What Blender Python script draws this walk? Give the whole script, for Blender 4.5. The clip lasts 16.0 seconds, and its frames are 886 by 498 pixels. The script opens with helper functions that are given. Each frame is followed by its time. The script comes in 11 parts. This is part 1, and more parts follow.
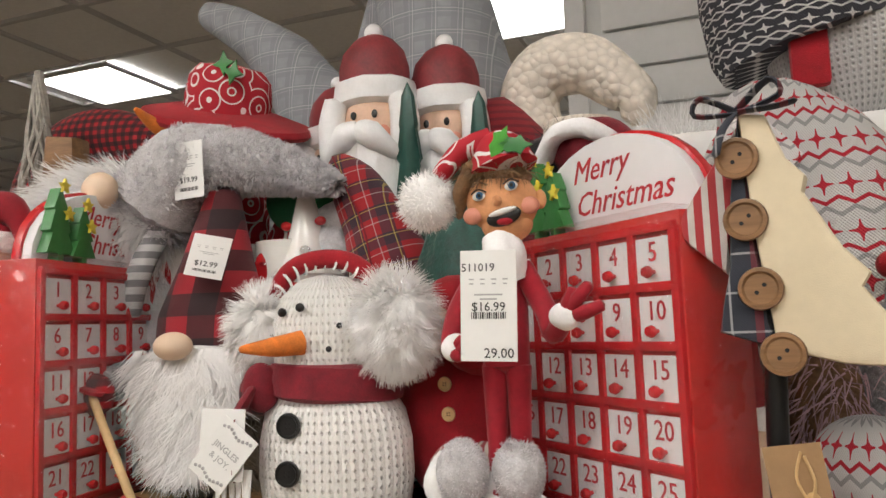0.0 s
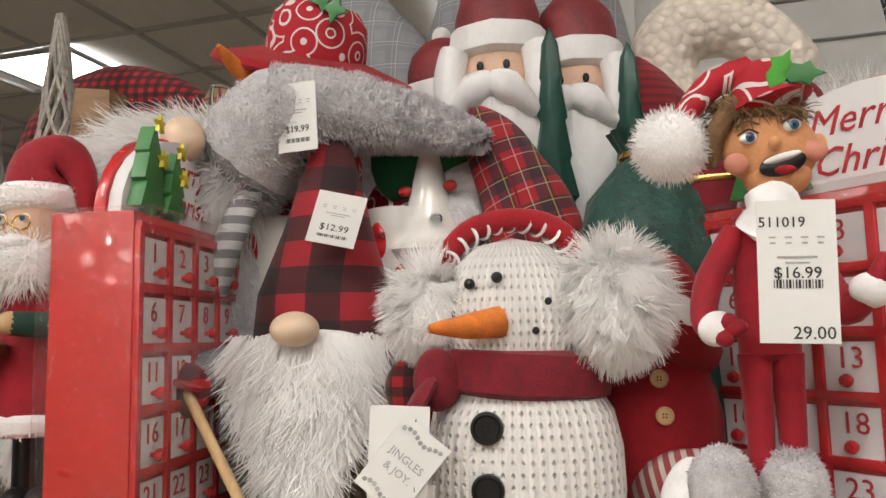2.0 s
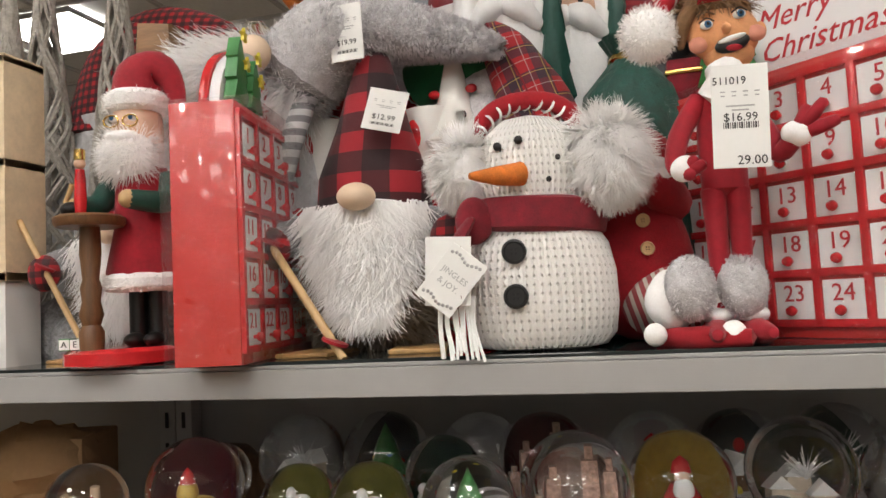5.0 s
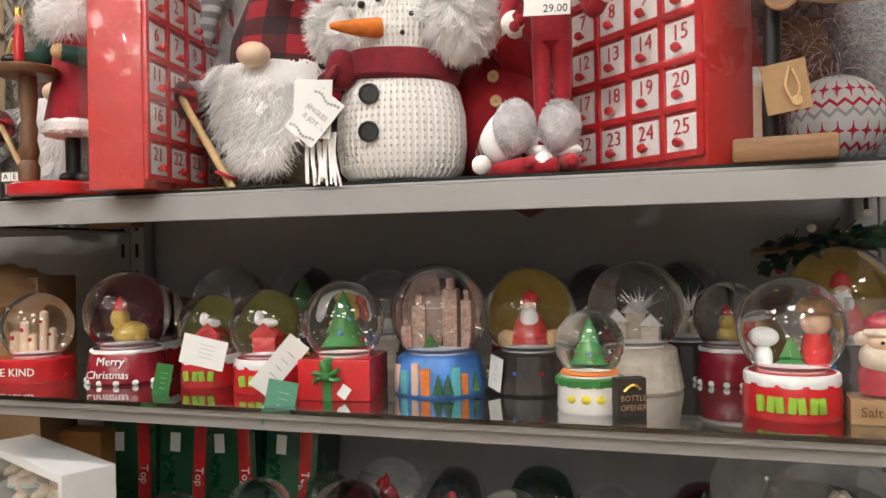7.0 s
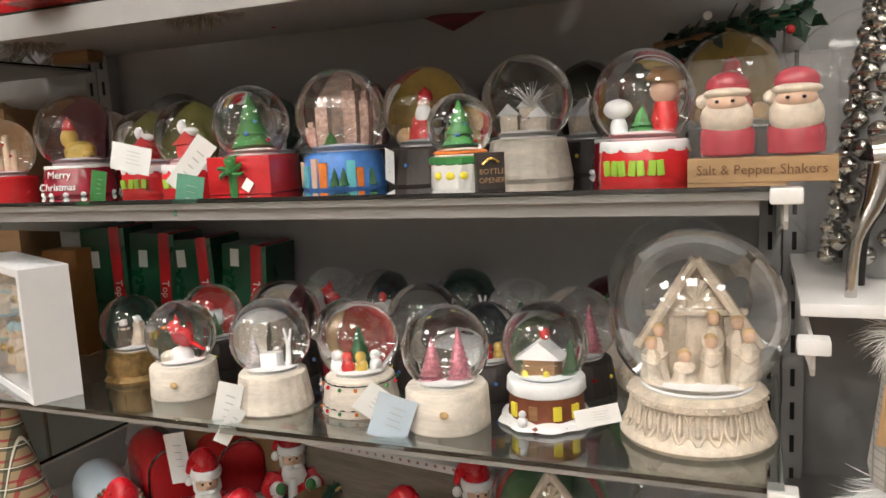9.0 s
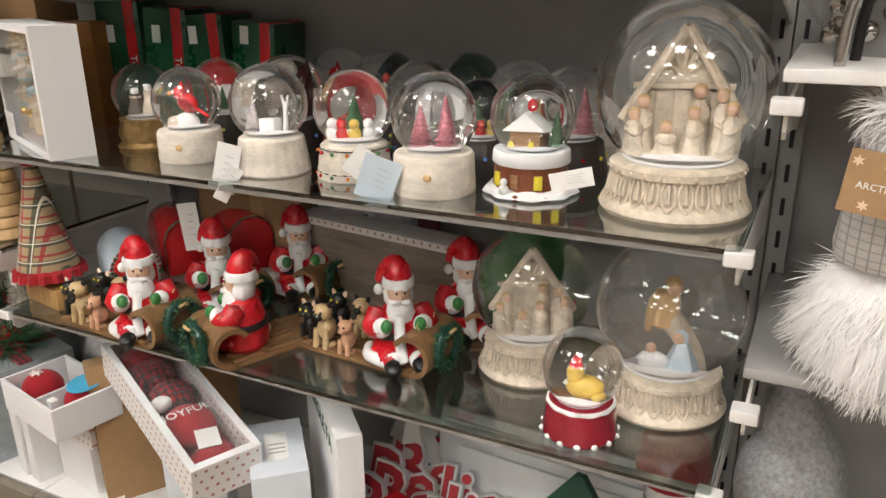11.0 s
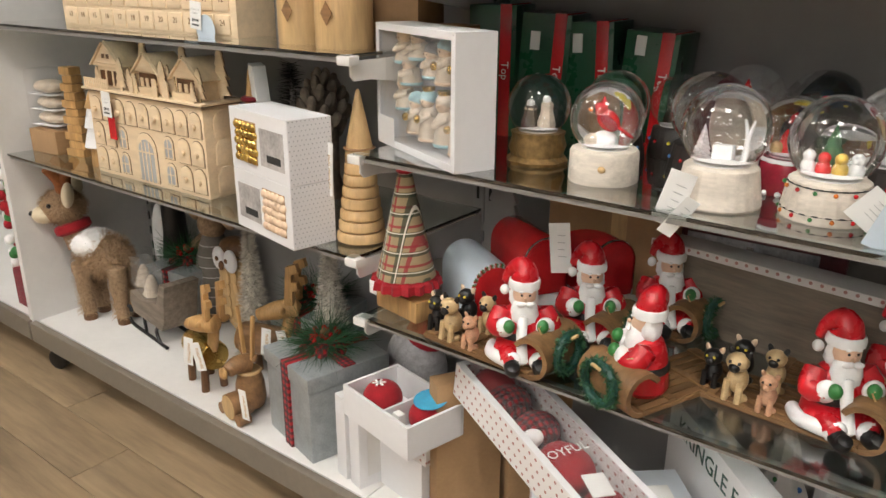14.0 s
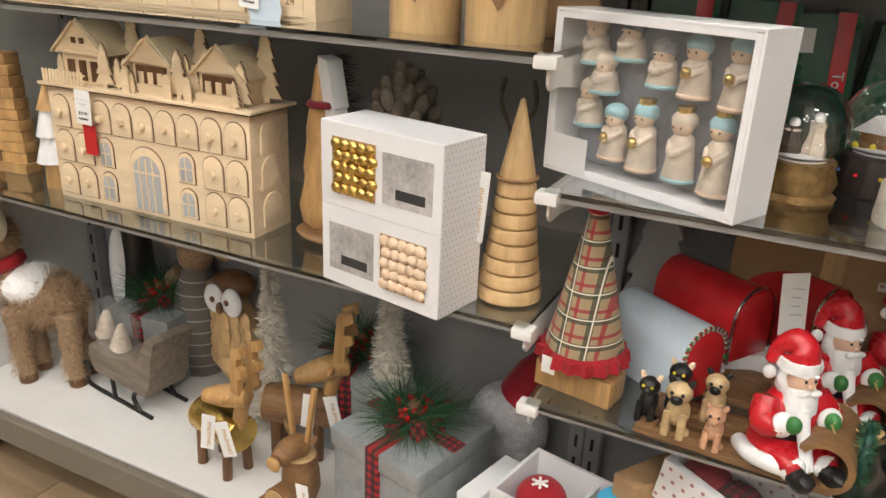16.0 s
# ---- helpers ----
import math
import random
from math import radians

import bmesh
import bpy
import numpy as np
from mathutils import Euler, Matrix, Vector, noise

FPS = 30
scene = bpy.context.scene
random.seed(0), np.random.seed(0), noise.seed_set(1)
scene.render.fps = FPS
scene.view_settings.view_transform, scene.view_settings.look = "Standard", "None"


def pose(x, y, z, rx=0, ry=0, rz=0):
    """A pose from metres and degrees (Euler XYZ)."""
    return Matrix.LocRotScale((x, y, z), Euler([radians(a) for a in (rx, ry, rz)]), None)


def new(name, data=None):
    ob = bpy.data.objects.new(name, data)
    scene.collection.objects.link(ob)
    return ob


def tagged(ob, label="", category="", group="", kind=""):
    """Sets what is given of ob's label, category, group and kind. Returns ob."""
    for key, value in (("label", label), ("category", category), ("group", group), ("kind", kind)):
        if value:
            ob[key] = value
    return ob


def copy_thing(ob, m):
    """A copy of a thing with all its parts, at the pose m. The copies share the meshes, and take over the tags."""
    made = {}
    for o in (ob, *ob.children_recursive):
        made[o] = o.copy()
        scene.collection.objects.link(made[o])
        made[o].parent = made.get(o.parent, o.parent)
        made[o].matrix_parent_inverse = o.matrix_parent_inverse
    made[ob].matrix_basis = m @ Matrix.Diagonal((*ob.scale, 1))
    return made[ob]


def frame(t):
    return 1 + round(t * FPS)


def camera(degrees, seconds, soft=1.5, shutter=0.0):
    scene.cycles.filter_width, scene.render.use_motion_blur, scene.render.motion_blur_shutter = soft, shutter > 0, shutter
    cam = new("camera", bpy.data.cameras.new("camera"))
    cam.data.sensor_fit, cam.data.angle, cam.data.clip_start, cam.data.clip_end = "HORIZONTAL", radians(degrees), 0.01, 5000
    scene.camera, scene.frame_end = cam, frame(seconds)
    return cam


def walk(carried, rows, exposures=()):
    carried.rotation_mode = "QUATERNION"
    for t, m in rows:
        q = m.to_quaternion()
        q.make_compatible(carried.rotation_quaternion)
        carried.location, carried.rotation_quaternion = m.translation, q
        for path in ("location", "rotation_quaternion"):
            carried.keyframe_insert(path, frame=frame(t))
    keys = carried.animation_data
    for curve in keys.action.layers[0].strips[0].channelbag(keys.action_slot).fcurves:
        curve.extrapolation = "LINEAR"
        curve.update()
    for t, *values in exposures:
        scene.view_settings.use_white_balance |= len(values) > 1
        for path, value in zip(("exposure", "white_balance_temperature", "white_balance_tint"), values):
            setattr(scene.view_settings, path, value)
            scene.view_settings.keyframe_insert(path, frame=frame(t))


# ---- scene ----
cam = camera(59.9, 16.0)
METRES, EYE, TILT, LEAN, TURN = 2.58, 1.60, 0.0, 0.0, 20.5
ROWS = [
    (0.0, 0.0, 0.0, 0.0, 0.23, 5.77, 2.25),
    (0.5, -0.0223, 0.0135, 0.0062, -0.17, 6.01, 2.39),
    (1.0, -0.049, 0.0388, 0.0028, -0.35, 6.5, 1.35),
    (1.5, -0.0679, 0.0684, -0.0026, -1.31, 6.91, 1.27),
    (2.0, -0.0889, 0.0654, -0.0083, -4.53, 6.65, 1.37),
    (2.5, -0.1134, 0.0386, -0.0137, -9.23, 5.95, 2.14),
    (3.0, -0.134, 0.0156, -0.016, -11.2, 5.46, 2.72),
    (5.5, -0.1003, -0.0105, -0.067, -4.11, 3.17, 2.71),
    (6.0, -0.089, -0.0344, -0.084, -4.04, 2.28, 2.13),
    (6.5, -0.0745, -0.0553, -0.1, -3.96, 1.67, 0.78),
    (7.0, -0.0457, -0.0552, -0.1051, -3.03, 0.23, 0.99),
    (7.5, -0.0043, -0.0504, -0.1128, 0.45, -1.01, 0.41),
    (8.0, 0.0295, -0.0517, -0.1258, 3.8, -2.84, 0.84),
    (8.5, 0.0383, -0.0622, -0.139, 3.84, -5.79, 2.81),
    (9.0, 0.0403, -0.0817, -0.1538, 1.76, -7.99, 2.87),
    (9.5, 0.0437, -0.0957, -0.1677, 1.2, -11.1, 1.87),
    (10.0, 0.0538, -0.0974, -0.1771, 2.57, -14.06, 1.46),
    (12.5, 0.0773, -0.0898, -0.1997, 12.11, -23.5, -0.36),
    (13.0, 0.0302, -0.0931, -0.1846, 16.27, -19.3, 0.08),
    (13.5, -0.0427, -0.0912, -0.1833, 17.68, -19.17, -0.3),
    (14.0, -0.095, -0.0786, -0.1844, 17.35, -19.68, -0.3),
    (14.5, -0.1512, -0.0381, -0.188, 17.1, -19.7, -0.18),
    (15.0, -0.2033, 0.0005, -0.1934, 15.51, -20.34, -0.82),
    (15.5, -0.257, 0.0176, -0.1963, 12.22, -20.92, -1.71),
    (16.0, -0.3121, 0.0241, -0.1914, 6.24, -21.25, -2.33),
]
walk(cam, [(t, pose(0, 0, EYE, TILT, LEAN, TURN) @ pose(METRES * x, METRES * y, METRES * z, 90 + pitch, roll, yaw)) for t, x, y, z, yaw, pitch, roll in ROWS],
     [(0.0, -0.28), (3.0, -0.26), (5.5, -0.18), (7.5, 0.14), (9.5, 0.24), (12.5, 0.14), (16.0, 0.2)])

# ---- world and exposure ----
world = bpy.data.worlds.new("store_world")
world.use_nodes = True
world.node_tree.nodes["Background"].inputs[0].default_value = (0.9, 0.95, 1.0, 1)
world.node_tree.nodes["Background"].inputs[1].default_value = 0.006
scene.world = world
PANEL_STRENGTH = 11.0
SPOT_STRENGTH = 430.0


# ---- material tools ----
def nodes_of(name):
    m = bpy.data.materials.new(name)
    m.use_nodes = True
    nt = m.node_tree
    return m, nt, nt.nodes["Principled BSDF"]


def math_node(nt, op, a, b=None, c=None):
    n = nt.nodes.new("ShaderNodeMath")
    n.operation = op
    for i, v in enumerate((a, b, c)):
        if v is None:
            continue
        if isinstance(v, (int, float)):
            n.inputs[i].default_value = v
        else:
            nt.links.new(v, n.inputs[i])
    return n.outputs[0]


def mix_col(nt, fac, a, b):
    n = nt.nodes.new("ShaderNodeMix")
    n.data_type = "RGBA"
    for i, v in ((0, fac), (6, a), (7, b)):
        if isinstance(v, (int, float)):
            n.inputs[i].default_value = v
        elif isinstance(v, tuple):
            n.inputs[i].default_value = (*v[:3], 1)
        else:
            nt.links.new(v, n.inputs[i])
    return n.outputs[2]


def noise_node(nt, scale, detail=3, vec=None, rough=0.55):
    n = nt.nodes.new("ShaderNodeTexNoise")
    n.inputs["Scale"].default_value = scale
    n.inputs["Detail"].default_value = detail
    n.inputs["Roughness"].default_value = rough
    if vec is not None:
        nt.links.new(vec, n.inputs["Vector"])
    return n.outputs["Fac"]


def obj_xyz(nt):
    t = nt.nodes.new("ShaderNodeTexCoord")
    s = nt.nodes.new("ShaderNodeSeparateXYZ")
    nt.links.new(t.outputs["Object"], s.inputs[0])
    return t.outputs["Object"], s.outputs[0], s.outputs[1], s.outputs[2]


def bump(nt, bsdf, height, strength, dist=0.002):
    b = nt.nodes.new("ShaderNodeBump")
    b.inputs["Strength"].default_value = strength
    b.inputs["Distance"].default_value = dist
    nt.links.new(height, b.inputs["Height"])
    nt.links.new(b.outputs[0], bsdf.inputs["Normal"])


def setp(bsdf, **kw):
    for k, v in kw.items():
        bsdf.inputs[k.replace("_", " ")].default_value = v


def darker(c, k):
    return tuple(min(1.0, v * k) for v in c)


def mat(name, col, rough=0.6, metal=0.0, var=0.18, scale=30, bs=250, bstr=0.3, bdist=0.001, sheen=0.0, coat=0.0, random_var=0.0):
    """A surface with two scales of colour change and fine relief."""
    m, nt, b = nodes_of(name)
    vec, x, y, z = obj_xyz(nt)
    n1 = noise_node(nt, scale, 4, vec)
    n2 = noise_node(nt, scale * 7, 3, vec)
    f = math_node(nt, "ADD", math_node(nt, "MULTIPLY", n1, 0.65), math_node(nt, "MULTIPLY", n2, 0.35))
    f = math_node(nt, "MULTIPLY_ADD", f, 2.4, -0.7)
    nt.nodes[-1].use_clamp = True
    c = mix_col(nt, f, darker(col, 1 - var), darker(col, 1 + var))
    if random_var:
        oi = nt.nodes.new("ShaderNodeObjectInfo")
        c = mix_col(nt, math_node(nt, "MULTIPLY", oi.outputs["Random"], random_var), c, darker(col, 0.55))
    nt.links.new(c, b.inputs["Base Color"])
    setp(b, Metallic=metal)
    r = math_node(nt, "MULTIPLY_ADD", n1, 0.24, rough - 0.12)
    nt.nodes[-1].use_clamp = True
    nt.links.new(r, b.inputs["Roughness"])
    if sheen:
        b.inputs["Sheen Weight"].default_value = sheen
        b.inputs["Sheen Roughness"].default_value = 0.4
    if coat:
        b.inputs["Coat Weight"].default_value = coat
        b.inputs["Coat Roughness"].default_value = 0.06
    if bstr:
        bump(nt, b, noise_node(nt, bs, 3, vec), bstr, bdist)
    return m


def wood(name, col, dark=0.55, axis="z", rough=0.55, grain=60, stretch=0.12):
    m, nt, b = nodes_of(name)
    t = nt.nodes.new("ShaderNodeTexCoord")
    mp = nt.nodes.new("ShaderNodeMapping")
    nt.links.new(t.outputs["Object"], mp.inputs[0])
    mp.inputs["Scale"].default_value = tuple(stretch if a == axis else 1.0 for a in "xyz")
    oi = nt.nodes.new("ShaderNodeObjectInfo")
    nt.links.new(oi.outputs["Random"], mp.inputs["Location"])
    n1 = noise_node(nt, grain, 5, mp.outputs[0], 0.65)
    n2 = noise_node(nt, grain * 5, 3, mp.outputs[0])
    f = math_node(nt, "MULTIPLY_ADD", math_node(nt, "ADD", math_node(nt, "MULTIPLY", n1, 0.75), math_node(nt, "MULTIPLY", n2, 0.25)), 3.0, -1.0)
    nt.nodes[-1].use_clamp = True
    nt.links.new(mix_col(nt, f, darker(col, dark), darker(col, 1.12)), b.inputs["Base Color"])
    setp(b, Roughness=rough)
    bump(nt, b, n2, 0.25, 0.0008)
    return m


def band(nt, v, period, width, offset=0.0):
    """1 inside the stripes of that width (a share of the period)."""
    f = math_node(nt, "FRACT", math_node(nt, "ADD", math_node(nt, "DIVIDE", v, period), offset + 50.0))
    return math_node(nt, "LESS_THAN", f, width)


def cloth(name, base, bands, weave=1400, rough=0.85, sheen=0.08, axes="xz", twist=0.0):
    """Woven check: bands are (axis 0 or 1, period, width, offset, colour, strength)."""
    m, nt, b = nodes_of(name)
    vec, x, y, z = obj_xyz(nt)
    s = {"x": x, "y": y, "z": z}
    if twist:
        x2 = math_node(nt, "ADD", x, math_node(nt, "MULTIPLY", z, twist))
        z2 = math_node(nt, "SUBTRACT", z, math_node(nt, "MULTIPLY", x, twist))
        s = {"x": x2, "y": y, "z": z2}
    c = mix_col(nt, noise_node(nt, 60, 3, vec), darker(base, 0.8), darker(base, 1.15))
    for ax, period, width, off, col, strength in bands:
        k = band(nt, s[axes[ax]], period, width, off)
        c = mix_col(nt, math_node(nt, "MULTIPLY", k, strength), c, col)
    nt.links.new(c, b.inputs["Base Color"])
    setp(b, Roughness=rough)
    b.inputs["Sheen Weight"].default_value = sheen
    w = math_node(nt, "MULTIPLY", math_node(nt, "SINE", math_node(nt, "MULTIPLY", x, weave * 2)), math_node(nt, "SINE", math_node(nt, "MULTIPLY", z, weave * 2)))
    bump(nt, b, math_node(nt, "ADD", w, noise_node(nt, 300, 2, vec)), 0.35, 0.0006)
    return m


def shiny_glass(name, ior=1.33, tint=(1, 1, 1)):
    m, nt, b = nodes_of(name)
    setp(b, Roughness=0.0, IOR=ior)
    b.inputs["Base Color"].default_value = (*tint, 1)
    b.inputs["Transmission Weight"].default_value = 1.0
    b.inputs["Coat Weight"].default_value = 1.0
    b.inputs["Coat Roughness"].default_value = 0.028
    b.inputs["Coat IOR"].default_value = 1.85
    return m


def clear_film(name, haze=0.03, rough=0.08, wrinkle=0.4, scale=30):
    """Clear plastic: mostly see-through, with a glossy skin and a little haze."""
    m, nt, b = nodes_of(name)
    vec, x, y, z = obj_xyz(nt)
    bp = nt.nodes.new("ShaderNodeBump")
    bp.inputs["Strength"].default_value = wrinkle
    bp.inputs["Distance"].default_value = 0.004
    nt.links.new(noise_node(nt, scale, 3, vec), bp.inputs["Height"])
    clear, gloss, milk = nt.nodes.new("ShaderNodeBsdfTransparent"), nt.nodes.new("ShaderNodeBsdfGlossy"), nt.nodes.new("ShaderNodeBsdfDiffuse")
    gloss.inputs["Roughness"].default_value = rough
    fr = nt.nodes.new("ShaderNodeLayerWeight")
    fr.inputs["Blend"].default_value = 0.5
    skin = math_node(nt, "MULTIPLY_ADD", math_node(nt, "POWER", fr.outputs["Facing"], 4.0), 0.5, 0.05)
    for n in (gloss, milk, fr):
        nt.links.new(bp.outputs[0], n.inputs["Normal"])
    m1, m2 = nt.nodes.new("ShaderNodeMixShader"), nt.nodes.new("ShaderNodeMixShader")
    m1.inputs[0].default_value = haze
    nt.links.new(clear.outputs[0], m1.inputs[1])
    nt.links.new(milk.outputs[0], m1.inputs[2])
    nt.links.new(skin, m2.inputs[0])
    nt.links.new(m1.outputs[0], m2.inputs[1])
    nt.links.new(gloss.outputs[0], m2.inputs[2])
    nt.links.new(m2.outputs[0], nt.nodes["Material Output"].inputs[0])
    return m


# ---- mesh tools ----
def part(name, bm, material, parent, label="", smooth=True):
    me = bpy.data.meshes.new(name)
    bm.normal_update()
    bm.to_mesh(me)
    bm.free()
    if smooth:
        for p in me.polygons:
            p.use_smooth = True
        me.set_sharp_from_angle(angle=radians(40))
    if material is not None:
        me.materials.append(material)
    ob = new(name, me)
    ob.parent = parent
    if label:
        tagged(ob, label)
    return ob


def thing(name, at, rz, label, category, group="", kind="", rx=0, ry=0):
    e = new(name)
    e.empty_display_size = 0.05
    e.matrix_basis = pose(at[0], at[1], at[2], rx, ry, rz)
    return tagged(e, label, category, group, kind)


def solo(name, bm, material, at, rz, label, category, group="", kind="", rx=0, ry=0, smooth=True):
    ob = part(name, bm, material, None, "", smooth)
    ob.matrix_basis = pose(at[0], at[1], at[2], rx, ry, rz)
    return tagged(ob, label, category, group, kind)


def box(sx, sy, sz, at=(0, 0, 0), bevel=0.002, rz=0, rx=0, ry=0, into=None):
    """A box whose base centre is at the given place."""
    bm = bmesh.new()
    bmesh.ops.create_cube(bm, size=1, matrix=pose(*at, rx, ry, rz) @ Matrix.Translation((0, 0, sz / 2)) @ Matrix.Diagonal((sx, sy, sz, 1)))
    if bevel:
        bmesh.ops.bevel(bm, geom=bm.edges[:], offset=min(bevel, 0.4 * min(sx, sy, sz)), segments=2, profile=0.6, affect="EDGES")
    return join(into, bm)


def join(into, bm):
    if into is None:
        return bm
    me = bpy.data.meshes.new("tmp")
    bm.to_mesh(me)
    bm.free()
    into.from_mesh(me)
    bpy.data.meshes.remove(me)
    return into


def lathe(profile, seg=32, m=None, into=None, wave=None, cap=True):
    """A turned body from (radius, height) pairs; wave(angle, i) scales the radius."""
    bm = bmesh.new()
    rings = []
    for i, (r, z) in enumerate(profile):
        if r < 1e-6:
            rings.append([bm.verts.new((0, 0, z))])
        else:
            ring = []
            for k in range(seg):
                a = 2 * math.pi * k / seg
                q = r * (wave(a, i) if wave else 1)
                ring.append(bm.verts.new((q * math.cos(a), q * math.sin(a), z)))
            rings.append(ring)
    for a, b in zip(rings, rings[1:]):
        if len(a) == 1 and len(b) == 1:
            continue
        for k in range(seg):
            j = (k + 1) % seg
            if len(a) == 1:
                bm.faces.new((a[0], b[k], b[j]))
            elif len(b) == 1:
                bm.faces.new((a[k], a[j], b[0]))
            else:
                bm.faces.new((a[k], a[j], b[j], b[k]))
    for ring, flip in ((rings[0], True), (rings[-1], False)):
        if len(ring) > 2 and cap:
            bm.faces.new(ring[::-1] if flip else ring)
    bmesh.ops.recalc_face_normals(bm, faces=bm.faces[:])
    if m is not None:
        bm.transform(m)
    return join(into, bm)


def ball(rx, ry=None, rz=None, at=(0, 0, 0), rough=0.0, seg=20, freq=30, turn=None, into=None):
    ry, rz = ry or rx, rz or rx
    bm = bmesh.new()
    bmesh.ops.create_uvsphere(bm, u_segments=seg, v_segments=max(8, seg * 2 // 3), radius=1)
    m = pose(*at, *(turn or (0, 0, 0))) @ Matrix.Diagonal((rx, ry, rz, 1))
    bm.transform(m)
    if rough:
        for v in bm.verts:
            d = v.co - Vector(at)
            v.co += d.normalized() * rough * noise.noise(v.co * freq + Vector((at[0] * 7, 3, 1)))
    return join(into, bm)


def tube(pts, radii, seg=12, into=None, rough=0.0, freq=40, flat=1.0):
    """A swept body through the points, with rounded ends."""
    pts = [Vector(p) for p in pts]
    if isinstance(radii, (int, float)):
        radii = [radii] * len(pts)
    n = 4
    P, R = [], []
    for i in range(len(pts) - 1):
        p0, p1, p2, p3 = pts[max(i - 1, 0)], pts[i], pts[i + 1], pts[min(i + 2, len(pts) - 1)]
        for k in range(n):
            t = k / n
            P.append(0.5 * ((2 * p1) + (p2 - p0) * t + (2 * p0 - 5 * p1 + 4 * p2 - p3) * t * t + (3 * p1 - p0 - 3 * p2 + p3) * t ** 3))
            R.append(radii[i] * (1 - t) + radii[i + 1] * t)
    P.append(pts[-1])
    R.append(radii[-1])
    bm = bmesh.new()
    rings = []
    up = Vector((0, 0, 1))
    d0 = (P[1] - P[0]).normalized()
    side = d0.cross(up)
    if side.length < 0.1:
        side = d0.cross(Vector((0, 1, 0)))
    side.normalize()
    for i, p in enumerate(P):
        d = (P[min(i + 1, len(P) - 1)] - P[max(i - 1, 0)]).normalized()
        side = (side - d * side.dot(d)).normalized()
        other = d.cross(side)
        rings.append([bm.verts.new(p + R[i] * (side * math.cos(a) + other * math.sin(a) * flat)) for a in (2 * math.pi * k / seg for k in range(seg))])
    for a, b in zip(rings, rings[1:]):
        for k in range(seg):
            j = (k + 1) % seg
            bm.faces.new((a[k], a[j], b[j], b[k]))
    for ring, p, i, s in ((rings[0], P[0], 0, -1), (rings[-1], P[-1], -1, 1)):
        d = (P[1] - P[0]) if i == 0 else (P[-1] - P[-2])
        tip = bm.verts.new(p + d.normalized() * s * R[i] * 0.5)
        for k in range(seg):
            j = (k + 1) % seg
            bm.faces.new((ring[k], ring[j], tip))
    bmesh.ops.recalc_face_normals(bm, faces=bm.faces[:])
    if rough:
        for v in bm.verts:
            v.co += Vector((1, 1, 1)) * rough * noise.noise(v.co * freq)
    return join(into, bm)


def plate(outline, thick, at=(0, 0, 0), bevel=0.001, rx=0, ry=0, rz=0, into=None):
    """An upright plate: outline in (x, z), thickness along y, its back at y = 0."""
    bm = bmesh.new()
    f = bm.faces.new([bm.verts.new((x, 0, z)) for x, z in outline])
    r = bmesh.ops.extrude_face_region(bm, geom=[f])
    for v in r["geom"]:
        if isinstance(v, bmesh.types.BMVert):
            v.co.y -= thick
    bmesh.ops.recalc_face_normals(bm, faces=bm.faces[:])
    if bevel:
        big = [e for e in bm.edges if len(e.link_faces) == 2 and any(len(q.verts) > 4 or True for q in e.link_faces) and abs(e.verts[0].co.y - e.verts[1].co.y) < 1e-6]
        bmesh.ops.bevel(bm, geom=big, offset=bevel, segments=2, profile=0.6, affect="EDGES", clamp_overlap=True)
    bm.transform(pose(*at, rx, ry, rz))
    return join(into, bm)


def arch(w, h, rise, n=14):
    """Outline of a panel of width w with a round head of that rise over height h."""
    pts = [(-w / 2, 0), (w / 2, 0)]
    pts += [(w / 2 * math.cos(math.pi * k / n), h + rise * math.sin(math.pi * k / n)) for k in range(n + 1)]
    return pts


def writing(name, text, size, material, parent, at, rz=0, rx=90, ry=0, label="", extrude=0.0003, align="CENTER", shear=0.0, space=1.0, bold=0.0):
    cu = bpy.data.curves.new(name, "FONT")
    cu.body, cu.size, cu.extrude, cu.align_x, cu.align_y = text, size, extrude, align, "CENTER"
    cu.shear, cu.space_character, cu.resolution_u, cu.offset = shear, space, 2, bold
    tmp = new("tmp_text", cu)
    dg = bpy.context.evaluated_depsgraph_get()
    me = bpy.data.meshes.new_from_object(tmp.evaluated_get(dg))
    bpy.data.objects.remove(tmp)
    me.materials.clear()
    me.materials.append(material)
    ob = new(name, me)
    ob.parent = parent
    ob.matrix_basis = pose(*at, rx, ry, rz)
    if label:
        tagged(ob, label)
    return ob


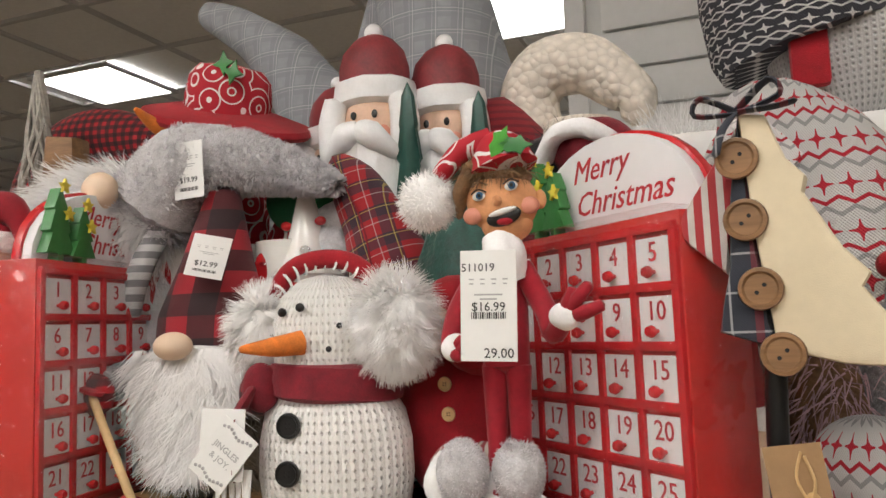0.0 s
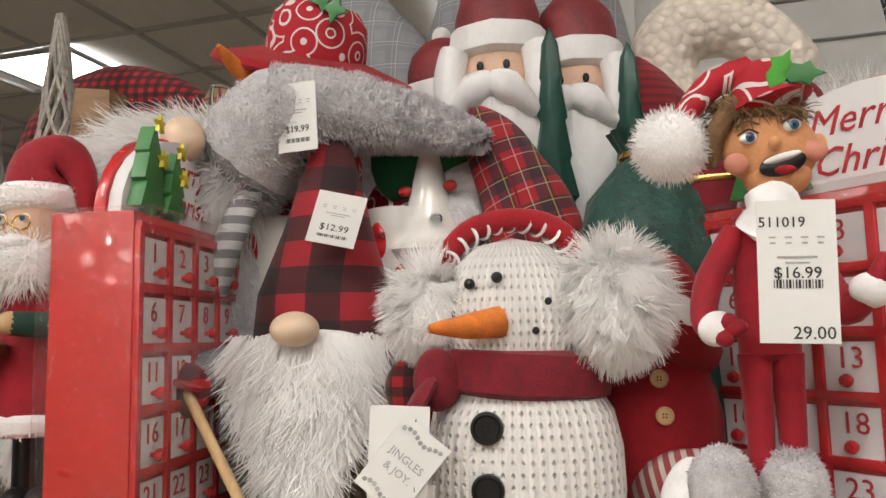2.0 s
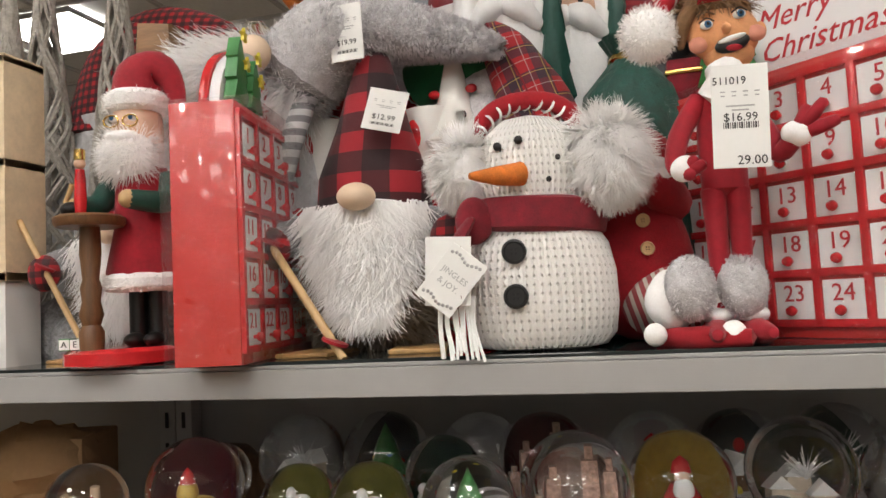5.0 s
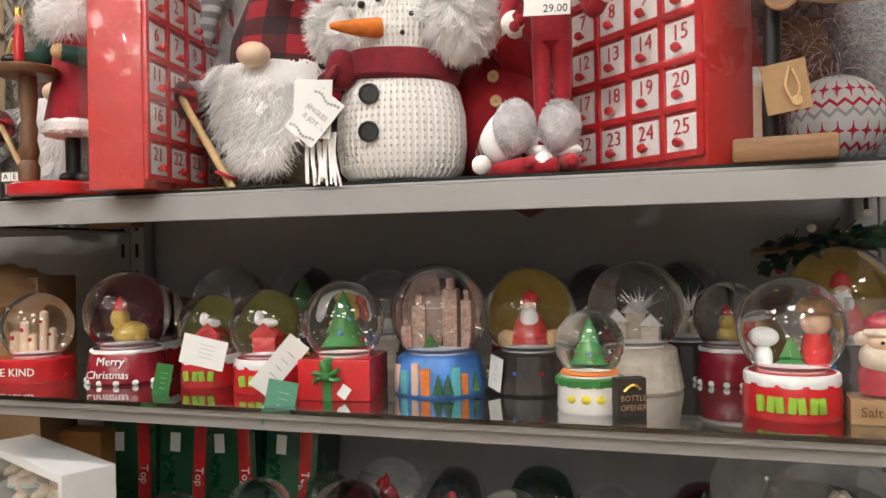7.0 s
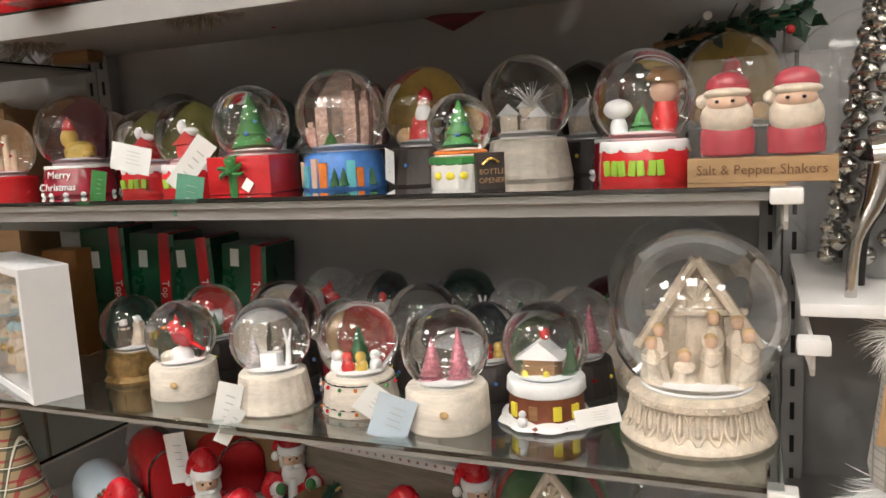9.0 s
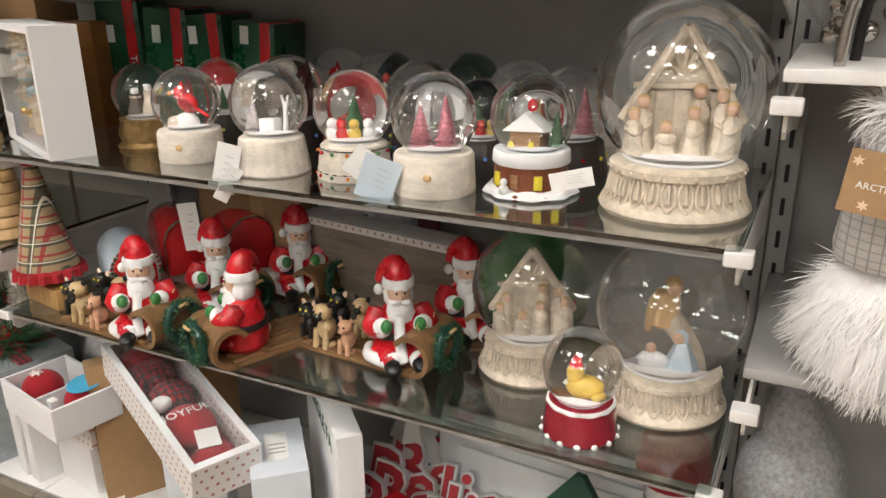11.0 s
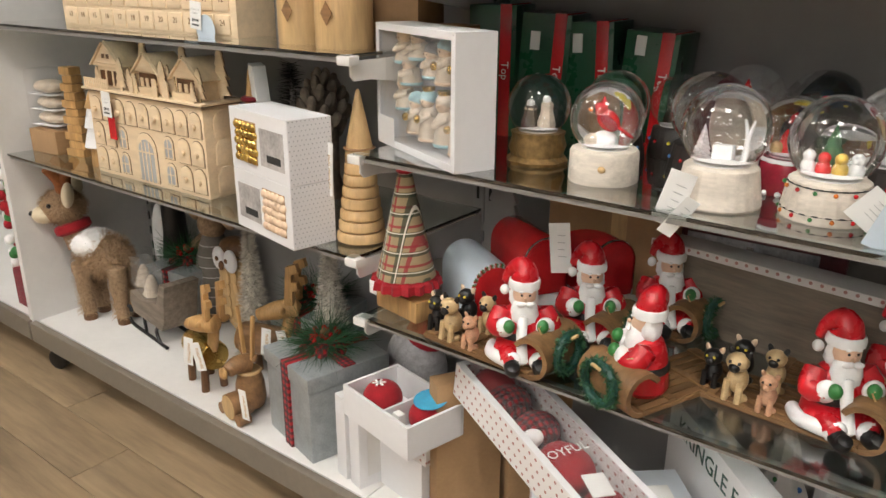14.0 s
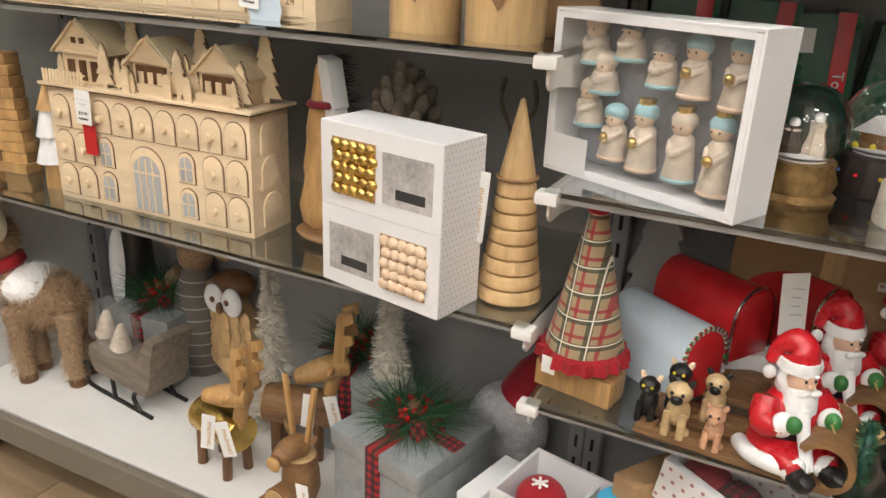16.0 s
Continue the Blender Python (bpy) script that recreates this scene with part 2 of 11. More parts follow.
def fur(points, length, droop=0.5, width=0.0012, seed=1, curl=0.3, joints=3, clump=0.0, cell=0.012, lay=0.0):
    """Tapered strands from (place, normal) pairs; neighbours gather into locks by the share clump, and lay combs them down flat."""
    rnd = random.Random(seed)
    down = Vector((0, 0, -1))

    def path(p, d, ln, sway):
        out, q = [], p.copy()
        for i in range(joints):
            out.append(q.copy())
            d = (d + down * droop / joints + sway * 0.22).normalized()
            q = q + d * ln / (joints - 1)
        return out

    def jitter():
        return Vector((rnd.uniform(-1, 1), rnd.uniform(-1, 1), rnd.uniform(-1, 1)))

    locks = {}
    V, F = [], []
    for p, nrm in points:
        root = p - nrm * 0.002
        ln = length * rnd.uniform(0.65, 1.2)
        face = nrm
        if lay:
            fall = down - nrm * down.dot(nrm) * 0.8 + jitter() * 0.35
            nrm = (nrm * (1 - lay) + fall * lay).normalized()
        own = path(root, (nrm + jitter() * curl).normalized(), ln, jitter())
        if clump:
            key = (round(p.x / cell), round(p.y / cell), round(p.z / cell))
            if key not in locks:
                locks[key] = path(root, (nrm + jitter() * curl).normalized(), length * rnd.uniform(0.8, 1.15), jitter())
            lock = locks[key]
            own = [a.lerp(b, clump * (i / (joints - 1)) ** 0.7) for i, (a, b) in enumerate(zip(own, lock))]
        side = (own[-1] - own[0]).cross(face)
        if side.length < 0.15 * length:
            side = (own[-1] - own[0]).cross(jitter())
        side.normalize()
        w = width * rnd.uniform(0.7, 1.3)
        base = len(V)
        for i, q in enumerate(own):
            wi = w * (1 - 0.85 * i / (joints - 1))
            V += [q - side * wi, q + side * wi]
        for i in range(joints - 1):
            a = base + 2 * i
            F.append((a, a + 1, a + 3, a + 2))
    bm = bmesh.new()
    me = bpy.data.meshes.new("tmp")
    me.from_pydata(V, [], F)
    bm.from_mesh(me)
    bpy.data.meshes.remove(me)
    return bm


def on_tube(n, pts, radii, seed=1, flat=1.0):
    """Places on a swept body and directions that lean along it."""
    rnd = random.Random(seed)
    pts = [Vector(p) for p in pts]
    out = []
    for i in range(n):
        k = (i + rnd.random()) / n * (len(pts) - 1)
        j = min(int(k), len(pts) - 2)
        f = k - j
        c = pts[j].lerp(pts[j + 1], f)
        r = radii[j] * (1 - f) + radii[j + 1] * f
        d = (pts[j + 1] - pts[j]).normalized()
        s = d.cross(Vector((0, 1, 0))).normalized()
        o = d.cross(s)
        a = rnd.uniform(0, 2 * math.pi)
        nrm = s * math.cos(a) + o * math.sin(a) * flat
        out.append((c + nrm * r, (nrm.normalized() + d * 0.6).normalized()))
    return out


def on_ball(n, rx, ry, rz, at, seed=1, keep=None):
    """Places and normals spread over an ellipsoid."""
    out = []
    rnd = random.Random(seed)
    c = Vector(at)
    for i in range(n):
        z = 1 - 2 * (i + 0.5) / n
        a = i * 2.399963 + rnd.uniform(-0.2, 0.2)
        s = math.sqrt(1 - z * z)
        u = Vector((s * math.cos(a), s * math.sin(a), z))
        if keep and not keep(u):
            continue
        out.append((c + Vector((u.x * rx, u.y * ry, u.z * rz)), Vector((u.x / rx, u.y / ry, u.z / rz)).normalized()))
    return out


# ---- materials of the setting ----
M_SHELF = mat("painted_steel_grey", (0.34, 0.335, 0.33), 0.42, var=0.06, scale=6, bs=500, bstr=0.08)
M_BACK = mat("painted_back_panel", (0.31, 0.305, 0.3), 0.5, var=0.06, scale=4, bs=400, bstr=0.08)
M_TAUPE = mat("painted_taupe_kickplate", (0.2, 0.172, 0.138), 0.45, var=0.12, scale=10, bs=300, bstr=0.1)
M_WHITE = mat("white_painted_board", (0.74, 0.73, 0.71), 0.5, var=0.05, scale=8, bs=300, bstr=0.08)
M_SLOT = mat("dark_slot", (0.015, 0.015, 0.015), 0.8, var=0.1)
M_BLACK = mat("black_plastic", (0.008, 0.008, 0.008), 0.35, var=0.2)
M_GLASS_SHELF = mat("dark_shelf_glass", (0.018, 0.022, 0.022), 0.06, var=0.2, scale=8, bstr=0.02)
M_CLEAR = shiny_glass("shelf_glass", 1.45, (0.72, 0.82, 0.79))
M_TILE = mat("ceiling_tile", (0.9, 0.9, 0.89), 0.9, var=0.05, scale=40, bs=500, bstr=0.5)
M_GRID = mat("ceiling_grid_metal", (0.6, 0.6, 0.6), 0.5, var=0.05)
M_WALL = mat("store_wall_paint", (0.42, 0.41, 0.4), 0.8, var=0.06, scale=3)
M_PLANK = wood("floor_vinyl_plank", (0.35, 0.25, 0.15), 0.5, "x", 0.42, 12, 0.12)
M_GAP = wood("floor_vinyl_sheet", (0.34, 0.25, 0.16), 0.6, "x", 0.5, 9, 0.15)
m_, nt_, b_ = nodes_of("lit_diffuser")
b_.inputs["Base Color"].default_value = (0.9, 0.9, 0.9, 1)
b_.inputs["Emission Color"].default_value = (1.0, 0.97, 0.92, 1)
b_.inputs["Emission Strength"].default_value = PANEL_STRENGTH
M_LIT = m_

# ---- levels of the gondola ----
FRONT, BACK = 0.64, 1.07
X0, XL, XR, XE = -2.41, -1.065, 0.2, 1.5
Z_TOP, Z_A, Z_B, Z_S, Z_DECK = 1.412, 1.145, 0.838, 0.537, 0.135
Z_U, Z_V = 1.0, 0.648


def setting(name, bm, material, at=(0, 0, 0), label="", smooth=False):
    ob = part(name, bm, material, None, "", smooth)
    ob.location = at
    return tagged(ob, label, "", "", "structure")


floor = setting("floor", box(14, 14, 0.1, (0, 0, -0.104), 0), M_GAP, (0, -2, 0), "light brown wood-look vinyl plank floor")
ceiling_bm = box(14, 14, 0.1, (0, 0, 0.02), 0)
ceiling = setting("ceiling", ceiling_bm, M_TILE, (0, 0, 3.2), "suspended ceiling of pale grey tiles")
grid = bmesh.new()
for i in range(-11, 12):
    box(0.024, 14, 0.02, (i * 0.61, 0, 0.001), 0, into=grid)
    box(14, 0.024, 0.021, (0, i * 0.61, 0), 0, into=grid)
setting("ceiling_grid", grid, M_GRID, (0.2, 0.3, 3.2), "white metal grid of the ceiling")
for nm, sx, sy, at in (("wall_north", 14, 0.1, (0, 7.05, 0)), ("wall_south", 14, 0.1, (0, -7.05, 0)), ("wall_east", 0.1, 14, (7.05, 0, 0)), ("wall_west", 0.1, 14, (-7.05, 0, 0))):
    setting(nm, box(sx, sy, 3.22, (0, 0, 0), 0), M_WALL, at, "plain painted store wall")

# ceiling lights: lay-in troffers
lamp = thing("ceiling_light", (0, 0, 3.185), 0, "lit square lay-in panel light in the ceiling", "light", "ceiling lights")
fr = bmesh.new()
for sx, sy, x, y in ((0.62, 0.03, 0, 0.295), (0.62, 0.03, 0, -0.295), (0.03, 0.56, 0.295, 0), (0.03, 0.56, -0.295, 0)):
    box(sx, sy, 0.02, (x, y, 0), 0.002, into=fr)
part("frame", fr, M_GRID, lamp)
part("diffuser", box(0.555, 0.555, 0.006, (0, 0, 0.006), 0), M_LIT, lamp, "glowing white diffuser")
# The first seven are added out of view to brighten the ceiling behind.
LAMPS = [(0.9, 3.1), (2.6, 4.4), (0.9, 4.9), (2.6, 6.2), (0.8, 6.4), (-1.75, 6.3), (4.4, 5.2), (-3.58, 3.66), (-0.92, 3.73), (1.75, 3.7), (-3.58, 1.8), (1.75, 1.8), (-3.58, -0.3), (-1.8, -0.9), (0.0, -0.9), (1.8, -0.9), (-3.0, -2.6), (-0.9, -2.6), (1.2, -2.6), (-3.2, -4.6), (-1.4, -4.6), (0.4, -4.6), (2.2, -4.6), (-2.4, -6.2), (-0.4, -6.2), (1.6, -6.2)]
lamp.location = (LAMPS[0][0], LAMPS[0][1], 3.175)
for x, y in LAMPS[1:]:
    copy_thing(lamp, Matrix.Translation((x, y, 3.175)))

# recessed downlights over the aisle
m_, nt_, b_ = nodes_of("lit_spot_lens")
b_.inputs["Base Color"].default_value = (0.9, 0.9, 0.9, 1)
b_.inputs["Emission Color"].default_value = (1.0, 0.955, 0.9, 1)
b_.inputs["Emission Strength"].default_value = SPOT_STRENGTH
spot = thing("downlight", (-2.6, -0.55, 3.18), 0, "small recessed ceiling downlight over the aisle", "light", "downlights")
part("rim", lathe([(0.055, 0.0), (0.075, 0.0), (0.075, 0.012), (0.055, 0.012)], 24, cap=False), M_GRID, spot)
part("lens", lathe([(0, 0.004), (0.05, 0.004), (0.05, 0.01), (0, 0.01)], 24), m_, spot, "glowing lens")
for x, y in ((-1.5, -0.55), (-0.4, -0.55), (0.7, -0.55), (-2.1, -2.0), (-1.0, -2.0), (0.1, -2.0), (1.2, -2.0), (-2.0, -3.8), (-0.7, -3.8), (0.6, -3.8), (1.9, -3.8), (-1.4, -5.4), (0.0, -5.4), (1.4, -5.4)):
    copy_thing(spot, Matrix.Translation((x, y, 3.18)))

# back panels and uprights
setting("back_panel", box(XE - X0 + 1.4, 0.02, 1.62, (0, 0, 0), 0), M_BACK, ((XE + X0 - 1.4) / 2, BACK + 0.012, 0.08), "grey painted steel back panel of the shelving")
up = thing("upright", (0, 0, 0), 0, "grey slotted steel shelving upright", "upright", "slotted uprights", "structure")
part("post", box(0.03, 0.03, 1.6, (0, 0, 0), 0.002), M_SHELF, up)
slots = bmesh.new()
for k in range(31):
    box(0.006, 0.002, 0.026, (0, -0.0155, 0.06 + k * 0.0508), 0, into=slots)
part("slots", slots, M_SLOT, up, "dark punched slots")
ups = [XL - 0.016, XL + 0.016, XR - 0.016, XR + 0.016, X0 + 0.016, XE - 0.016, XE + 0.016, X0 - 0.016]
up.location = (ups[0], BACK - 0.016, 0.1)
for x in ups[1:]:
    copy_thing(up, Matrix.Translation((x, BACK - 0.016, 0.1)))


def bracket(z, x, drop=0.06, end=0.03):
    """Shelf arm seen from the side, with the white clip at its nose."""
    t = thing("shelf_bracket", (x, 0, z), 0, "white steel shelf bracket with a white plastic end clip", "bracket", "shelf brackets", "structure")
    bm = bmesh.new()
    prof = [(FRONT + 0.012, -0.012), (BACK - 0.03, -0.012), (BACK - 0.03, -0.1), (BACK - 0.1, -0.085), (FRONT + 0.06, -0.045), (FRONT + 0.02, -0.045), (FRONT + 0.012, -0.036)]
    f = bm.faces.new([bm.verts.new((-0.002, y, q)) for y, q in prof])
    r = bmesh.ops.extrude_face_region(bm, geom=[f])
    for v in r["geom"]:
        if isinstance(v, bmesh.types.BMVert):
            v.co.x += 0.004
    bmesh.ops.recalc_face_normals(bm, faces=bm.faces[:])
    part("arm", bm, M_WHITE, t, "", False)
    part("clip", box(0.03, 0.025, 0.016, (0.0, FRONT + 0.008, -0.018), 0.003), M_WHITE, t, "white plastic clip")
    return t


def glass_shelf(name, x0, x1, z, label, depth=BACK - 0.035 - FRONT):
    w = x1 - x0
    t = thing(name, ((x0 + x1) / 2, FRONT + depth / 2, z), 0, label, "shelf", "glass shelves", "structure")
    part("pane", box(w, depth, 0.006, (0, 0, -0.006), 0.001), M_CLEAR, t, "clear greenish glass pane", False)
    part("rail", box(w, 0.012, 0.008, (0, -depth / 2 + 0.012, -0.0145), 0.001), M_SHELF, t, "thin grey metal rail", False)
    return t


def steel_shelf(name, x0, x1, z, label, lip=0.028):
    w, depth = x1 - x0, BACK - 0.035 - FRONT
    t = thing(name, ((x0 + x1) / 2, FRONT + depth / 2, z), 0, label, "shelf", "steel shelves", "structure")
    part("deck", box(w, depth, 0.004, (0, 0, -0.008), 0.001), M_SHELF, t, "", False)
    part("mat", box(w - 0.004, depth - 0.004, 0.004, (0, 0, -0.004), 0.001), M_GLASS_SHELF, t, "dark glossy glass plate on the shelf", False)
    part("lip", box(w, 0.006, lip, (0, -depth / 2 - 0.001, -0.0085 - lip), 0.001), M_SHELF, t, "folded grey steel front edge", False)
    return t


steel_shelf("top_shelf", XL + 0.004, XR - 0.004, Z_TOP, "grey steel shelf with a dark glass top", 0.03)
glass_shelf("upper_globe_shelf", XL + 0.004, XR - 0.004, Z_A, "dark glass shelf with a pale front edge")
setting("shelf_edge_trim", box(XR - XL - 0.06, 0.01, 0.02, (0, 0, 0), 0.001), M_SHELF, ((XL + XR) / 2, FRONT + 0.02, Z_A - 0.03), "pale grey steel shelf edge")
glass_shelf("lower_globe_shelf", XL + 0.004, XR - 0.004, Z_B, "dark glass shelf on steel brackets")
glass_shelf("santa_shelf", XL + 0.004, XR - 0.004, Z_S, "dark glass shelf on steel brackets")
steel_shelf("left_top_shelf", X0 + 0.01, XL - 0.004, Z_TOP - 0.03, "grey steel shelf with a dark glass top", 0.03)
glass_shelf("left_upper_shelf", X0 + 0.01, XL - 0.004, Z_U, "dark glass shelf on steel brackets")
glass_shelf("left_middle_shelf", X0 + 0.01, XL - 0.004, Z_V, "dark glass shelf on steel brackets")
for z in (Z_A, Z_B, Z_S):
    bracket(z, XR - 0.006)
    bracket(z, XL + 0.008)
for z in (Z_U, Z_V):
    bracket(z, XL - 0.008)
for z in (1.018, 0.678):
    t = thing("side_shelf", ((XR + XE) / 2, FRONT + 0.21, z), 0, "white painted shelf on steel brackets", "shelf", "side shelves", "structure")
    part("board", box(XE - XR - 0.02, 0.36, 0.014, (0, 0.03, -0.014), 0.002), M_WHITE if z > 1 else M_SHELF, t)
    bracket(z - 0.02, XR + 0.02)
t = thing("side_high_shelf", (0.66, 1.07, 1.815), 0, "white painted shelf board", "shelf", "side shelves", "structure")
part("board", box(1.68, 0.28, 0.03, (0, 0, -0.03), 0.002), M_WHITE, t)

# base decks with kick plate and casters
for x0, x1 in ((X0 - 1.3, X0 - 0.01), (X0, XL), (XL + 0.003, XR), (XR + 0.003, XE)):
    w = x1 - x0
    t = thing("base_deck", ((x0 + x1) / 2, 0, 0), 0, "white base deck with a taupe kick plate", "base deck", "base decks", "structure")
    part("board", box(w, BACK - FRONT - 0.01, 0.016, (0, (BACK + FRONT) / 2, Z_DECK - 0.016), 0.001), M_WHITE, t, "white deck board", False)
    part("kick_plate", box(w, 0.02, 0.062, (0, FRONT - 0.012, Z_DECK - 0.058), 0.003), M_TAUPE, t, "taupe painted front plate", False)
for x in (-2.33, -0.97, 0.1):
    t = thing("caster", (x, FRONT + 0.012, 0), 20, "small black swivel caster under the base deck", "caster", "casters", "structure")
    part("wheel", lathe([(0.0, -0.012), (0.024, -0.014), (0.031, -0.01), (0.031, 0.01), (0.024, 0.014), (0, 0.012)], 24, pose(0, 0, 0.031, 90, 0, 0)), M_BLACK, t)
    part("fork", box(0.034, 0.034, 0.016, (0, 0, 0.06), 0.003), M_SHELF, t, "steel fork")
# end panel of the left bay
setting("end_panel", box(0.022, BACK - FRONT + 0.02, 1.3, (0, 0, 0), 0.002), M_WHITE, (X0 - 0.012, (BACK + FRONT) / 2, 0.08), "white painted end panel of the shelving")
# white slatted wall behind the side bay
t = thing("slat_panel", (0.9, 1.9, 0), 0, "white slatted display wall", "panel", "", "structure")
part("backing", box(2.4, 0.02, 2.75, (0.0, 0.02, 0.0), 0), M_WHITE, t)
for k in range(26):
    part("slat", box(2.36, 0.018, 0.092, (0.02, 0, 0.02 + k * 0.1), 0.003), M_WHITE, t)
part("edge", box(0.05, 0.06, 2.75, (-1.225, 0.0, 0), 0.003), M_WHITE, t, "plain white edge strip")


# ---- materials of the goods ----
RED, DKRED, WINE, GREEN, DKGREEN = (0.55, 0.02, 0.025), (0.3, 0.012, 0.02), (0.19, 0.012, 0.022), (0.03, 0.2, 0.05), (0.012, 0.07, 0.045)
CREAM, IVORY, WHITE = (0.68, 0.58, 0.42), (0.74, 0.66, 0.53), (0.8, 0.8, 0.79)
M_RED_BOX = mat("red_printed_carton_in_film", (0.53, 0.025, 0.022), 0.3, var=0.1, scale=12, bs=60, bstr=0.4, bdist=0.003, coat=0.8)
M_RED_GLOSS = mat("red_gloss_paint", RED, 0.22, var=0.15, coat=0.5)
M_RED_FELT = mat("red_felt", (0.33, 0.01, 0.018), 0.95, var=0.25, scale=60, bs=700, bstr=0.6, sheen=0.12)
M_WINE_FELT = mat("wine_red_felt", WINE, 0.95, var=0.35, scale=90, bs=600, bstr=0.7, sheen=0.10)
M_RED_VELVET = mat("red_velvet", (0.32, 0.006, 0.018), 0.8, var=0.3, scale=25, bs=900, bstr=0.4, sheen=0.21)
M_GREEN_VELVET = mat("dark_green_crushed_velvet", (0.008, 0.06, 0.045), 0.55, var=0.6, scale=70, bs=90, bstr=0.7, bdist=0.004, sheen=0.24)
M_GREEN = mat("green_paint", (0.04, 0.2, 0.05), 0.4, var=0.15)
M_DKGREEN = mat("dark_green_paint", (0.01, 0.06, 0.045), 0.4, var=0.3, bs=120, bstr=0.5)
M_PINE = mat("pine_green", (0.02, 0.085, 0.03), 0.7, var=0.5, scale=80)
M_YELLOW = mat("yellow_paint", (0.72, 0.6, 0.05), 0.4, var=0.1)
M_ORANGE = mat("orange_felt", (0.68, 0.19, 0.03), 0.9, var=0.3, scale=80, bs=600, bstr=0.6, sheen=0.10)
M_SKIN = mat("painted_skin", (0.68, 0.45, 0.32), 0.45, var=0.12)
M_NOSE = mat("pale_wooden_bead", (0.74, 0.56, 0.4), 0.55, var=0.05, scale=20, bstr=0.1)
M_FACE = mat("orange_felt_face", (0.7, 0.33, 0.15), 0.9, var=0.15, scale=50, bs=700, bstr=0.5, sheen=0.10)
M_WFUR = mat("white_plush_fur", (0.93, 0.92, 0.91), 0.75, var=0.12, scale=60, bs=200, bstr=0.5, sheen=0.10)


def strand(name, col, tip):
    """Fine fibres that let light through."""
    m, nt, b = nodes_of(name)
    vec, x, y, z = obj_xyz(nt)
    c = mix_col(nt, noise_node(nt, 70, 3, vec), col, tip)
    d, tr = nt.nodes.new("ShaderNodeBsdfDiffuse"), nt.nodes.new("ShaderNodeBsdfTranslucent")
    mx = nt.nodes.new("ShaderNodeMixShader")
    mx.inputs[0].default_value = 0.35
    nt.links.new(c, d.inputs["Color"])
    nt.links.new(c, tr.inputs["Color"])
    nt.links.new(d.outputs[0], mx.inputs[1])
    nt.links.new(tr.outputs[0], mx.inputs[2])
    nt.links.new(mx.outputs[0], nt.nodes["Material Output"].inputs[0])
    return m


M_WSTRAND = strand("white_fur_strand", (0.97, 0.96, 0.95), (0.99, 0.985, 0.98))
M_GSTRAND = strand("grey_fur_strand", (0.56, 0.54, 0.56), (0.86, 0.84, 0.86))
M_BSTRAND = strand("brown_fur_strand", (0.1, 0.08, 0.06), (0.5, 0.44, 0.36))
M_DSTRAND = strand("tan_fur_strand", (0.28, 0.18, 0.1), (0.68, 0.5, 0.33))
M_GFUR = mat("grey_plush_fur", (0.52, 0.51, 0.52), 0.85, var=0.3, scale=70, bs=160, bstr=0.9, bdist=0.004, sheen=0.14)
M_PFUR = mat("pinkish_grey_plush", (0.5, 0.43, 0.43), 0.85, var=0.3, scale=70, bs=160, bstr=0.9, bdist=0.004, sheen=0.14)
M_BRFUR = mat("brown_streaked_fur", (0.24, 0.2, 0.15), 0.85, var=0.7, scale=90, bs=200, bstr=0.7)
M_DEERFUR = mat("tan_faux_fur", (0.33, 0.22, 0.13), 0.9, var=0.45, scale=120, bs=400, bstr=0.9, bdist=0.003)
M_GREYKNIT = mat("grey_wool_knit", (0.27, 0.27, 0.28), 0.95, var=0.5, scale=160, bs=260, bstr=0.9, bdist=0.003, sheen=0.10)
M_CREAMCLOTH = mat("cream_cotton_canvas", (0.72, 0.62, 0.44), 0.9, var=0.07, scale=14, bs=900, bstr=0.35, sheen=0.07)
M_CERAMIC = mat("white_glazed_ceramic", (0.78, 0.76, 0.72), 0.12, var=0.04, bstr=0.02, coat=0.6)
M_IVORY = mat("ivory_resin", (0.64, 0.55, 0.44), 0.5, var=0.3, scale=70, bs=120, bstr=0.4)
M_SNOW = mat("white_resin_snow", (0.8, 0.8, 0.8), 0.55, var=0.06, scale=50, bs=90, bstr=0.4, bdist=0.003)
M_GOLD = mat("antique_gold_resin", (0.26, 0.16, 0.06), 0.4, 0.45, var=0.5, scale=90, bs=60, bstr=0.8, bdist=0.004)
M_BRASS = mat("gold_metal", (0.75, 0.52, 0.16), 0.25, 1.0, var=0.1)
M_CHROME = mat("polished_metal", (0.6, 0.58, 0.55), 0.12, 1.0, var=0.1, bstr=0.05)
M_TIN = mat("galvanised_tin", (0.36, 0.39, 0.4), 0.42, 0.35, var=0.25, scale=35, bstr=0.1)
M_CARD = mat("white_card", (0.76, 0.76, 0.77), 0.6, var=0.03, scale=10, bstr=0.05)
M_TAG = mat("white_paper_tag", (0.82, 0.82, 0.8), 0.65, var=0.02, bstr=0.03)
M_INK = mat("black_print", (0.03, 0.03, 0.03), 0.7, var=0.1, bstr=0)
M_GREYINK = mat("grey_print", (0.42, 0.42, 0.42), 0.7, var=0.1, bstr=0)
M_REDINK = mat("red_print", (0.5, 0.03, 0.04), 0.6, var=0.1, bstr=0)
M_KRAFT = mat("brown_kraft_card", (0.36, 0.22, 0.11), 0.85, var=0.12, scale=20, bs=500, bstr=0.2)
M_PALEBLUE = mat("pale_blue_card", (0.55, 0.64, 0.72), 0.6, var=0.05, bstr=0.05)
M_BLUE = mat("blue_paint", (0.06, 0.2, 0.55), 0.4, var=0.35, scale=25)
M_GREENBOX = mat("green_printed_carton", (0.006, 0.075, 0.032), 0.3, var=0.15, coat=0.4)
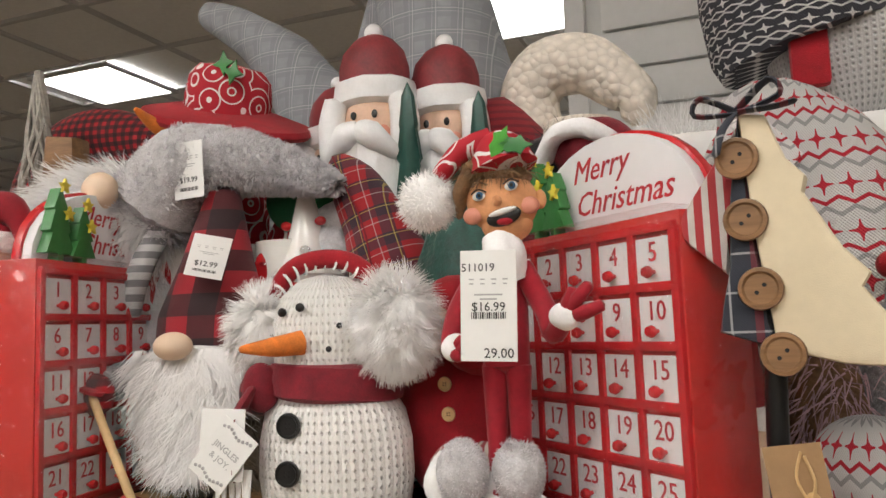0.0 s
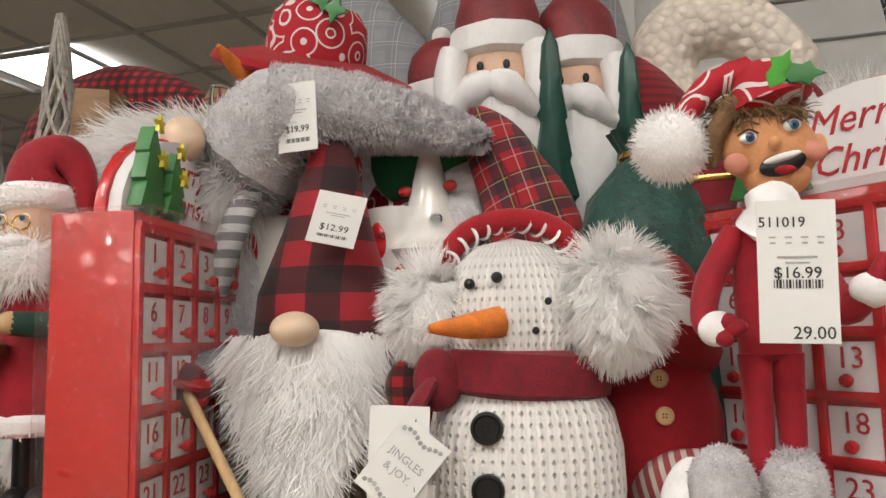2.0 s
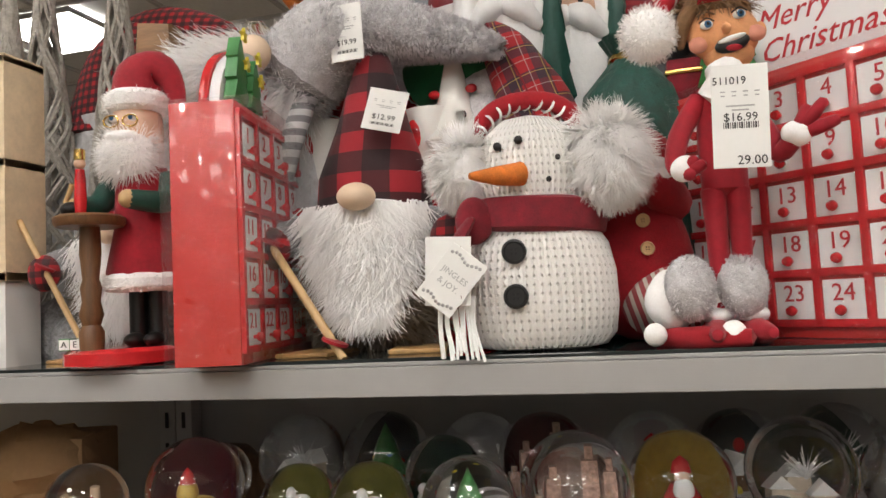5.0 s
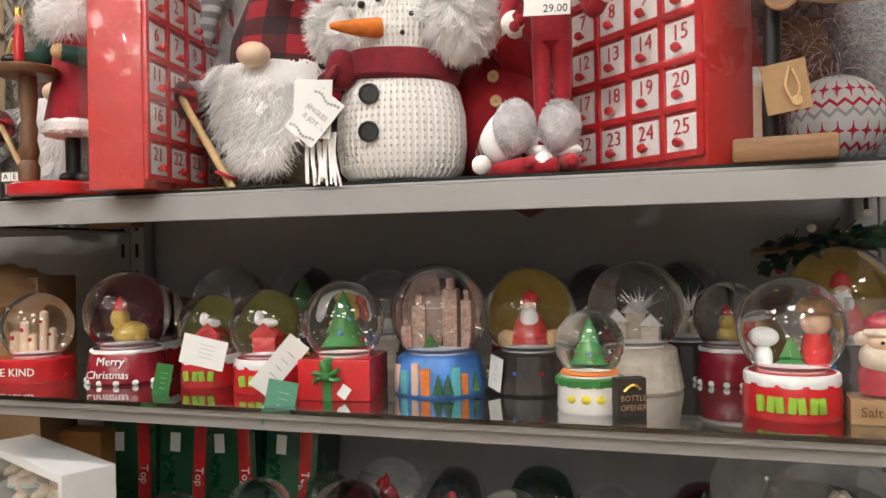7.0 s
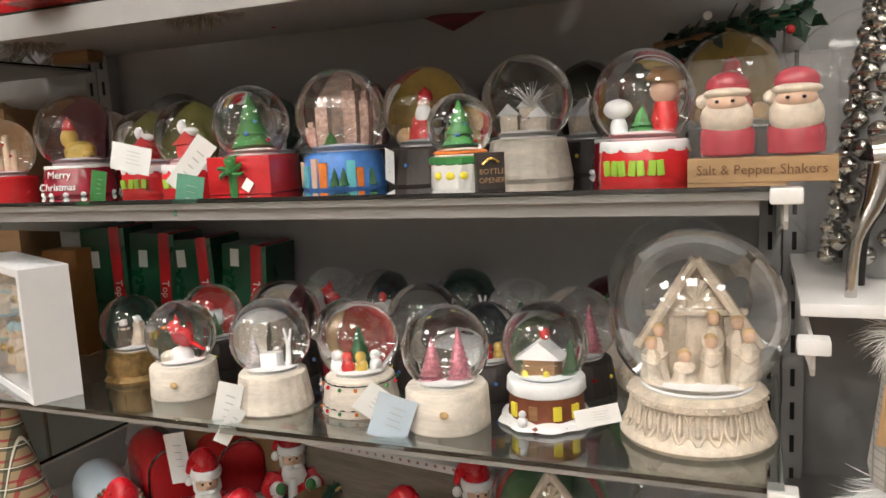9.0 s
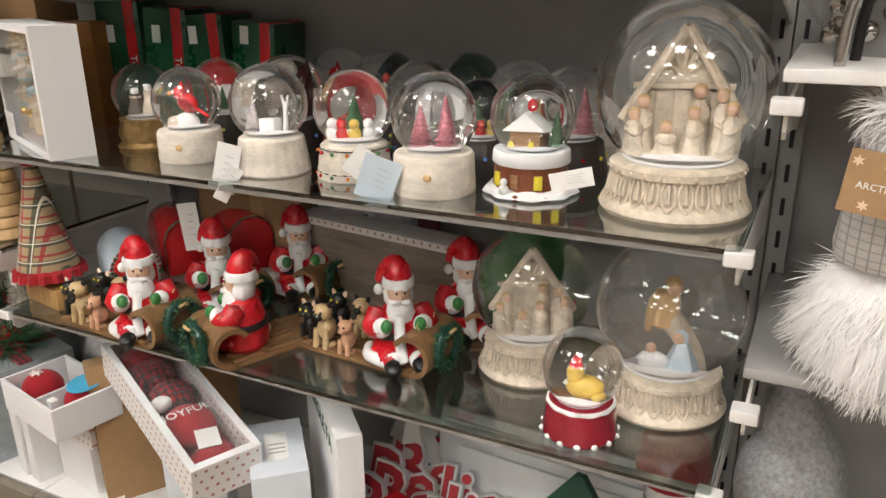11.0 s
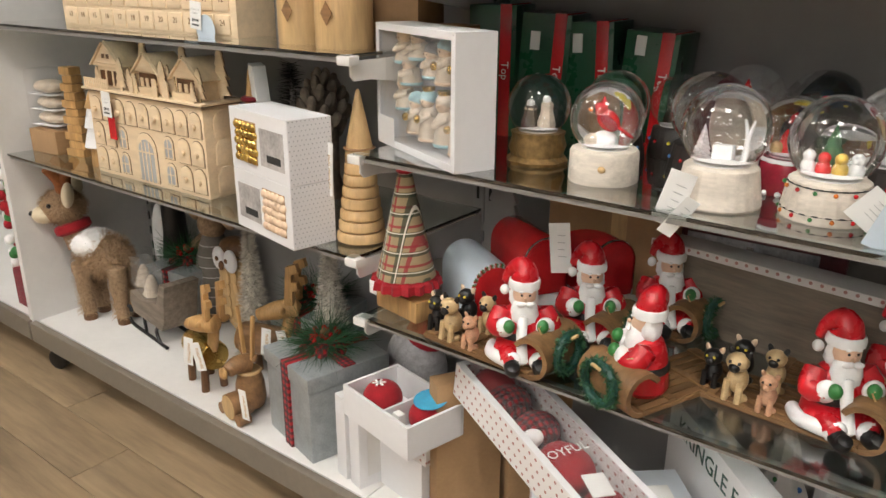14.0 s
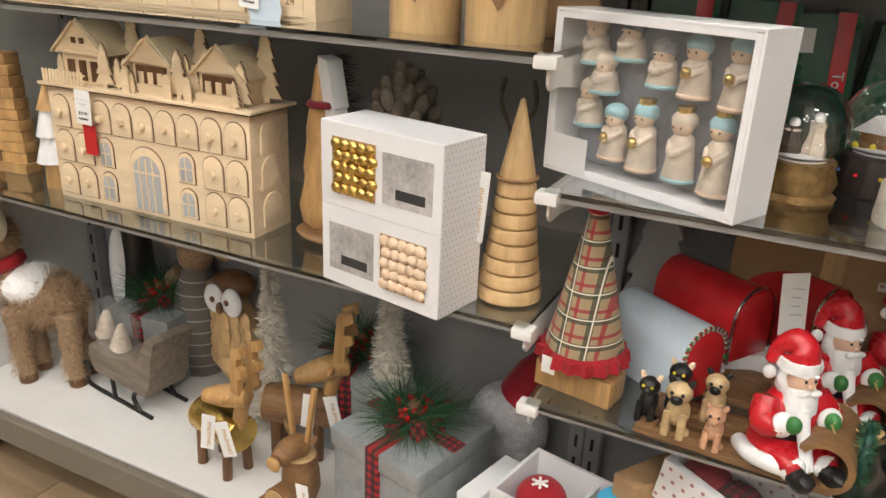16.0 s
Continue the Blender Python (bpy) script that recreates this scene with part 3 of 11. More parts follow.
M_BLACKWOOD = wood("near_black_wood", (0.04, 0.03, 0.026), 0.5, "z", 0.5, 70)
M_DARKWOOD = wood("stained_dark_wood", (0.16, 0.075, 0.03), 0.5, "z", 0.45, 70)
M_BROWNWOOD = wood("brown_wood", (0.3, 0.16, 0.07), 0.5, "x", 0.5, 60)
M_PALEWOOD = wood("pale_plywood", (0.76, 0.6, 0.4), 0.9, "x", 0.6, 40)
M_HONEYWOOD = wood("honey_wood", (0.56, 0.33, 0.13), 0.6, "z", 0.5, 55)
M_TANWOOD = wood("turned_tan_wood", (0.6, 0.4, 0.19), 0.72, "z", 0.5, 40)
M_BIRCH = wood("whitewashed_birch", (0.72, 0.65, 0.56), 0.7, "x", 0.7, 50)
M_GREYWOOD = wood("weathered_grey_wood", (0.24, 0.195, 0.15), 0.55, "x", 0.8, 60)
M_DOG = mat("fawn_resin", (0.5, 0.36, 0.19), 0.45, var=0.3, scale=90)
M_TWIG = mat("whitewashed_twigs", (0.4, 0.37, 0.33), 0.9, var=0.4, scale=120)
M_TINSEL = mat("dark_tinsel", (0.02, 0.022, 0.025), 0.3, var=0.5)
M_PINKGL = mat("pink_glitter", (0.45, 0.16, 0.2), 0.4, 0.3, var=0.8, scale=300)
M_SILGL = mat("silver_glitter", (0.6, 0.56, 0.56), 0.35, 0.4, var=0.6, scale=300)
M_WATER = shiny_glass("globe_glass", 1.33)
M_CLEARGLASS = shiny_glass("clear_bead_glass", 1.45, (0.92, 0.94, 0.95))
M_FILM = clear_film("clear_plastic_window", 0.03)
M_BUFFALO = cloth("buffalo_check", (0.34, 0.012, 0.022), [(0, 0.05, 0.5, 0, (0.008, 0.008, 0.01), 0.8), (1, 0.05, 0.5, 0, (0.008, 0.008, 0.01), 0.8)])
M_BUFFSMALL = cloth("small_buffalo_check", (0.42, 0.012, 0.02), [(0, 0.016, 0.5, 0, (0.012, 0.012, 0.014), 0.75), (1, 0.016, 0.5, 0, (0.012, 0.012, 0.014), 0.75)])
M_BUFFTOP = cloth("ribbon_check", (0.42, 0.012, 0.02), [(0, 0.012, 0.5, 0, (0.012, 0.012, 0.014), 0.75), (1, 0.012, 0.5, 0, (0.012, 0.012, 0.014), 0.75)], axes="xy")
M_TARTAN = cloth("red_tartan", (0.36, 0.01, 0.016), [(0, 0.04, 0.4, 0, (0.012, 0.02, 0.035), 0.72), (1, 0.04, 0.4, 0, (0.012, 0.02, 0.035), 0.72), (0, 0.04, 0.03, 0.7, (0.6, 0.5, 0.12), 0.5), (1, 0.04, 0.03, 0.7, (0.6, 0.5, 0.12), 0.5), (0, 0.04, 0.03, 0.2, (0.55, 0.55, 0.52), 0.45), (1, 0.04, 0.03, 0.2, (0.55, 0.55, 0.52), 0.45)], twist=0.35)
M_TANPLAID = cloth("tan_tartan", (0.34, 0.25, 0.14), [(0, 0.034, 0.13, 0, (0.3, 0.02, 0.03), 0.85), (1, 0.034, 0.13, 0, (0.3, 0.02, 0.03), 0.85), (0, 0.034, 0.24, 0.45, (0.03, 0.05, 0.03), 0.8), (1, 0.034, 0.24, 0.45, (0.03, 0.05, 0.03), 0.8), (0, 0.034, 0.05, 0.3, (0.75, 0.72, 0.62), 0.9), (1, 0.034, 0.05, 0.3, (0.75, 0.72, 0.62), 0.9)])
M_GREYPLAID = cloth("grey_windowpane_check", (0.3, 0.31, 0.33), [(0, 0.036, 0.5, 0, (0.22, 0.23, 0.25), 0.6), (1, 0.036, 0.5, 0, (0.24, 0.25, 0.27), 0.6), (0, 0.036, 0.04, 0.6, (0.6, 0.6, 0.6), 0.5), (1, 0.036, 0.04, 0.6, (0.6, 0.6, 0.6), 0.5), (0, 0.036, 0.03, 0.75, (0.55, 0.55, 0.55), 0.4), (1, 0.036, 0.03, 0.75, (0.55, 0.55, 0.55), 0.4)])
M_NAVYPLAID = cloth("navy_plaid", (0.03, 0.035, 0.05), [(0, 0.03, 0.06, 0.2, (0.5, 0.5, 0.5), 0.6), (1, 0.03, 0.06, 0.2, (0.5, 0.5, 0.5), 0.6), (0, 0.03, 0.2, 0.6, (0.2, 0.02, 0.03), 0.6)])
M_STRIPE = cloth("red_white_stripe", (0.62, 0.56, 0.5), [(0, 0.01, 0.55, 0, (0.33, 0.02, 0.03), 0.95)], axes="xz", twist=0.3)
M_GSTRIPE = cloth("grey_white_stripe", (0.6, 0.6, 0.6), [(1, 0.018, 0.5, 0, (0.2, 0.2, 0.21), 0.95)])


def knit(name, base, cell, hole_shade, strength=0.8, size=0.3):
    """Chunky knit with rows of stitch holes, their shade put into the colour."""
    m, nt, b = nodes_of(name)
    vec, x, y, z = obj_xyz(nt)
    ang = math_node(nt, "ARCTAN2", x, math_node(nt, "MULTIPLY", y, -1.0))
    u = math_node(nt, "MULTIPLY", ang, 0.075)
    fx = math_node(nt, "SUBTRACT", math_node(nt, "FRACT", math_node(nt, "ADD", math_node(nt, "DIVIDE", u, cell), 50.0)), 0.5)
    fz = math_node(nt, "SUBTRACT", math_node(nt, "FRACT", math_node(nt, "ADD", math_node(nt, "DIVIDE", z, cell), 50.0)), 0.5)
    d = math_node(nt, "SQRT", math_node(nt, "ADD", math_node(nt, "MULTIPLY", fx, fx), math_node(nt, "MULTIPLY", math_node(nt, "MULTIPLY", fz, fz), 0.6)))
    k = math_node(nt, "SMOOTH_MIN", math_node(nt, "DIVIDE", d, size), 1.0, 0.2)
    c = mix_col(nt, k, hole_shade, base)
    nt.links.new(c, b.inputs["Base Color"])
    setp(b, Roughness=0.9)
    b.inputs["Sheen Weight"].default_value = 0.2
    bump(nt, b, math_node(nt, "ADD", math_node(nt, "SUBTRACT", k, math_node(nt, "MULTIPLY", math_node(nt, "ABSOLUTE", fx), 0.9)), math_node(nt, "MULTIPLY", noise_node(nt, 400, 3, vec), 0.35)), strength, 0.004)
    return m


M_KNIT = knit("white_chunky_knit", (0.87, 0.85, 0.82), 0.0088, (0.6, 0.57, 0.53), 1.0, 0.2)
M_GREYRIB = knit("grey_sweater_knit", (0.46, 0.45, 0.44), 0.006, (0.2, 0.2, 0.2), 0.7)


def waffle(name, base):
    m, nt, b = nodes_of(name)
    vec, x, y, z = obj_xyz(nt)
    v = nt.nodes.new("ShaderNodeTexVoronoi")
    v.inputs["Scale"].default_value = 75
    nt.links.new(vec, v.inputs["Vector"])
    # Shade between the bobbles is put into the colour: darker away from their centres.
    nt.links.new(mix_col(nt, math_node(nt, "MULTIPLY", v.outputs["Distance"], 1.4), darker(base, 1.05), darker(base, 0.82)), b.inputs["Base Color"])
    setp(b, Roughness=0.95)
    bump(nt, b, math_node(nt, "MULTIPLY", v.outputs["Distance"], -1.0), 0.9, 0.006)
    return m


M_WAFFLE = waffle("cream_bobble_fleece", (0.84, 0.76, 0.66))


def scroll(name, base, line, scale=28):
    """Swirling white line work on cloth."""
    m, nt, b = nodes_of(name)
    vec, x, y, z = obj_xyz(nt)
    v = nt.nodes.new("ShaderNodeTexVoronoi")
    v.inputs["Scale"].default_value = scale
    nt.links.new(vec, v.inputs["Vector"])
    w = math_node(nt, "ABSOLUTE", math_node(nt, "SUBTRACT", math_node(nt, "FRACT", math_node(nt, "MULTIPLY", v.outputs["Distance"], 3.2)), 0.5))
    k = math_node(nt, "LESS_THAN", w, 0.09)
    nt.links.new(mix_col(nt, k, base, line), b.inputs["Base Color"])
    setp(b, Roughness=0.85)
    bump(nt, b, noise_node(nt, 500, 2, vec), 0.3, 0.001)
    return m


M_SCROLL = scroll("red_scroll_print", (0.42, 0.012, 0.025), (0.72, 0.68, 0.66))


def fairisle(name, ground, a, b2, row=0.034, cell=0.008):
    """Knitted bands: zigzags, dots and dashes in rows."""
    m, nt, b = nodes_of(name)
    vec, x, y, z = obj_xyz(nt)
    ang = math_node(nt, "MULTIPLY", math_node(nt, "ARCTAN2", x, math_node(nt, "MULTIPLY", y, -1.0)), 0.06)
    u = math_node(nt, "DIVIDE", ang, cell)
    r = math_node(nt, "FRACT", math_node(nt, "ADD", math_node(nt, "DIVIDE", z, row), 50.0))
    zig = math_node(nt, "PINGPONG", u, 1.0)
    z1 = math_node(nt, "LESS_THAN", math_node(nt, "ABSOLUTE", math_node(nt, "SUBTRACT", r, math_node(nt, "MULTIPLY_ADD", zig, 0.16, 0.1))), 0.05)
    z2 = math_node(nt, "LESS_THAN", math_node(nt, "ABSOLUTE", math_node(nt, "SUBTRACT", r, math_node(nt, "MULTIPLY_ADD", zig, -0.14, 0.48))), 0.045)
    fu = math_node(nt, "SUBTRACT", math_node(nt, "FRACT", math_node(nt, "ADD", math_node(nt, "MULTIPLY", u, 0.5), 50.0)), 0.5)
    fr_ = math_node(nt, "MULTIPLY", math_node(nt, "SUBTRACT", r, 0.75), 1.8)
    star = math_node(nt, "LESS_THAN", math_node(nt, "MULTIPLY", math_node(nt, "ABSOLUTE", fu), math_node(nt, "ABSOLUTE", fr_)), 0.012)
    near = math_node(nt, "LESS_THAN", math_node(nt, "ADD", math_node(nt, "ABSOLUTE", fu), math_node(nt, "ABSOLUTE", fr_)), 0.42)
    st = math_node(nt, "MULTIPLY", star, near)
    c = mix_col(nt, z1, ground, b2)
    c = mix_col(nt, z2, c, a)
    c = mix_col(nt, st, c, a)
    nt.links.new(c, b.inputs["Base Color"])
    setp(b, Roughness=0.95)
    k = math_node(nt, "MULTIPLY", math_node(nt, "SINE", math_node(nt, "MULTIPLY", u, 25.0)), math_node(nt, "SINE", math_node(nt, "MULTIPLY", z, 1800.0)))
    bump(nt, b, math_node(nt, "ADD", k, noise_node(nt, 400, 2, vec)), 0.6, 0.0015)
    return m


M_FAIR_RW = fairisle("red_white_nordic_knit", (0.68, 0.66, 0.64), (0.45, 0.015, 0.03), (0.38, 0.37, 0.37))
M_FAIR_GR = fairisle("grey_red_nordic_knit", (0.55, 0.54, 0.53), (0.45, 0.015, 0.03), (0.3, 0.3, 0.3), 0.045, 0.009)
M_FAIR_BW = fairisle("black_white_nordic_knit", (0.04, 0.04, 0.05), (0.65, 0.64, 0.62), (0.55, 0.54, 0.53), 0.02, 0.005)
M_RIBRED = cloth("red_white_cord", (0.62, 0.57, 0.54), [(0, 0.012, 0.55, 0, (0.4, 0.012, 0.02), 0.95)], axes="xz", twist=0.0)


def dotted(name, base, dot, cell, size, axes="xz"):
    m, nt, b = nodes_of(name)
    vec, x, y, z = obj_xyz(nt)
    s = {"x": x, "y": y, "z": z}
    d2 = None
    row = math_node(nt, "FLOOR", math_node(nt, "DIVIDE", s[axes[1]], cell))
    for a, sh in ((axes[0], math_node(nt, "MULTIPLY", row, 0.5)), (axes[1], 0.0)):
        f = math_node(nt, "SUBTRACT", math_node(nt, "FRACT", math_node(nt, "ADD", math_node(nt, "ADD", math_node(nt, "DIVIDE", s[a], cell), sh), 50.0)), 0.5)
        q = math_node(nt, "MULTIPLY", f, f)
        d2 = q if d2 is None else math_node(nt, "ADD", d2, q)
    nt.links.new(mix_col(nt, math_node(nt, "LESS_THAN", d2, size * size), base, dot), b.inputs["Base Color"])
    setp(b, Roughness=0.5)
    return m


M_DOTBOX = dotted("white_card_with_fine_dots", (0.76, 0.76, 0.78), (0.35, 0.35, 0.38), 0.0085, 0.13, "yz")
M_PRINTBOX = dotted("white_card_with_small_print", (0.76, 0.74, 0.73), (0.42, 0.2, 0.18), 0.017, 0.17, "xz")
M_PRINTSIDE = dotted("white_card_side_print", (0.76, 0.74, 0.73), (0.42, 0.2, 0.18), 0.017, 0.17, "yz")


# ---- small shared parts ----
def price_tag(parent, at, w, h, price, rz=0, ry=0, rx=0, top="", foot="", paper=None):
    """A hanging store tag with print and bar code, parented to what it hangs on."""
    t = part("price_tag", box(w, 0.0012, h, (0, 0, -h), 0.0005), paper or M_TAG, parent, "white paper price tag", False)
    t.matrix_basis = pose(*at, rx, ry, rz)
    y = -0.0009
    bars = bmesh.new()
    for k in range(16):
        box(0.0004 * w / 0.04 * (1 + (k * 7 % 3)), 0.0003, h * 0.06, (w * (-0.3 + 0.04 * k), y, -h * (0.62 if foot else 0.87)), 0, into=bars)
    part("barcode", bars, M_INK, t, "", False)
    lines = bmesh.new()
    for k in range(4):
        box(w * 0.09, 0.0003, h * 0.012, (w * (-0.3 + 0.2 * k), y, -h * 0.27), 0, into=lines)
        box(w * 0.07, 0.0003, h * 0.012, (w * (-0.3 + 0.2 * k), y, -h * 0.31), 0, into=lines)
    for k, ww in ((0.41, 0.5), (0.45, 0.3)):
        box(w * ww, 0.0003, h * 0.014, (0, y, -h * k), 0, into=lines)
    part("small_print", lines, M_GREYINK, t, "", False)
    writing("price", price, w * 0.22, M_INK, t, (0, y, -h * (0.515 if foot else 0.68)))
    if top:
        writing("number", top, w * 0.2, M_INK, t, (-w * 0.18, y, -h * 0.16))
    if foot:
        writing("list_price", foot, w * 0.24, M_INK, t, (w * 0.18, y, -h * 0.93))
    return t


def button(parent, at, r, material, rx=90, holes=4, rz=0):
    b = part("button", lathe([(0, 0), (r * 0.95, 0), (r, r * 0.12), (r * 0.95, r * 0.3), (r * 0.8, r * 0.32), (r * 0.7, r * 0.2), (0, r * 0.2)], 24), material, parent)
    b.matrix_basis = pose(*at, rx, 0, rz)
    h = bmesh.new()
    for k in range(holes):
        a = math.pi / 4 + k * 2 * math.pi / holes
        lathe([(0, 0), (r * 0.1, 0), (r * 0.1, r * 0.05), (0, r * 0.05)], 8, Matrix.Translation((r * 0.24 * math.cos(a), r * 0.24 * math.sin(a), r * 0.19)), h)
    part("thread_hole", h, M_SLOT, b)
    return b


def leafy_cone(n, r, h, seed=1, base=0.0, leaf=0.012, droop=0.6, width=0.0015):
    """Bristles of a small tree, spread round a stem."""
    rnd = random.Random(seed)
    pts = []
    for i in range(n):
        k = (i + 0.5) / n
        z = base + h * k
        q = r * (1 - k) * rnd.uniform(0.35, 0.95)
        a = i * 2.39996
        d = Vector((math.cos(a), math.sin(a), 0.15)).normalized()
        pts.append((Vector((q * math.cos(a), q * math.sin(a), z)), d))
    return fur(pts, leaf, droop, width, seed, 0.25)


def tier_tree(r, h, tiers=5, seg=14, at=(0, 0, 0), into=None):
    prof = [(r * 0.15, 0.0), (r * 0.18, h * 0.08)]
    for k in range(tiers):
        a = k / tiers
        prof += [(r * (1 - a), h * (0.1 + 0.9 * a)), (r * (1 - a) * 0.55 if k < tiers - 1 else 0.0, h * (0.1 + 0.9 * (a + 1 / tiers)))]
    return lathe(prof, seg, Matrix.Translation(at), into, lambda a, i: 1 + (0.1 * math.sin(a * 7) if i > 1 else 0))


# ---- goods on the top shelf ----
PITCH_X, PITCH_Z = 0.0512, 0.0499
M_WRAP = clear_film("wrinkled_shrink_film", 0.01, 0.1, 0.9, 160)


def star_outline(r, cx=0.0, cz=0.0, n=5):
    return [(cx + (r if k % 2 == 0 else r * 0.45) * math.sin(math.pi * k / n), cz + (r if k % 2 == 0 else r * 0.45) * math.cos(math.pi * k / n)) for k in range(2 * n)]


def fir_outline(w, h, tiers=3, trunk=0.1):
    right = [(w * 0.1, 0), (w * 0.1, h * trunk)]
    for k in range(tiers):
        a = k / tiers
        ww = w / 2 * (1 - 0.75 * a)
        right += [(ww, h * (trunk + (0.97 - trunk) * a)), (ww * 0.55 if k < tiers - 1 else w * 0.03, h * (trunk + (0.97 - trunk) * (a + 0.92 / tiers)))]
    return right + [(-x, z) for x, z in right[::-1]]


def advent_box(knob1, rz, label):
    """Red house-shaped counting-down box with 25 numbered doors."""
    w, d, h = 0.268, 0.072, 0.277
    c, s = math.cos(radians(rz)), math.sin(radians(rz))
    # knob 1 sits at (-2 pitches, front) of the box
    lx, ly = -2 * PITCH_X, -d / 2 - 0.012
    at = (knob1[0] - (lx * c - ly * s), knob1[1] - (lx * s + ly * c), Z_TOP)
    t = thing("advent_calendar", at, rz, label, "advent calendar", "advent calendars")
    part("body", box(w, d, h, (0, 0, 0), 0.002), M_RED_BOX, t, "red carton shrink-wrapped in clear film")
    f = part("film", box(w + 0.004, d + 0.03, h + 0.004, (0, -0.004, 0), 0.003), M_WRAP, t, "clear shrink film", False)
    f.visible_shadow = False
    # lattice between the doors
    fy = -d / 2
    lat = bmesh.new()
    for k in range(6):
        box(0.008, 0.006, 0.252, ((k - 2.5) * PITCH_X, fy - 0.002, 0.012), 0.001, into=lat)
        box(0.26, 0.006, 0.008, (0, fy - 0.002, 0.011 + k * PITCH_Z), 0.001, into=lat)
    part("lattice", lat, M_RED_GLOSS, t, "raised red frame between the doors")
    for r in range(5):
        for k in range(5):
            n = r * 5 + k + 1
            x, z = (k - 2) * PITCH_X, 0.2615 - (r + 1) * PITCH_Z + 0.004
            door = part("door", box(0.0425, 0.003, 0.041, (x, fy - 0.0005, z), 0.0006), M_CARD, t, "white numbered door" if n == 1 else "", False)
            writing("number", str(n), 0.024, M_REDINK, door, (x, fy - 0.0025, z + 0.028))
            kn = part("knob", lathe([(0.002, 0), (0.002, 0.004), (0.0046, 0.006), (0.0055, 0.009), (0.004, 0.0125), (0, 0.0135)], 16), M_RED_GLOSS, door, "round red wooden knob")
            kn.matrix_basis = pose(x, fy - 0.001, z + 0.0115, 90, 0, 0)
    part("arch", plate(arch(0.25, 0.0, 0.09), 0.012, (0.012, 0.0, h), 0.001), M_CARD, t, "white arched header board")
    part("arch_edge", plate(arch(0.256, 0.0, 0.094), 0.01, (0.012, 0.0105, h), 0.001), M_RED_GLOSS, t, "red edge of the header")
    for word, x, z in (("Merry", 0.0, 0.061), ("Christmas", 0.03, 0.027)):
        writing("word", word, 0.034, M_REDINK, t, (x + 0.005, -0.0125, h + z), shear=0.35)
    for x, w2, h2 in ((-0.085, 0.046, 0.088), (-0.05, 0.04, 0.07)):
        g = part("tree_cutout", plate(fir_outline(w2, h2), 0.014, (x, -0.014 - (0.004 if x > -0.06 else 0), h), 0.001), M_GREEN, t, "green painted wooden tree")
        part("star", plate(star_outline(0.009), 0.004, (x + 0.002, -0.0285 - (0.004 if x > -0.06 else 0), h + h2 * 0.97), 0.0004), M_YELLOW, g, "yellow star")
        part("star", plate(star_outline(0.009), 0.004, (x + w2 * 0.22, -0.0285 - (0.004 if x > -0.06 else 0), h + h2 * 0.62), 0.0004), M_YELLOW, g)
    return t


advent_box((-0.2193, 0.8029), -42.4, "red advent calendar with white doors and Merry Christmas header")
advent_box((-0.676, 0.636), 99, "red advent calendar turned sideways beside the ski gnome")


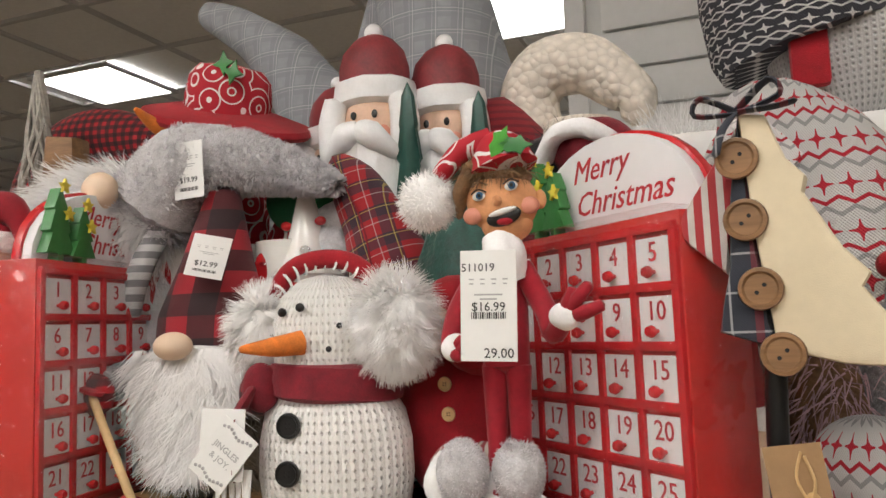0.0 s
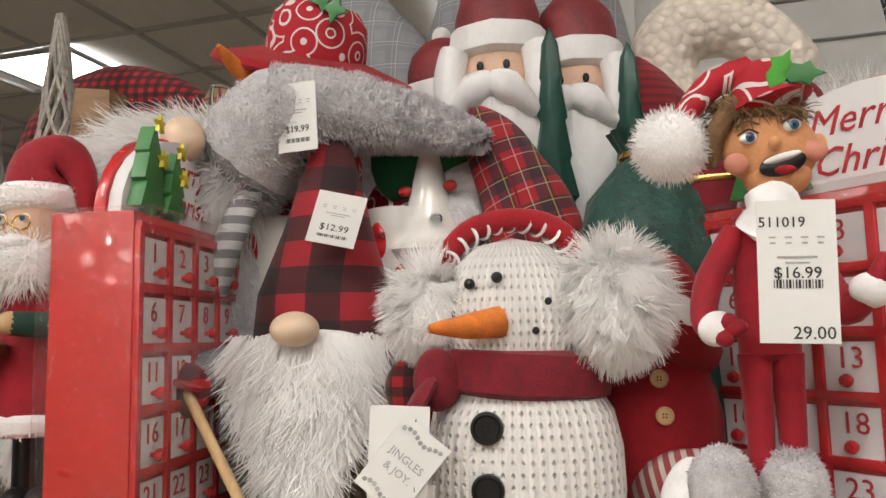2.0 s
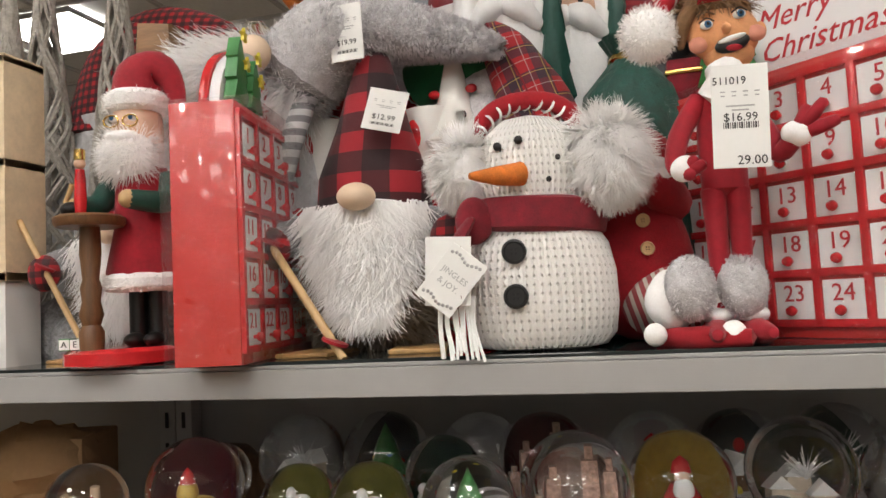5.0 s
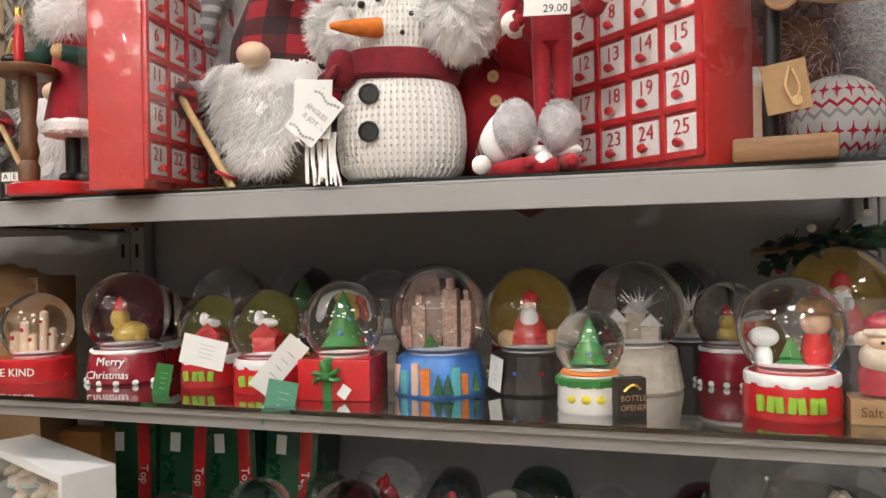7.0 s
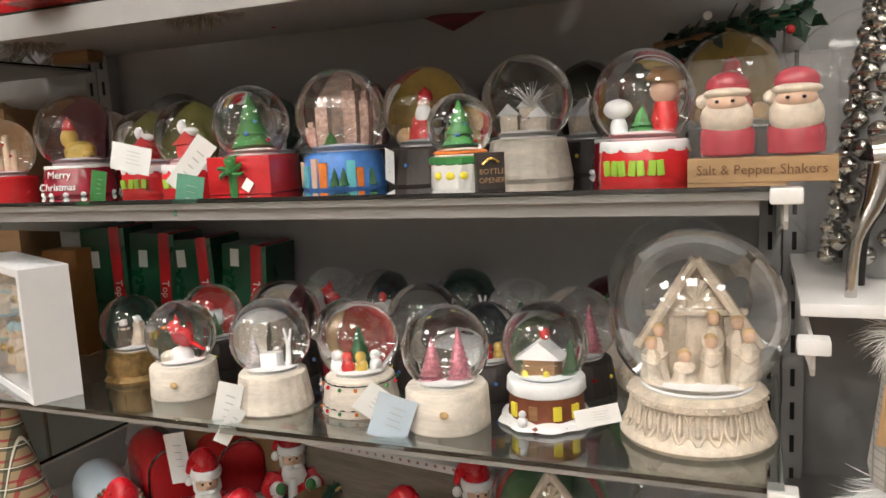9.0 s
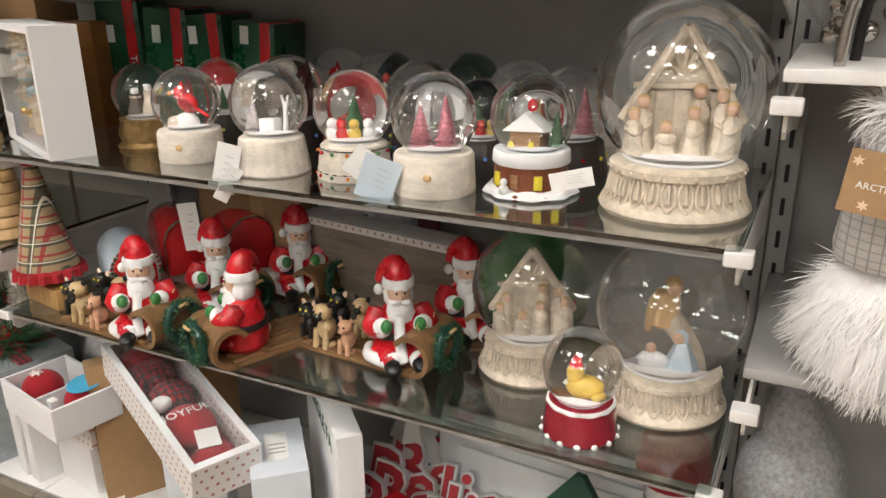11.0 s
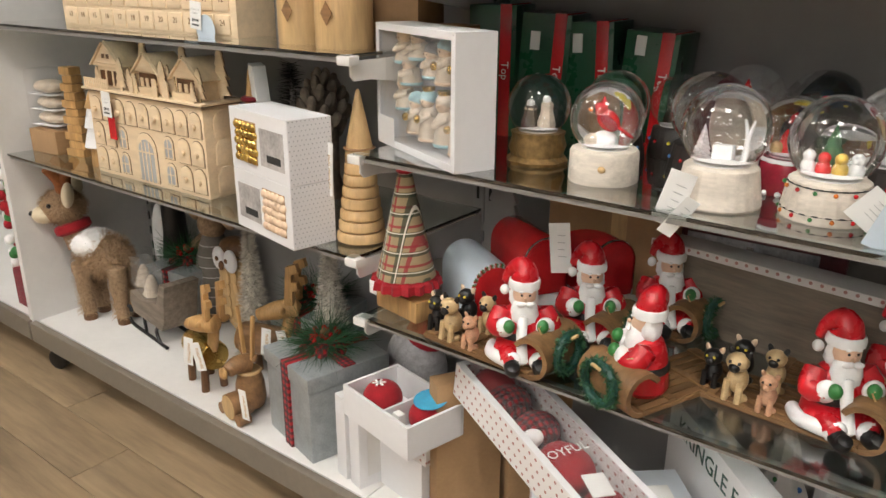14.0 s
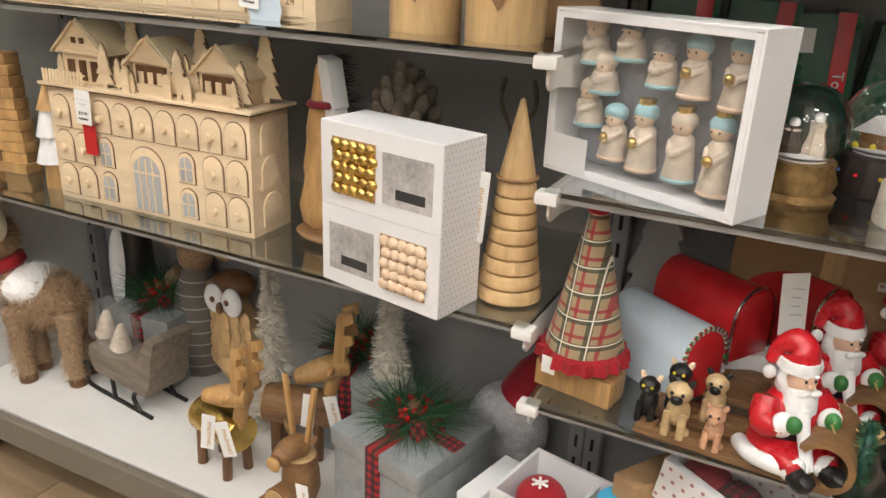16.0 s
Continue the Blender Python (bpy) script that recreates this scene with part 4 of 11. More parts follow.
def snowman_plush():
    t = thing("snowman_plush", (-0.388, 0.706, Z_TOP), 6, "white knitted plush snowman with fluffy earmuffs and wine scarf", "plush snowman")
    body = [(0.045, 0.0), (0.066, 0.004), (0.076, 0.016), (0.08, 0.045), (0.079, 0.08), (0.073, 0.108), (0.06, 0.128), (0.045, 0.135)]
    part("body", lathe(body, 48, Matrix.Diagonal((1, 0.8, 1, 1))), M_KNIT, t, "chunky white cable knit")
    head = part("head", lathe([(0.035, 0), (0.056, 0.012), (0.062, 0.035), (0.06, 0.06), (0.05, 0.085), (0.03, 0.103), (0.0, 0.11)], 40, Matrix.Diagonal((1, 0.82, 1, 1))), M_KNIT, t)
    head.matrix_basis = pose(-0.004, -0.004, 0.138, 0, 0, 0)
    part("nose", tube([(-0.008, -0.047, 0.04), (-0.03, -0.066, 0.037), (-0.055, -0.082, 0.036)], [0.0125, 0.0095, 0.003], 14), M_ORANGE, head, "orange felt carrot nose")
    for x, z in ((-0.03, 0.07), (-0.008, 0.074), (0.03, 0.055), (0.02, 0.033), (-0.045, 0.047)):
        part("eye" if z > 0.06 else "mouth_bead", ball(0.0045 if z > 0.06 else 0.003, at=(x, -math.sqrt(max(0, 1 - (x / 0.061) ** 2)) * 0.049 - 0.001, z), seg=10), M_BLACK, head)
    scarf = part("scarf", lathe([(0.056, 0), (0.069, 0.006), (0.071, 0.022), (0.066, 0.036), (0.052, 0.04)], 36, pose(0, -0.002, 0.118, 0, 4, 0) @ Matrix.Diagonal((1, 0.85, 1, 1)), None, lambda a, i: 1 + 0.025 * math.sin(3 * a + i)), M_WINE_FELT, t, "wine red felt scarf")
    part("scarf_knot", ball(0.02, 0.016, 0.024, (-0.062, -0.04, 0.135), 0.002), M_WINE_FELT, scarf)
    part("scarf_tail", tube([(-0.066, -0.048, 0.135), (-0.083, -0.056, 0.1), (-0.082, -0.06, 0.055)], [0.015, 0.02, 0.019], 10, flat=0.35), M_WINE_FELT, scarf)
    fr2 = bmesh.new()
    rr = random.Random(4)
    for k in range(16):
        x = -0.098 + 0.0023 * k
        tube([(x, -0.06, 0.058), (x + rr.uniform(-.003, .003), -0.062, 0.03), (x + 0.004 + rr.uniform(-.004, .006), -0.068, rr.uniform(-0.006, 0.006))], 0.0016, 6, fr2)
    part("fringe", fr2, M_WFUR, scarf, "white yarn fringe")
    band = part("headband", tube([(-0.062, 0, 0.055), (-0.056, -0.004, 0.09), (-0.035, -0.006, 0.116), (0, -0.008, 0.124), (0.035, -0.006, 0.116), (0.057, -0.004, 0.088), (0.062, 0, 0.05)], 0.0098, 14), M_RED_FELT, head, "striped red knit headband")
    for k in range(15):
        a = math.pi * (0.07 + 0.86 * k / 14)
        c = Vector((0.061 * math.cos(a), -0.007, 0.052 + 0.071 * math.sin(a)))
        out = Vector((math.cos(a), 0, math.sin(a)))
        tan = Vector((-math.sin(a), 0, math.cos(a)))
        ring = [c + 0.0084 * (out * math.cos(q) + Vector((0, 1, 0)) * math.sin(q)) + tan * 0.006 * math.sin(q) for q in (2 * math.pi * i / 8 for i in range(9))]
        part("headband_stripe", tube(ring, 0.0015, 6), M_WFUR, head, "white knitted stripe" if k == 0 else "")
    for x, y, sd, k in ((-0.068, -0.01, 3, 0.85), (0.08, -0.022, 4, 1.1)):
        m = part("earmuff", ball(0.034 * k, 0.028 * k, 0.038 * k, (x, y, 0.056), 0.004), M_WFUR, head, "fluffy white fur earmuff")
        part("fluff", fur(on_ball(6500, 0.034 * k, 0.028 * k, 0.038 * k, (x, y, 0.056), sd), 0.026, 0.3, 0.001, sd, 0.3, 5, 0.5, 0.008, 0.5), M_WSTRAND, m)
    for z in (0.1, 0.056):
        button(t, (-0.022, -0.061 - (0.004 if z < 0.08 else 0), z), 0.0125, M_BLACK)
    tag = part("brand_tag", box(0.045, 0.0015, 0.068, (0, 0, -0.068), 0.0004), M_TAG, t, "white card hang tag", False)
    tag.matrix_basis = pose(-0.085, -0.072, 0.118, 0, 3, 4)
    tag2 = part("hang_tag", box(0.042, 0.001, 0.062, (0, 0, -0.031), 0.0004), M_TAG, t, "tilted white gift tag with lettering", False)
    tag2.matrix_basis = pose(-0.083, -0.077, 0.075, 0, 40, 4)
    for k, s in enumerate(("JINGLES", "& JOY.")):
        writing("word", s, 0.0085, M_GREYINK, tag2, (0, -0.0008, 0.005 - 0.011 * k))
    sw = bmesh.new()
    for k in range(9):
        for z in (0.023, -0.024):
            lathe([(0.0012, 0), (0.0018, 0.0003), (0.0012, 0.0006)], 8, pose(-0.016 + 0.004 * k, -0.0008, z + 0.002 * math.sin(k), 90, 0, 0), sw)
    part("border_print", sw, M_GREYINK, tag2)
    return t


snowman_plush()


def ski_gnome(at, rz, hat_mat, body_mat, label, hat_bend=(0.0, 0.02), hat_h=0.2, fur_n=5200):
    t = thing("ski_gnome", at, rz, label, "gnome", "ski gnomes")
    part("body", ball(0.068, 0.052, 0.075, (0, 0, 0.07), 0.004), body_mat, t, "brown streaked fur body")
    part("body_fur", fur(on_ball(3600, 0.068, 0.052, 0.075, (0, 0, 0.07), 5), 0.03, 1.2, 0.0008, 6, 0.6, 4, 0.7), M_BSTRAND, t)
    part("vest", ball(0.066, 0.05, 0.05, (0, 0.006, 0.12), 0.002), M_GREYKNIT, t, "grey wool vest")
    part("hat", tube([(0, 0.0, 0.15), (0.0, 0.002, 0.2), (hat_bend[0] * 0.3, 0.01, 0.26), (hat_bend[0] * 0.7, 0.02, 0.15 + hat_h * 0.8), (hat_bend[0], 0.03, 0.15 + hat_h)], [0.058, 0.054, 0.037, 0.022, 0.01], 24), hat_mat, t, "tall black and red check hat")
    beard = part("beard", tube([(0, -0.035, 0.155), (0.0, -0.05, 0.11), (0.004, -0.056, 0.05)], [0.05, 0.044, 0.014], 16, flat=0.6), M_WFUR, t, "long fluffy white beard")
    pts = []
    rr = random.Random(9)
    for i in range(fur_n):
        k = (i + 0.5) / fur_n
        z = 0.165 - 0.115 * k ** 0.9
        half = 0.06 * (1 - 0.72 * k ** 1.2)
        x = rr.uniform(-1, 1) * half
        y = -0.04 - 0.025 * math.sqrt(max(0, 1 - (x / 0.065) ** 2))
        pts.append((Vector((x, y, z)), Vector((x * 7, -0.55, 0.1)).normalized()))
    part("beard_fur", fur(pts, 0.044, 0.6, 0.0011, 8, 0.25, 6, 0.35, 0.008, 0.75), M_WSTRAND, beard)
    part("nose", ball(0.0175, 0.0175, 0.015, (0.0, -0.078, 0.168), seg=24), M_NOSE, t, "round pale wooden nose")
    for sx in (-1, 1):
        arm = part("arm", tube([(sx * 0.05, -0.005, 0.14), (sx * 0.078, -0.03, 0.132), (sx * 0.084, -0.06, 0.125)], [0.024, 0.021, 0.019], 12), M_GREYKNIT, t, "grey knit sleeve")
        part("mitten", ball(0.02, 0.02, 0.024, (sx * 0.084, -0.074, 0.118), 0.002), M_BUFFSMALL, arm, "red and black check mitten")
        part("ski", box(0.05, 0.12, 0.005, (sx * 0.045, -0.035, 0.0), 0.002, rz=sx * 6), M_HONEYWOOD, t, "flat wooden ski")
    pole = part("ski_pole", tube([(-0.118, -0.066, 0.19), (-0.062, -0.095, 0.095), (-0.006, -0.122, 0.0)], 0.004, 10), M_TANWOOD, t, "wooden ski pole")
    part("pole_ring", lathe([(0.004, 0), (0.013, 0.001), (0.013, 0.005), (0.004, 0.006)], 18, pose(-0.079, -0.087, 0.122, 0, 25, 0)), M_RED_FELT, pole, "red felt ring")
    part("pole_ring", lathe([(0.004, 0), (0.012, 0.001), (0.012, 0.004), (0.004, 0.005)], 18, pose(-0.015, -0.118, 0.014, 0, 25, 0)), M_RED_FELT, pole)
    return t


g = ski_gnome((-0.6, 0.79, Z_TOP), 6, M_BUFFALO, M_BRFUR, "ski gnome in tall black and red check hat with white beard", (0.0, 0.02), 0.22)
g.scale = (1.28, 1.1, 1.06)
price_tag(g, (0.032, -0.06, 0.285), 0.036, 0.046, "$12.99", 14, 14)
g = ski_gnome((-0.99, 0.83, Z_TOP), 20, M_BUFFALO, M_PFUR, "grey and pink fur ski gnome beside the nutcracker", (0.03, 0.02), 0.16, 1500)
price_tag(g, (0.135, -0.13, 0.2), 0.044, 0.075, "$12.99", -20, -3)


def lying_gnome():
    t = thing("lying_gnome", (-0.72, 0.83, Z_TOP), 0, "grey plush gnome with curved fur hat lying over other goods", "gnome")
    part("hat", tube([(0.015, -0.02, 0.36), (0.06, -0.015, 0.405), (0.13, 0.0, 0.412), (0.2, 0.0, 0.393), (0.25, -0.01, 0.376), (0.275, -0.015, 0.366)], [0.062, 0.06, 0.043, 0.03, 0.02, 0.011], 24, rough=0.004, freq=60), M_GFUR, t, "grey short-pile fur hat")
    part("hat_fur", fur(on_tube(15000, [(0.0, -0.02, 0.35), (0.06, -0.015, 0.405), (0.13, 0.0, 0.412), (0.2, 0.0, 0.393), (0.25, -0.01, 0.376), (0.285, -0.015, 0.362)], [0.062, 0.06, 0.043, 0.03, 0.02, 0.009], 3), 0.0085, 0.2, 0.0009, 3, 0.45, 3, 0.5, 0.005), M_GSTRAND, t)
    b = part("beard", ball(0.115, 0.065, 0.085, (-0.095, -0.01, 0.335), 0.008), M_WFUR, t, "long white fur beard")
    pts = on_ball(8000, 0.118, 0.068, 0.088, (-0.095, -0.01, 0.335), 5)
    pts = [(p, (n + Vector((-0.8, -0.2, 0.0))).normalized()) for p, n in pts]
    part("beard_fur", fur(pts, 0.05, 0.5, 0.0011, 6, 0.3, 5, 0.45, 0.011, 0.4), M_WSTRAND, b)
    part("nose", ball(0.024, 0.02, 0.024, (-0.017, -0.085, 0.375), seg=24), M_NOSE, t, "round pale wooden nose")
    part("body", ball(0.055, 0.07, 0.1, (-0.02, 0.03, 0.2), 0.006), M_GFUR, t, "grey plush body")
    part("foot", ball(0.09, 0.07, 0.1, (-0.03, 0.05, 0.1), 0.004), M_GFUR, t)
    part("leg", tube([(0.03, -0.03, 0.33), (0.022, -0.06, 0.27), (0.005, -0.06, 0.22)], 0.015, 12), M_GSTRIPE, t, "grey and white striped leg")
    price_tag(t, (0.098, -0.06, 0.43), 0.043, 0.072, "$19.99", 2, -2)


lying_gnome()


def red_hat_snowman():
    t = thing("snowman_figure", (-0.672, 0.93, Z_TOP + 0.02), 0, "white snowman in red felt brimmed hat with scroll print", "plush snowman")
    part("body", lathe([(0.06, -0.02), (0.085, 0.03), (0.09, 0.12), (0.07, 0.22), (0.05, 0.28)], 28), M_WFUR, t)
    part("head", ball(0.062, 0.058, 0.06, (0, 0, 0.43), 0.001), M_WFUR, t)
    part("neck", lathe([(0.05, 0.27), (0.055, 0.4)], 20), M_SCROLL, t)
    for x in (-0.02, 0.024):
        part("eye", ball(0.006, 0.004, 0.006, (x, -0.056, 0.452), seg=12), M_BLACK, t)
    part("brim", lathe([(0.05, 0.0), (0.118, -0.02), (0.122, -0.014), (0.118, -0.006), (0.05, 0.012)], 40, pose(0, -0.01, 0.49, 16, 18, 0) @ Matrix.Diagonal((1, 0.9, 1, 1)), None, lambda a, i: 1 + 0.06 * math.sin(2 * a + 1)), M_RED_FELT, t, "wide red felt brim")
    part("crown", lathe([(0.062, 0), (0.062, 0.02), (0.058, 0.05), (0.045, 0.066), (0, 0.072)], 32, pose(0, -0.01, 0.49, 10, 16, 0)), M_SCROLL, t, "scroll printed crown")
    part("nose", tube([(-0.04, -0.06, 0.44), (-0.055, -0.1, 0.46), (-0.06, -0.13, 0.475)], [0.014, 0.01, 0.003], 12), M_ORANGE, t, "orange carrot nose")
    for k, (x, z) in enumerate(((0.04, 0.54), (0.055, 0.525))):
        part("leaf", plate(star_outline(0.018, 0, 0, 4), 0.003, (x, -0.07, z), 0.0004, ry=20 * k), M_GREEN, t, "green felt leaf")


red_hat_snowman()


def carved_santa(at, h, rz, tree=True):
    s = h / 0.5
    t = thing("carved_santa", at, rz, "carved wooden santa with red cap, white beard and dark green tree", "santa figure", "carved wooden santas")
    part("body", lathe([(0.075, 0), (0.078, 0.1), (0.072, 0.25), (0.058, 0.36)], 10, Matrix.Diagonal((s, s * 0.7, s, 1))), SHARED["worn"], t, "worn red painted coat")
    face = part("face", ball(0.048 * s, 0.04 * s, 0.05 * s, (0, -0.006, 0.39 * s), seg=20), M_SKIN, t, "painted wooden face")
    for x in (-0.016, 0.016):
        part("eye", ball(0.0045 * s, 0.003, 0.005 * s, (x * s, -0.044 * s, 0.4 * s), seg=10), M_BLACK, face)
        part("cheek", ball(0.011 * s, 0.004, 0.01 * s, (x * 1.6 * s, -0.0385 * s, 0.378 * s), seg=12), SHARED["cheek"], face)
    part("nose", ball(0.009 * s, 0.012 * s, 0.011 * s, (0, -0.047 * s, 0.383 * s), seg=12), M_SKIN, face)
    beard = bmesh.new()
    lathe([(0.004, 0.12), (0.03, 0.17), (0.05, 0.25), (0.06, 0.33), (0.058, 0.362), (0.03, 0.372)], 28, pose(0, -0.022 * s, 0) @ Matrix.Diagonal((s, s * 0.8, s, 1)), beard, lambda a, i: 1 + 0.05 * math.sin(13 * a + i))
    for sx in (-1, 1):
        tube([(0, -0.066 * s, 0.376 * s), (sx * 0.022 * s, -0.066 * s, 0.37 * s), (sx * 0.05 * s, -0.05 * s, 0.35 * s)], [0.012 * s, 0.017 * s, 0.008 * s], 10, beard)
        tube([(sx * 0.05 * s, -0.026 * s, 0.42 * s), (sx * 0.056 * s, -0.03 * s, 0.385 * s), (sx * 0.05 * s, -0.03 * s, 0.32 * s)], [0.019 * s, 0.021 * s, 0.019 * s], 10, beard)
    part("beard", beard, M_SNOW, t, "carved white painted beard")
    part("brim", lathe([(0.05, 0.415), (0.061, 0.42), (0.063, 0.432), (0.061, 0.444), (0.05, 0.448)], 16, Matrix.Diagonal((s, s * 0.8, s, 1)), None, lambda a, i: 1 + 0.03 * math.sin(7 * a)), M_SNOW, t, "white cap brim")
    part("cap", lathe([(0.054, 0.445), (0.054, 0.462), (0.047, 0.482), (0.03, 0.498), (0.012, 0.505)], 12, Matrix.Diagonal((s, s * 0.8, s, 1))), SHARED["worn"], t, "worn red cap")
    part("pompom", ball(0.014 * s, 0.012 * s, 0.011 * s, (0, 0, 0.509 * s), 0.002), M_SNOW, t)
    if tree:
        part("held_tree", lathe([(0.01, 0.05), (0.012, 0.1)] + [q for k in range(8) for q in ((0.04 * (1 - 0.095 * k), 0.115 + 0.038 * k), (0.029 * (1 - 0.1 * k), 0.148 + 0.038 * k))] + [(0, 0.43)], 16, pose(0.068 * s, -0.05 * s, 0) @ Matrix.Diagonal((s, s * 0.7, s, 1)), None, lambda a, i: 1 + 0.1 * math.sin(6 * a + 0.8 * i)), M_DKGREEN, t, "carved dark green tree")
    t.scale = (0.8, 0.85, 1.0)
    return t


SHARED = {}
SHARED["worn"] = mat("worn_red_wood", (0.2, 0.02, 0.025), 0.6, var=0.4, scale=30, bs=80, bstr=0.5)
SHARED["cheek"] = mat("rosy_paint", (0.62, 0.25, 0.17), 0.5, var=0.1)
carved_santa((-0.447, 0.95, Z_TOP), 0.592, 4)
carved_santa((-0.53, 1.0, Z_TOP), 0.545, 0, False)
carved_santa((-0.36, 1.0, Z_TOP), 0.58, 0)

# red tartan cone hat
t = thing("tartan_hat", (-0.4, 0.87, Z_TOP), 0, "red tartan cloth gnome hat leaning between other goods", "gnome hat")
part("cone", tube([(0.02, 0.0, 0.02), (0.012, 0, 0.2), (-0.005, 0, 0.3), (-0.034, -0.01, 0.365), (-0.056, -0.02, 0.405)], [0.06, 0.058, 0.047, 0.032, 0.012], 28, rough=0.003, freq=25), M_TARTAN, t)
part("brim_roll", tube([(0.02 + 0.058 * math.cos(2 * math.pi * k / 14), 0.058 * math.sin(2 * math.pi * k / 14), 0.03) for k in range(15)], 0.014, 10, rough=0.002), M_WFUR, t, "white plush brim")
part("seam", tube([(0.012, -0.0595, 0.2), (-0.005, -0.0485, 0.3), (-0.034, -0.0435, 0.365), (-0.056, -0.032, 0.405)], 0.0012, 6), M_WINE_FELT, t, "stitched seam")

# ceramic gnome with bulbs, behind the snowman
t = thing("ceramic_gnome", (-0.51, 0.865, Z_TOP + 0.2), 0, "white glazed ceramic gnome with small coloured bulbs", "ceramic gnome")
part("hat", lathe([(0.04, 0.05), (0.046, 0.06), (0.036, 0.075), (0.022, 0.12), (0.013, 0.16), (0.009, 0.178), (0, 0.183)], 28, None, None, lambda a, i: 1 + (0.08 * math.sin(5 * a) if i < 2 else 0)), M_CERAMIC, t)
part("body", lathe([(0.035, -0.2), (0.045, -0.19), (0.045, 0.04), (0.035, 0.052)], 24), M_RED_GLOSS, t, "red glazed body")
for x, z, m in ((-0.024, 0.125, M_RED_GLOSS), (0.026, 0.128, M_RED_GLOSS), (-0.045, 0.075, M_CLEARGLASS), (0.045, 0.078, M_RED_GLOSS), (0.015, 0.09, M_CLEARGLASS)):
    part("bulb", ball(0.008, 0.006, 0.006, (x, -0.012 - 0.02 * (z < 0.1), z), seg=10), m, t, "small glass bulb")

# mugs standing on a gift tin
t = thing("gift_tin", (-0.6, 0.9, Z_TOP), 0, "white and red printed gift tin", "tin")
part("body", box(0.24, 0.11, 0.2, (0, 0, 0), 0.006), M_CERAMIC, t)
part("lid", box(0.245, 0.115, 0.02, (0, 0, 0.2), 0.006), M_RED_GLOSS, t, "red lid")
for x in (-0.695, -0.62, -0.545):
    t = thing("mug", (x, 0.865, Z_TOP + 0.221), 0, "white ceramic mug with red print", "mug", "white mugs")
    part("cup", lathe([(0.025, 0), (0.033, 0.004), (0.036, 0.05), (0.037, 0.085), (0.034, 0.085), (0.032, 0.05), (0.028, 0.008), (0, 0.008)], 28), M_CERAMIC, t)
    part("handle", tube([(0.034, 0, 0.07), (0.056, 0, 0.065), (0.058, 0, 0.035), (0.035, 0, 0.02)], 0.005, 10), M_CERAMIC, t)
    part("print", ball(0.012, 0.004, 0.02, (-0.012, -0.033, 0.05), seg=10), M_RED_GLOSS, t, "red printed figure")

# green and grey stocking figure behind
t = thing("elf_plush", (-0.575, 0.95, Z_TOP + 0.0), 0, "green and red plush with grey fur cuffs", "plush")
part("body", ball(0.07, 0.06, 0.19, (0, 0, 0.18), 0.002), M_SCROLL, t, "red scroll print cloth")
part("arm", tube([(0.0, -0.03, 0.36), (0.06, -0.05, 0.37), (0.1, -0.06, 0.345)], [0.035, 0.034, 0.028], 14), mat("green_fleece", (0.015, 0.14, 0.055), 0.95, var=0.2, sheen=0.4), t, "green fleece sleeve")
part("cuff", ball(0.036, 0.03, 0.026, (0.105, -0.065, 0.335), 0.003), M_GFUR, t, "grey fur cuff")
part("mitten", ball(0.032, 0.03, 0.036, (0.1, -0.07, 0.295), 0.002), M_GFUR, t)


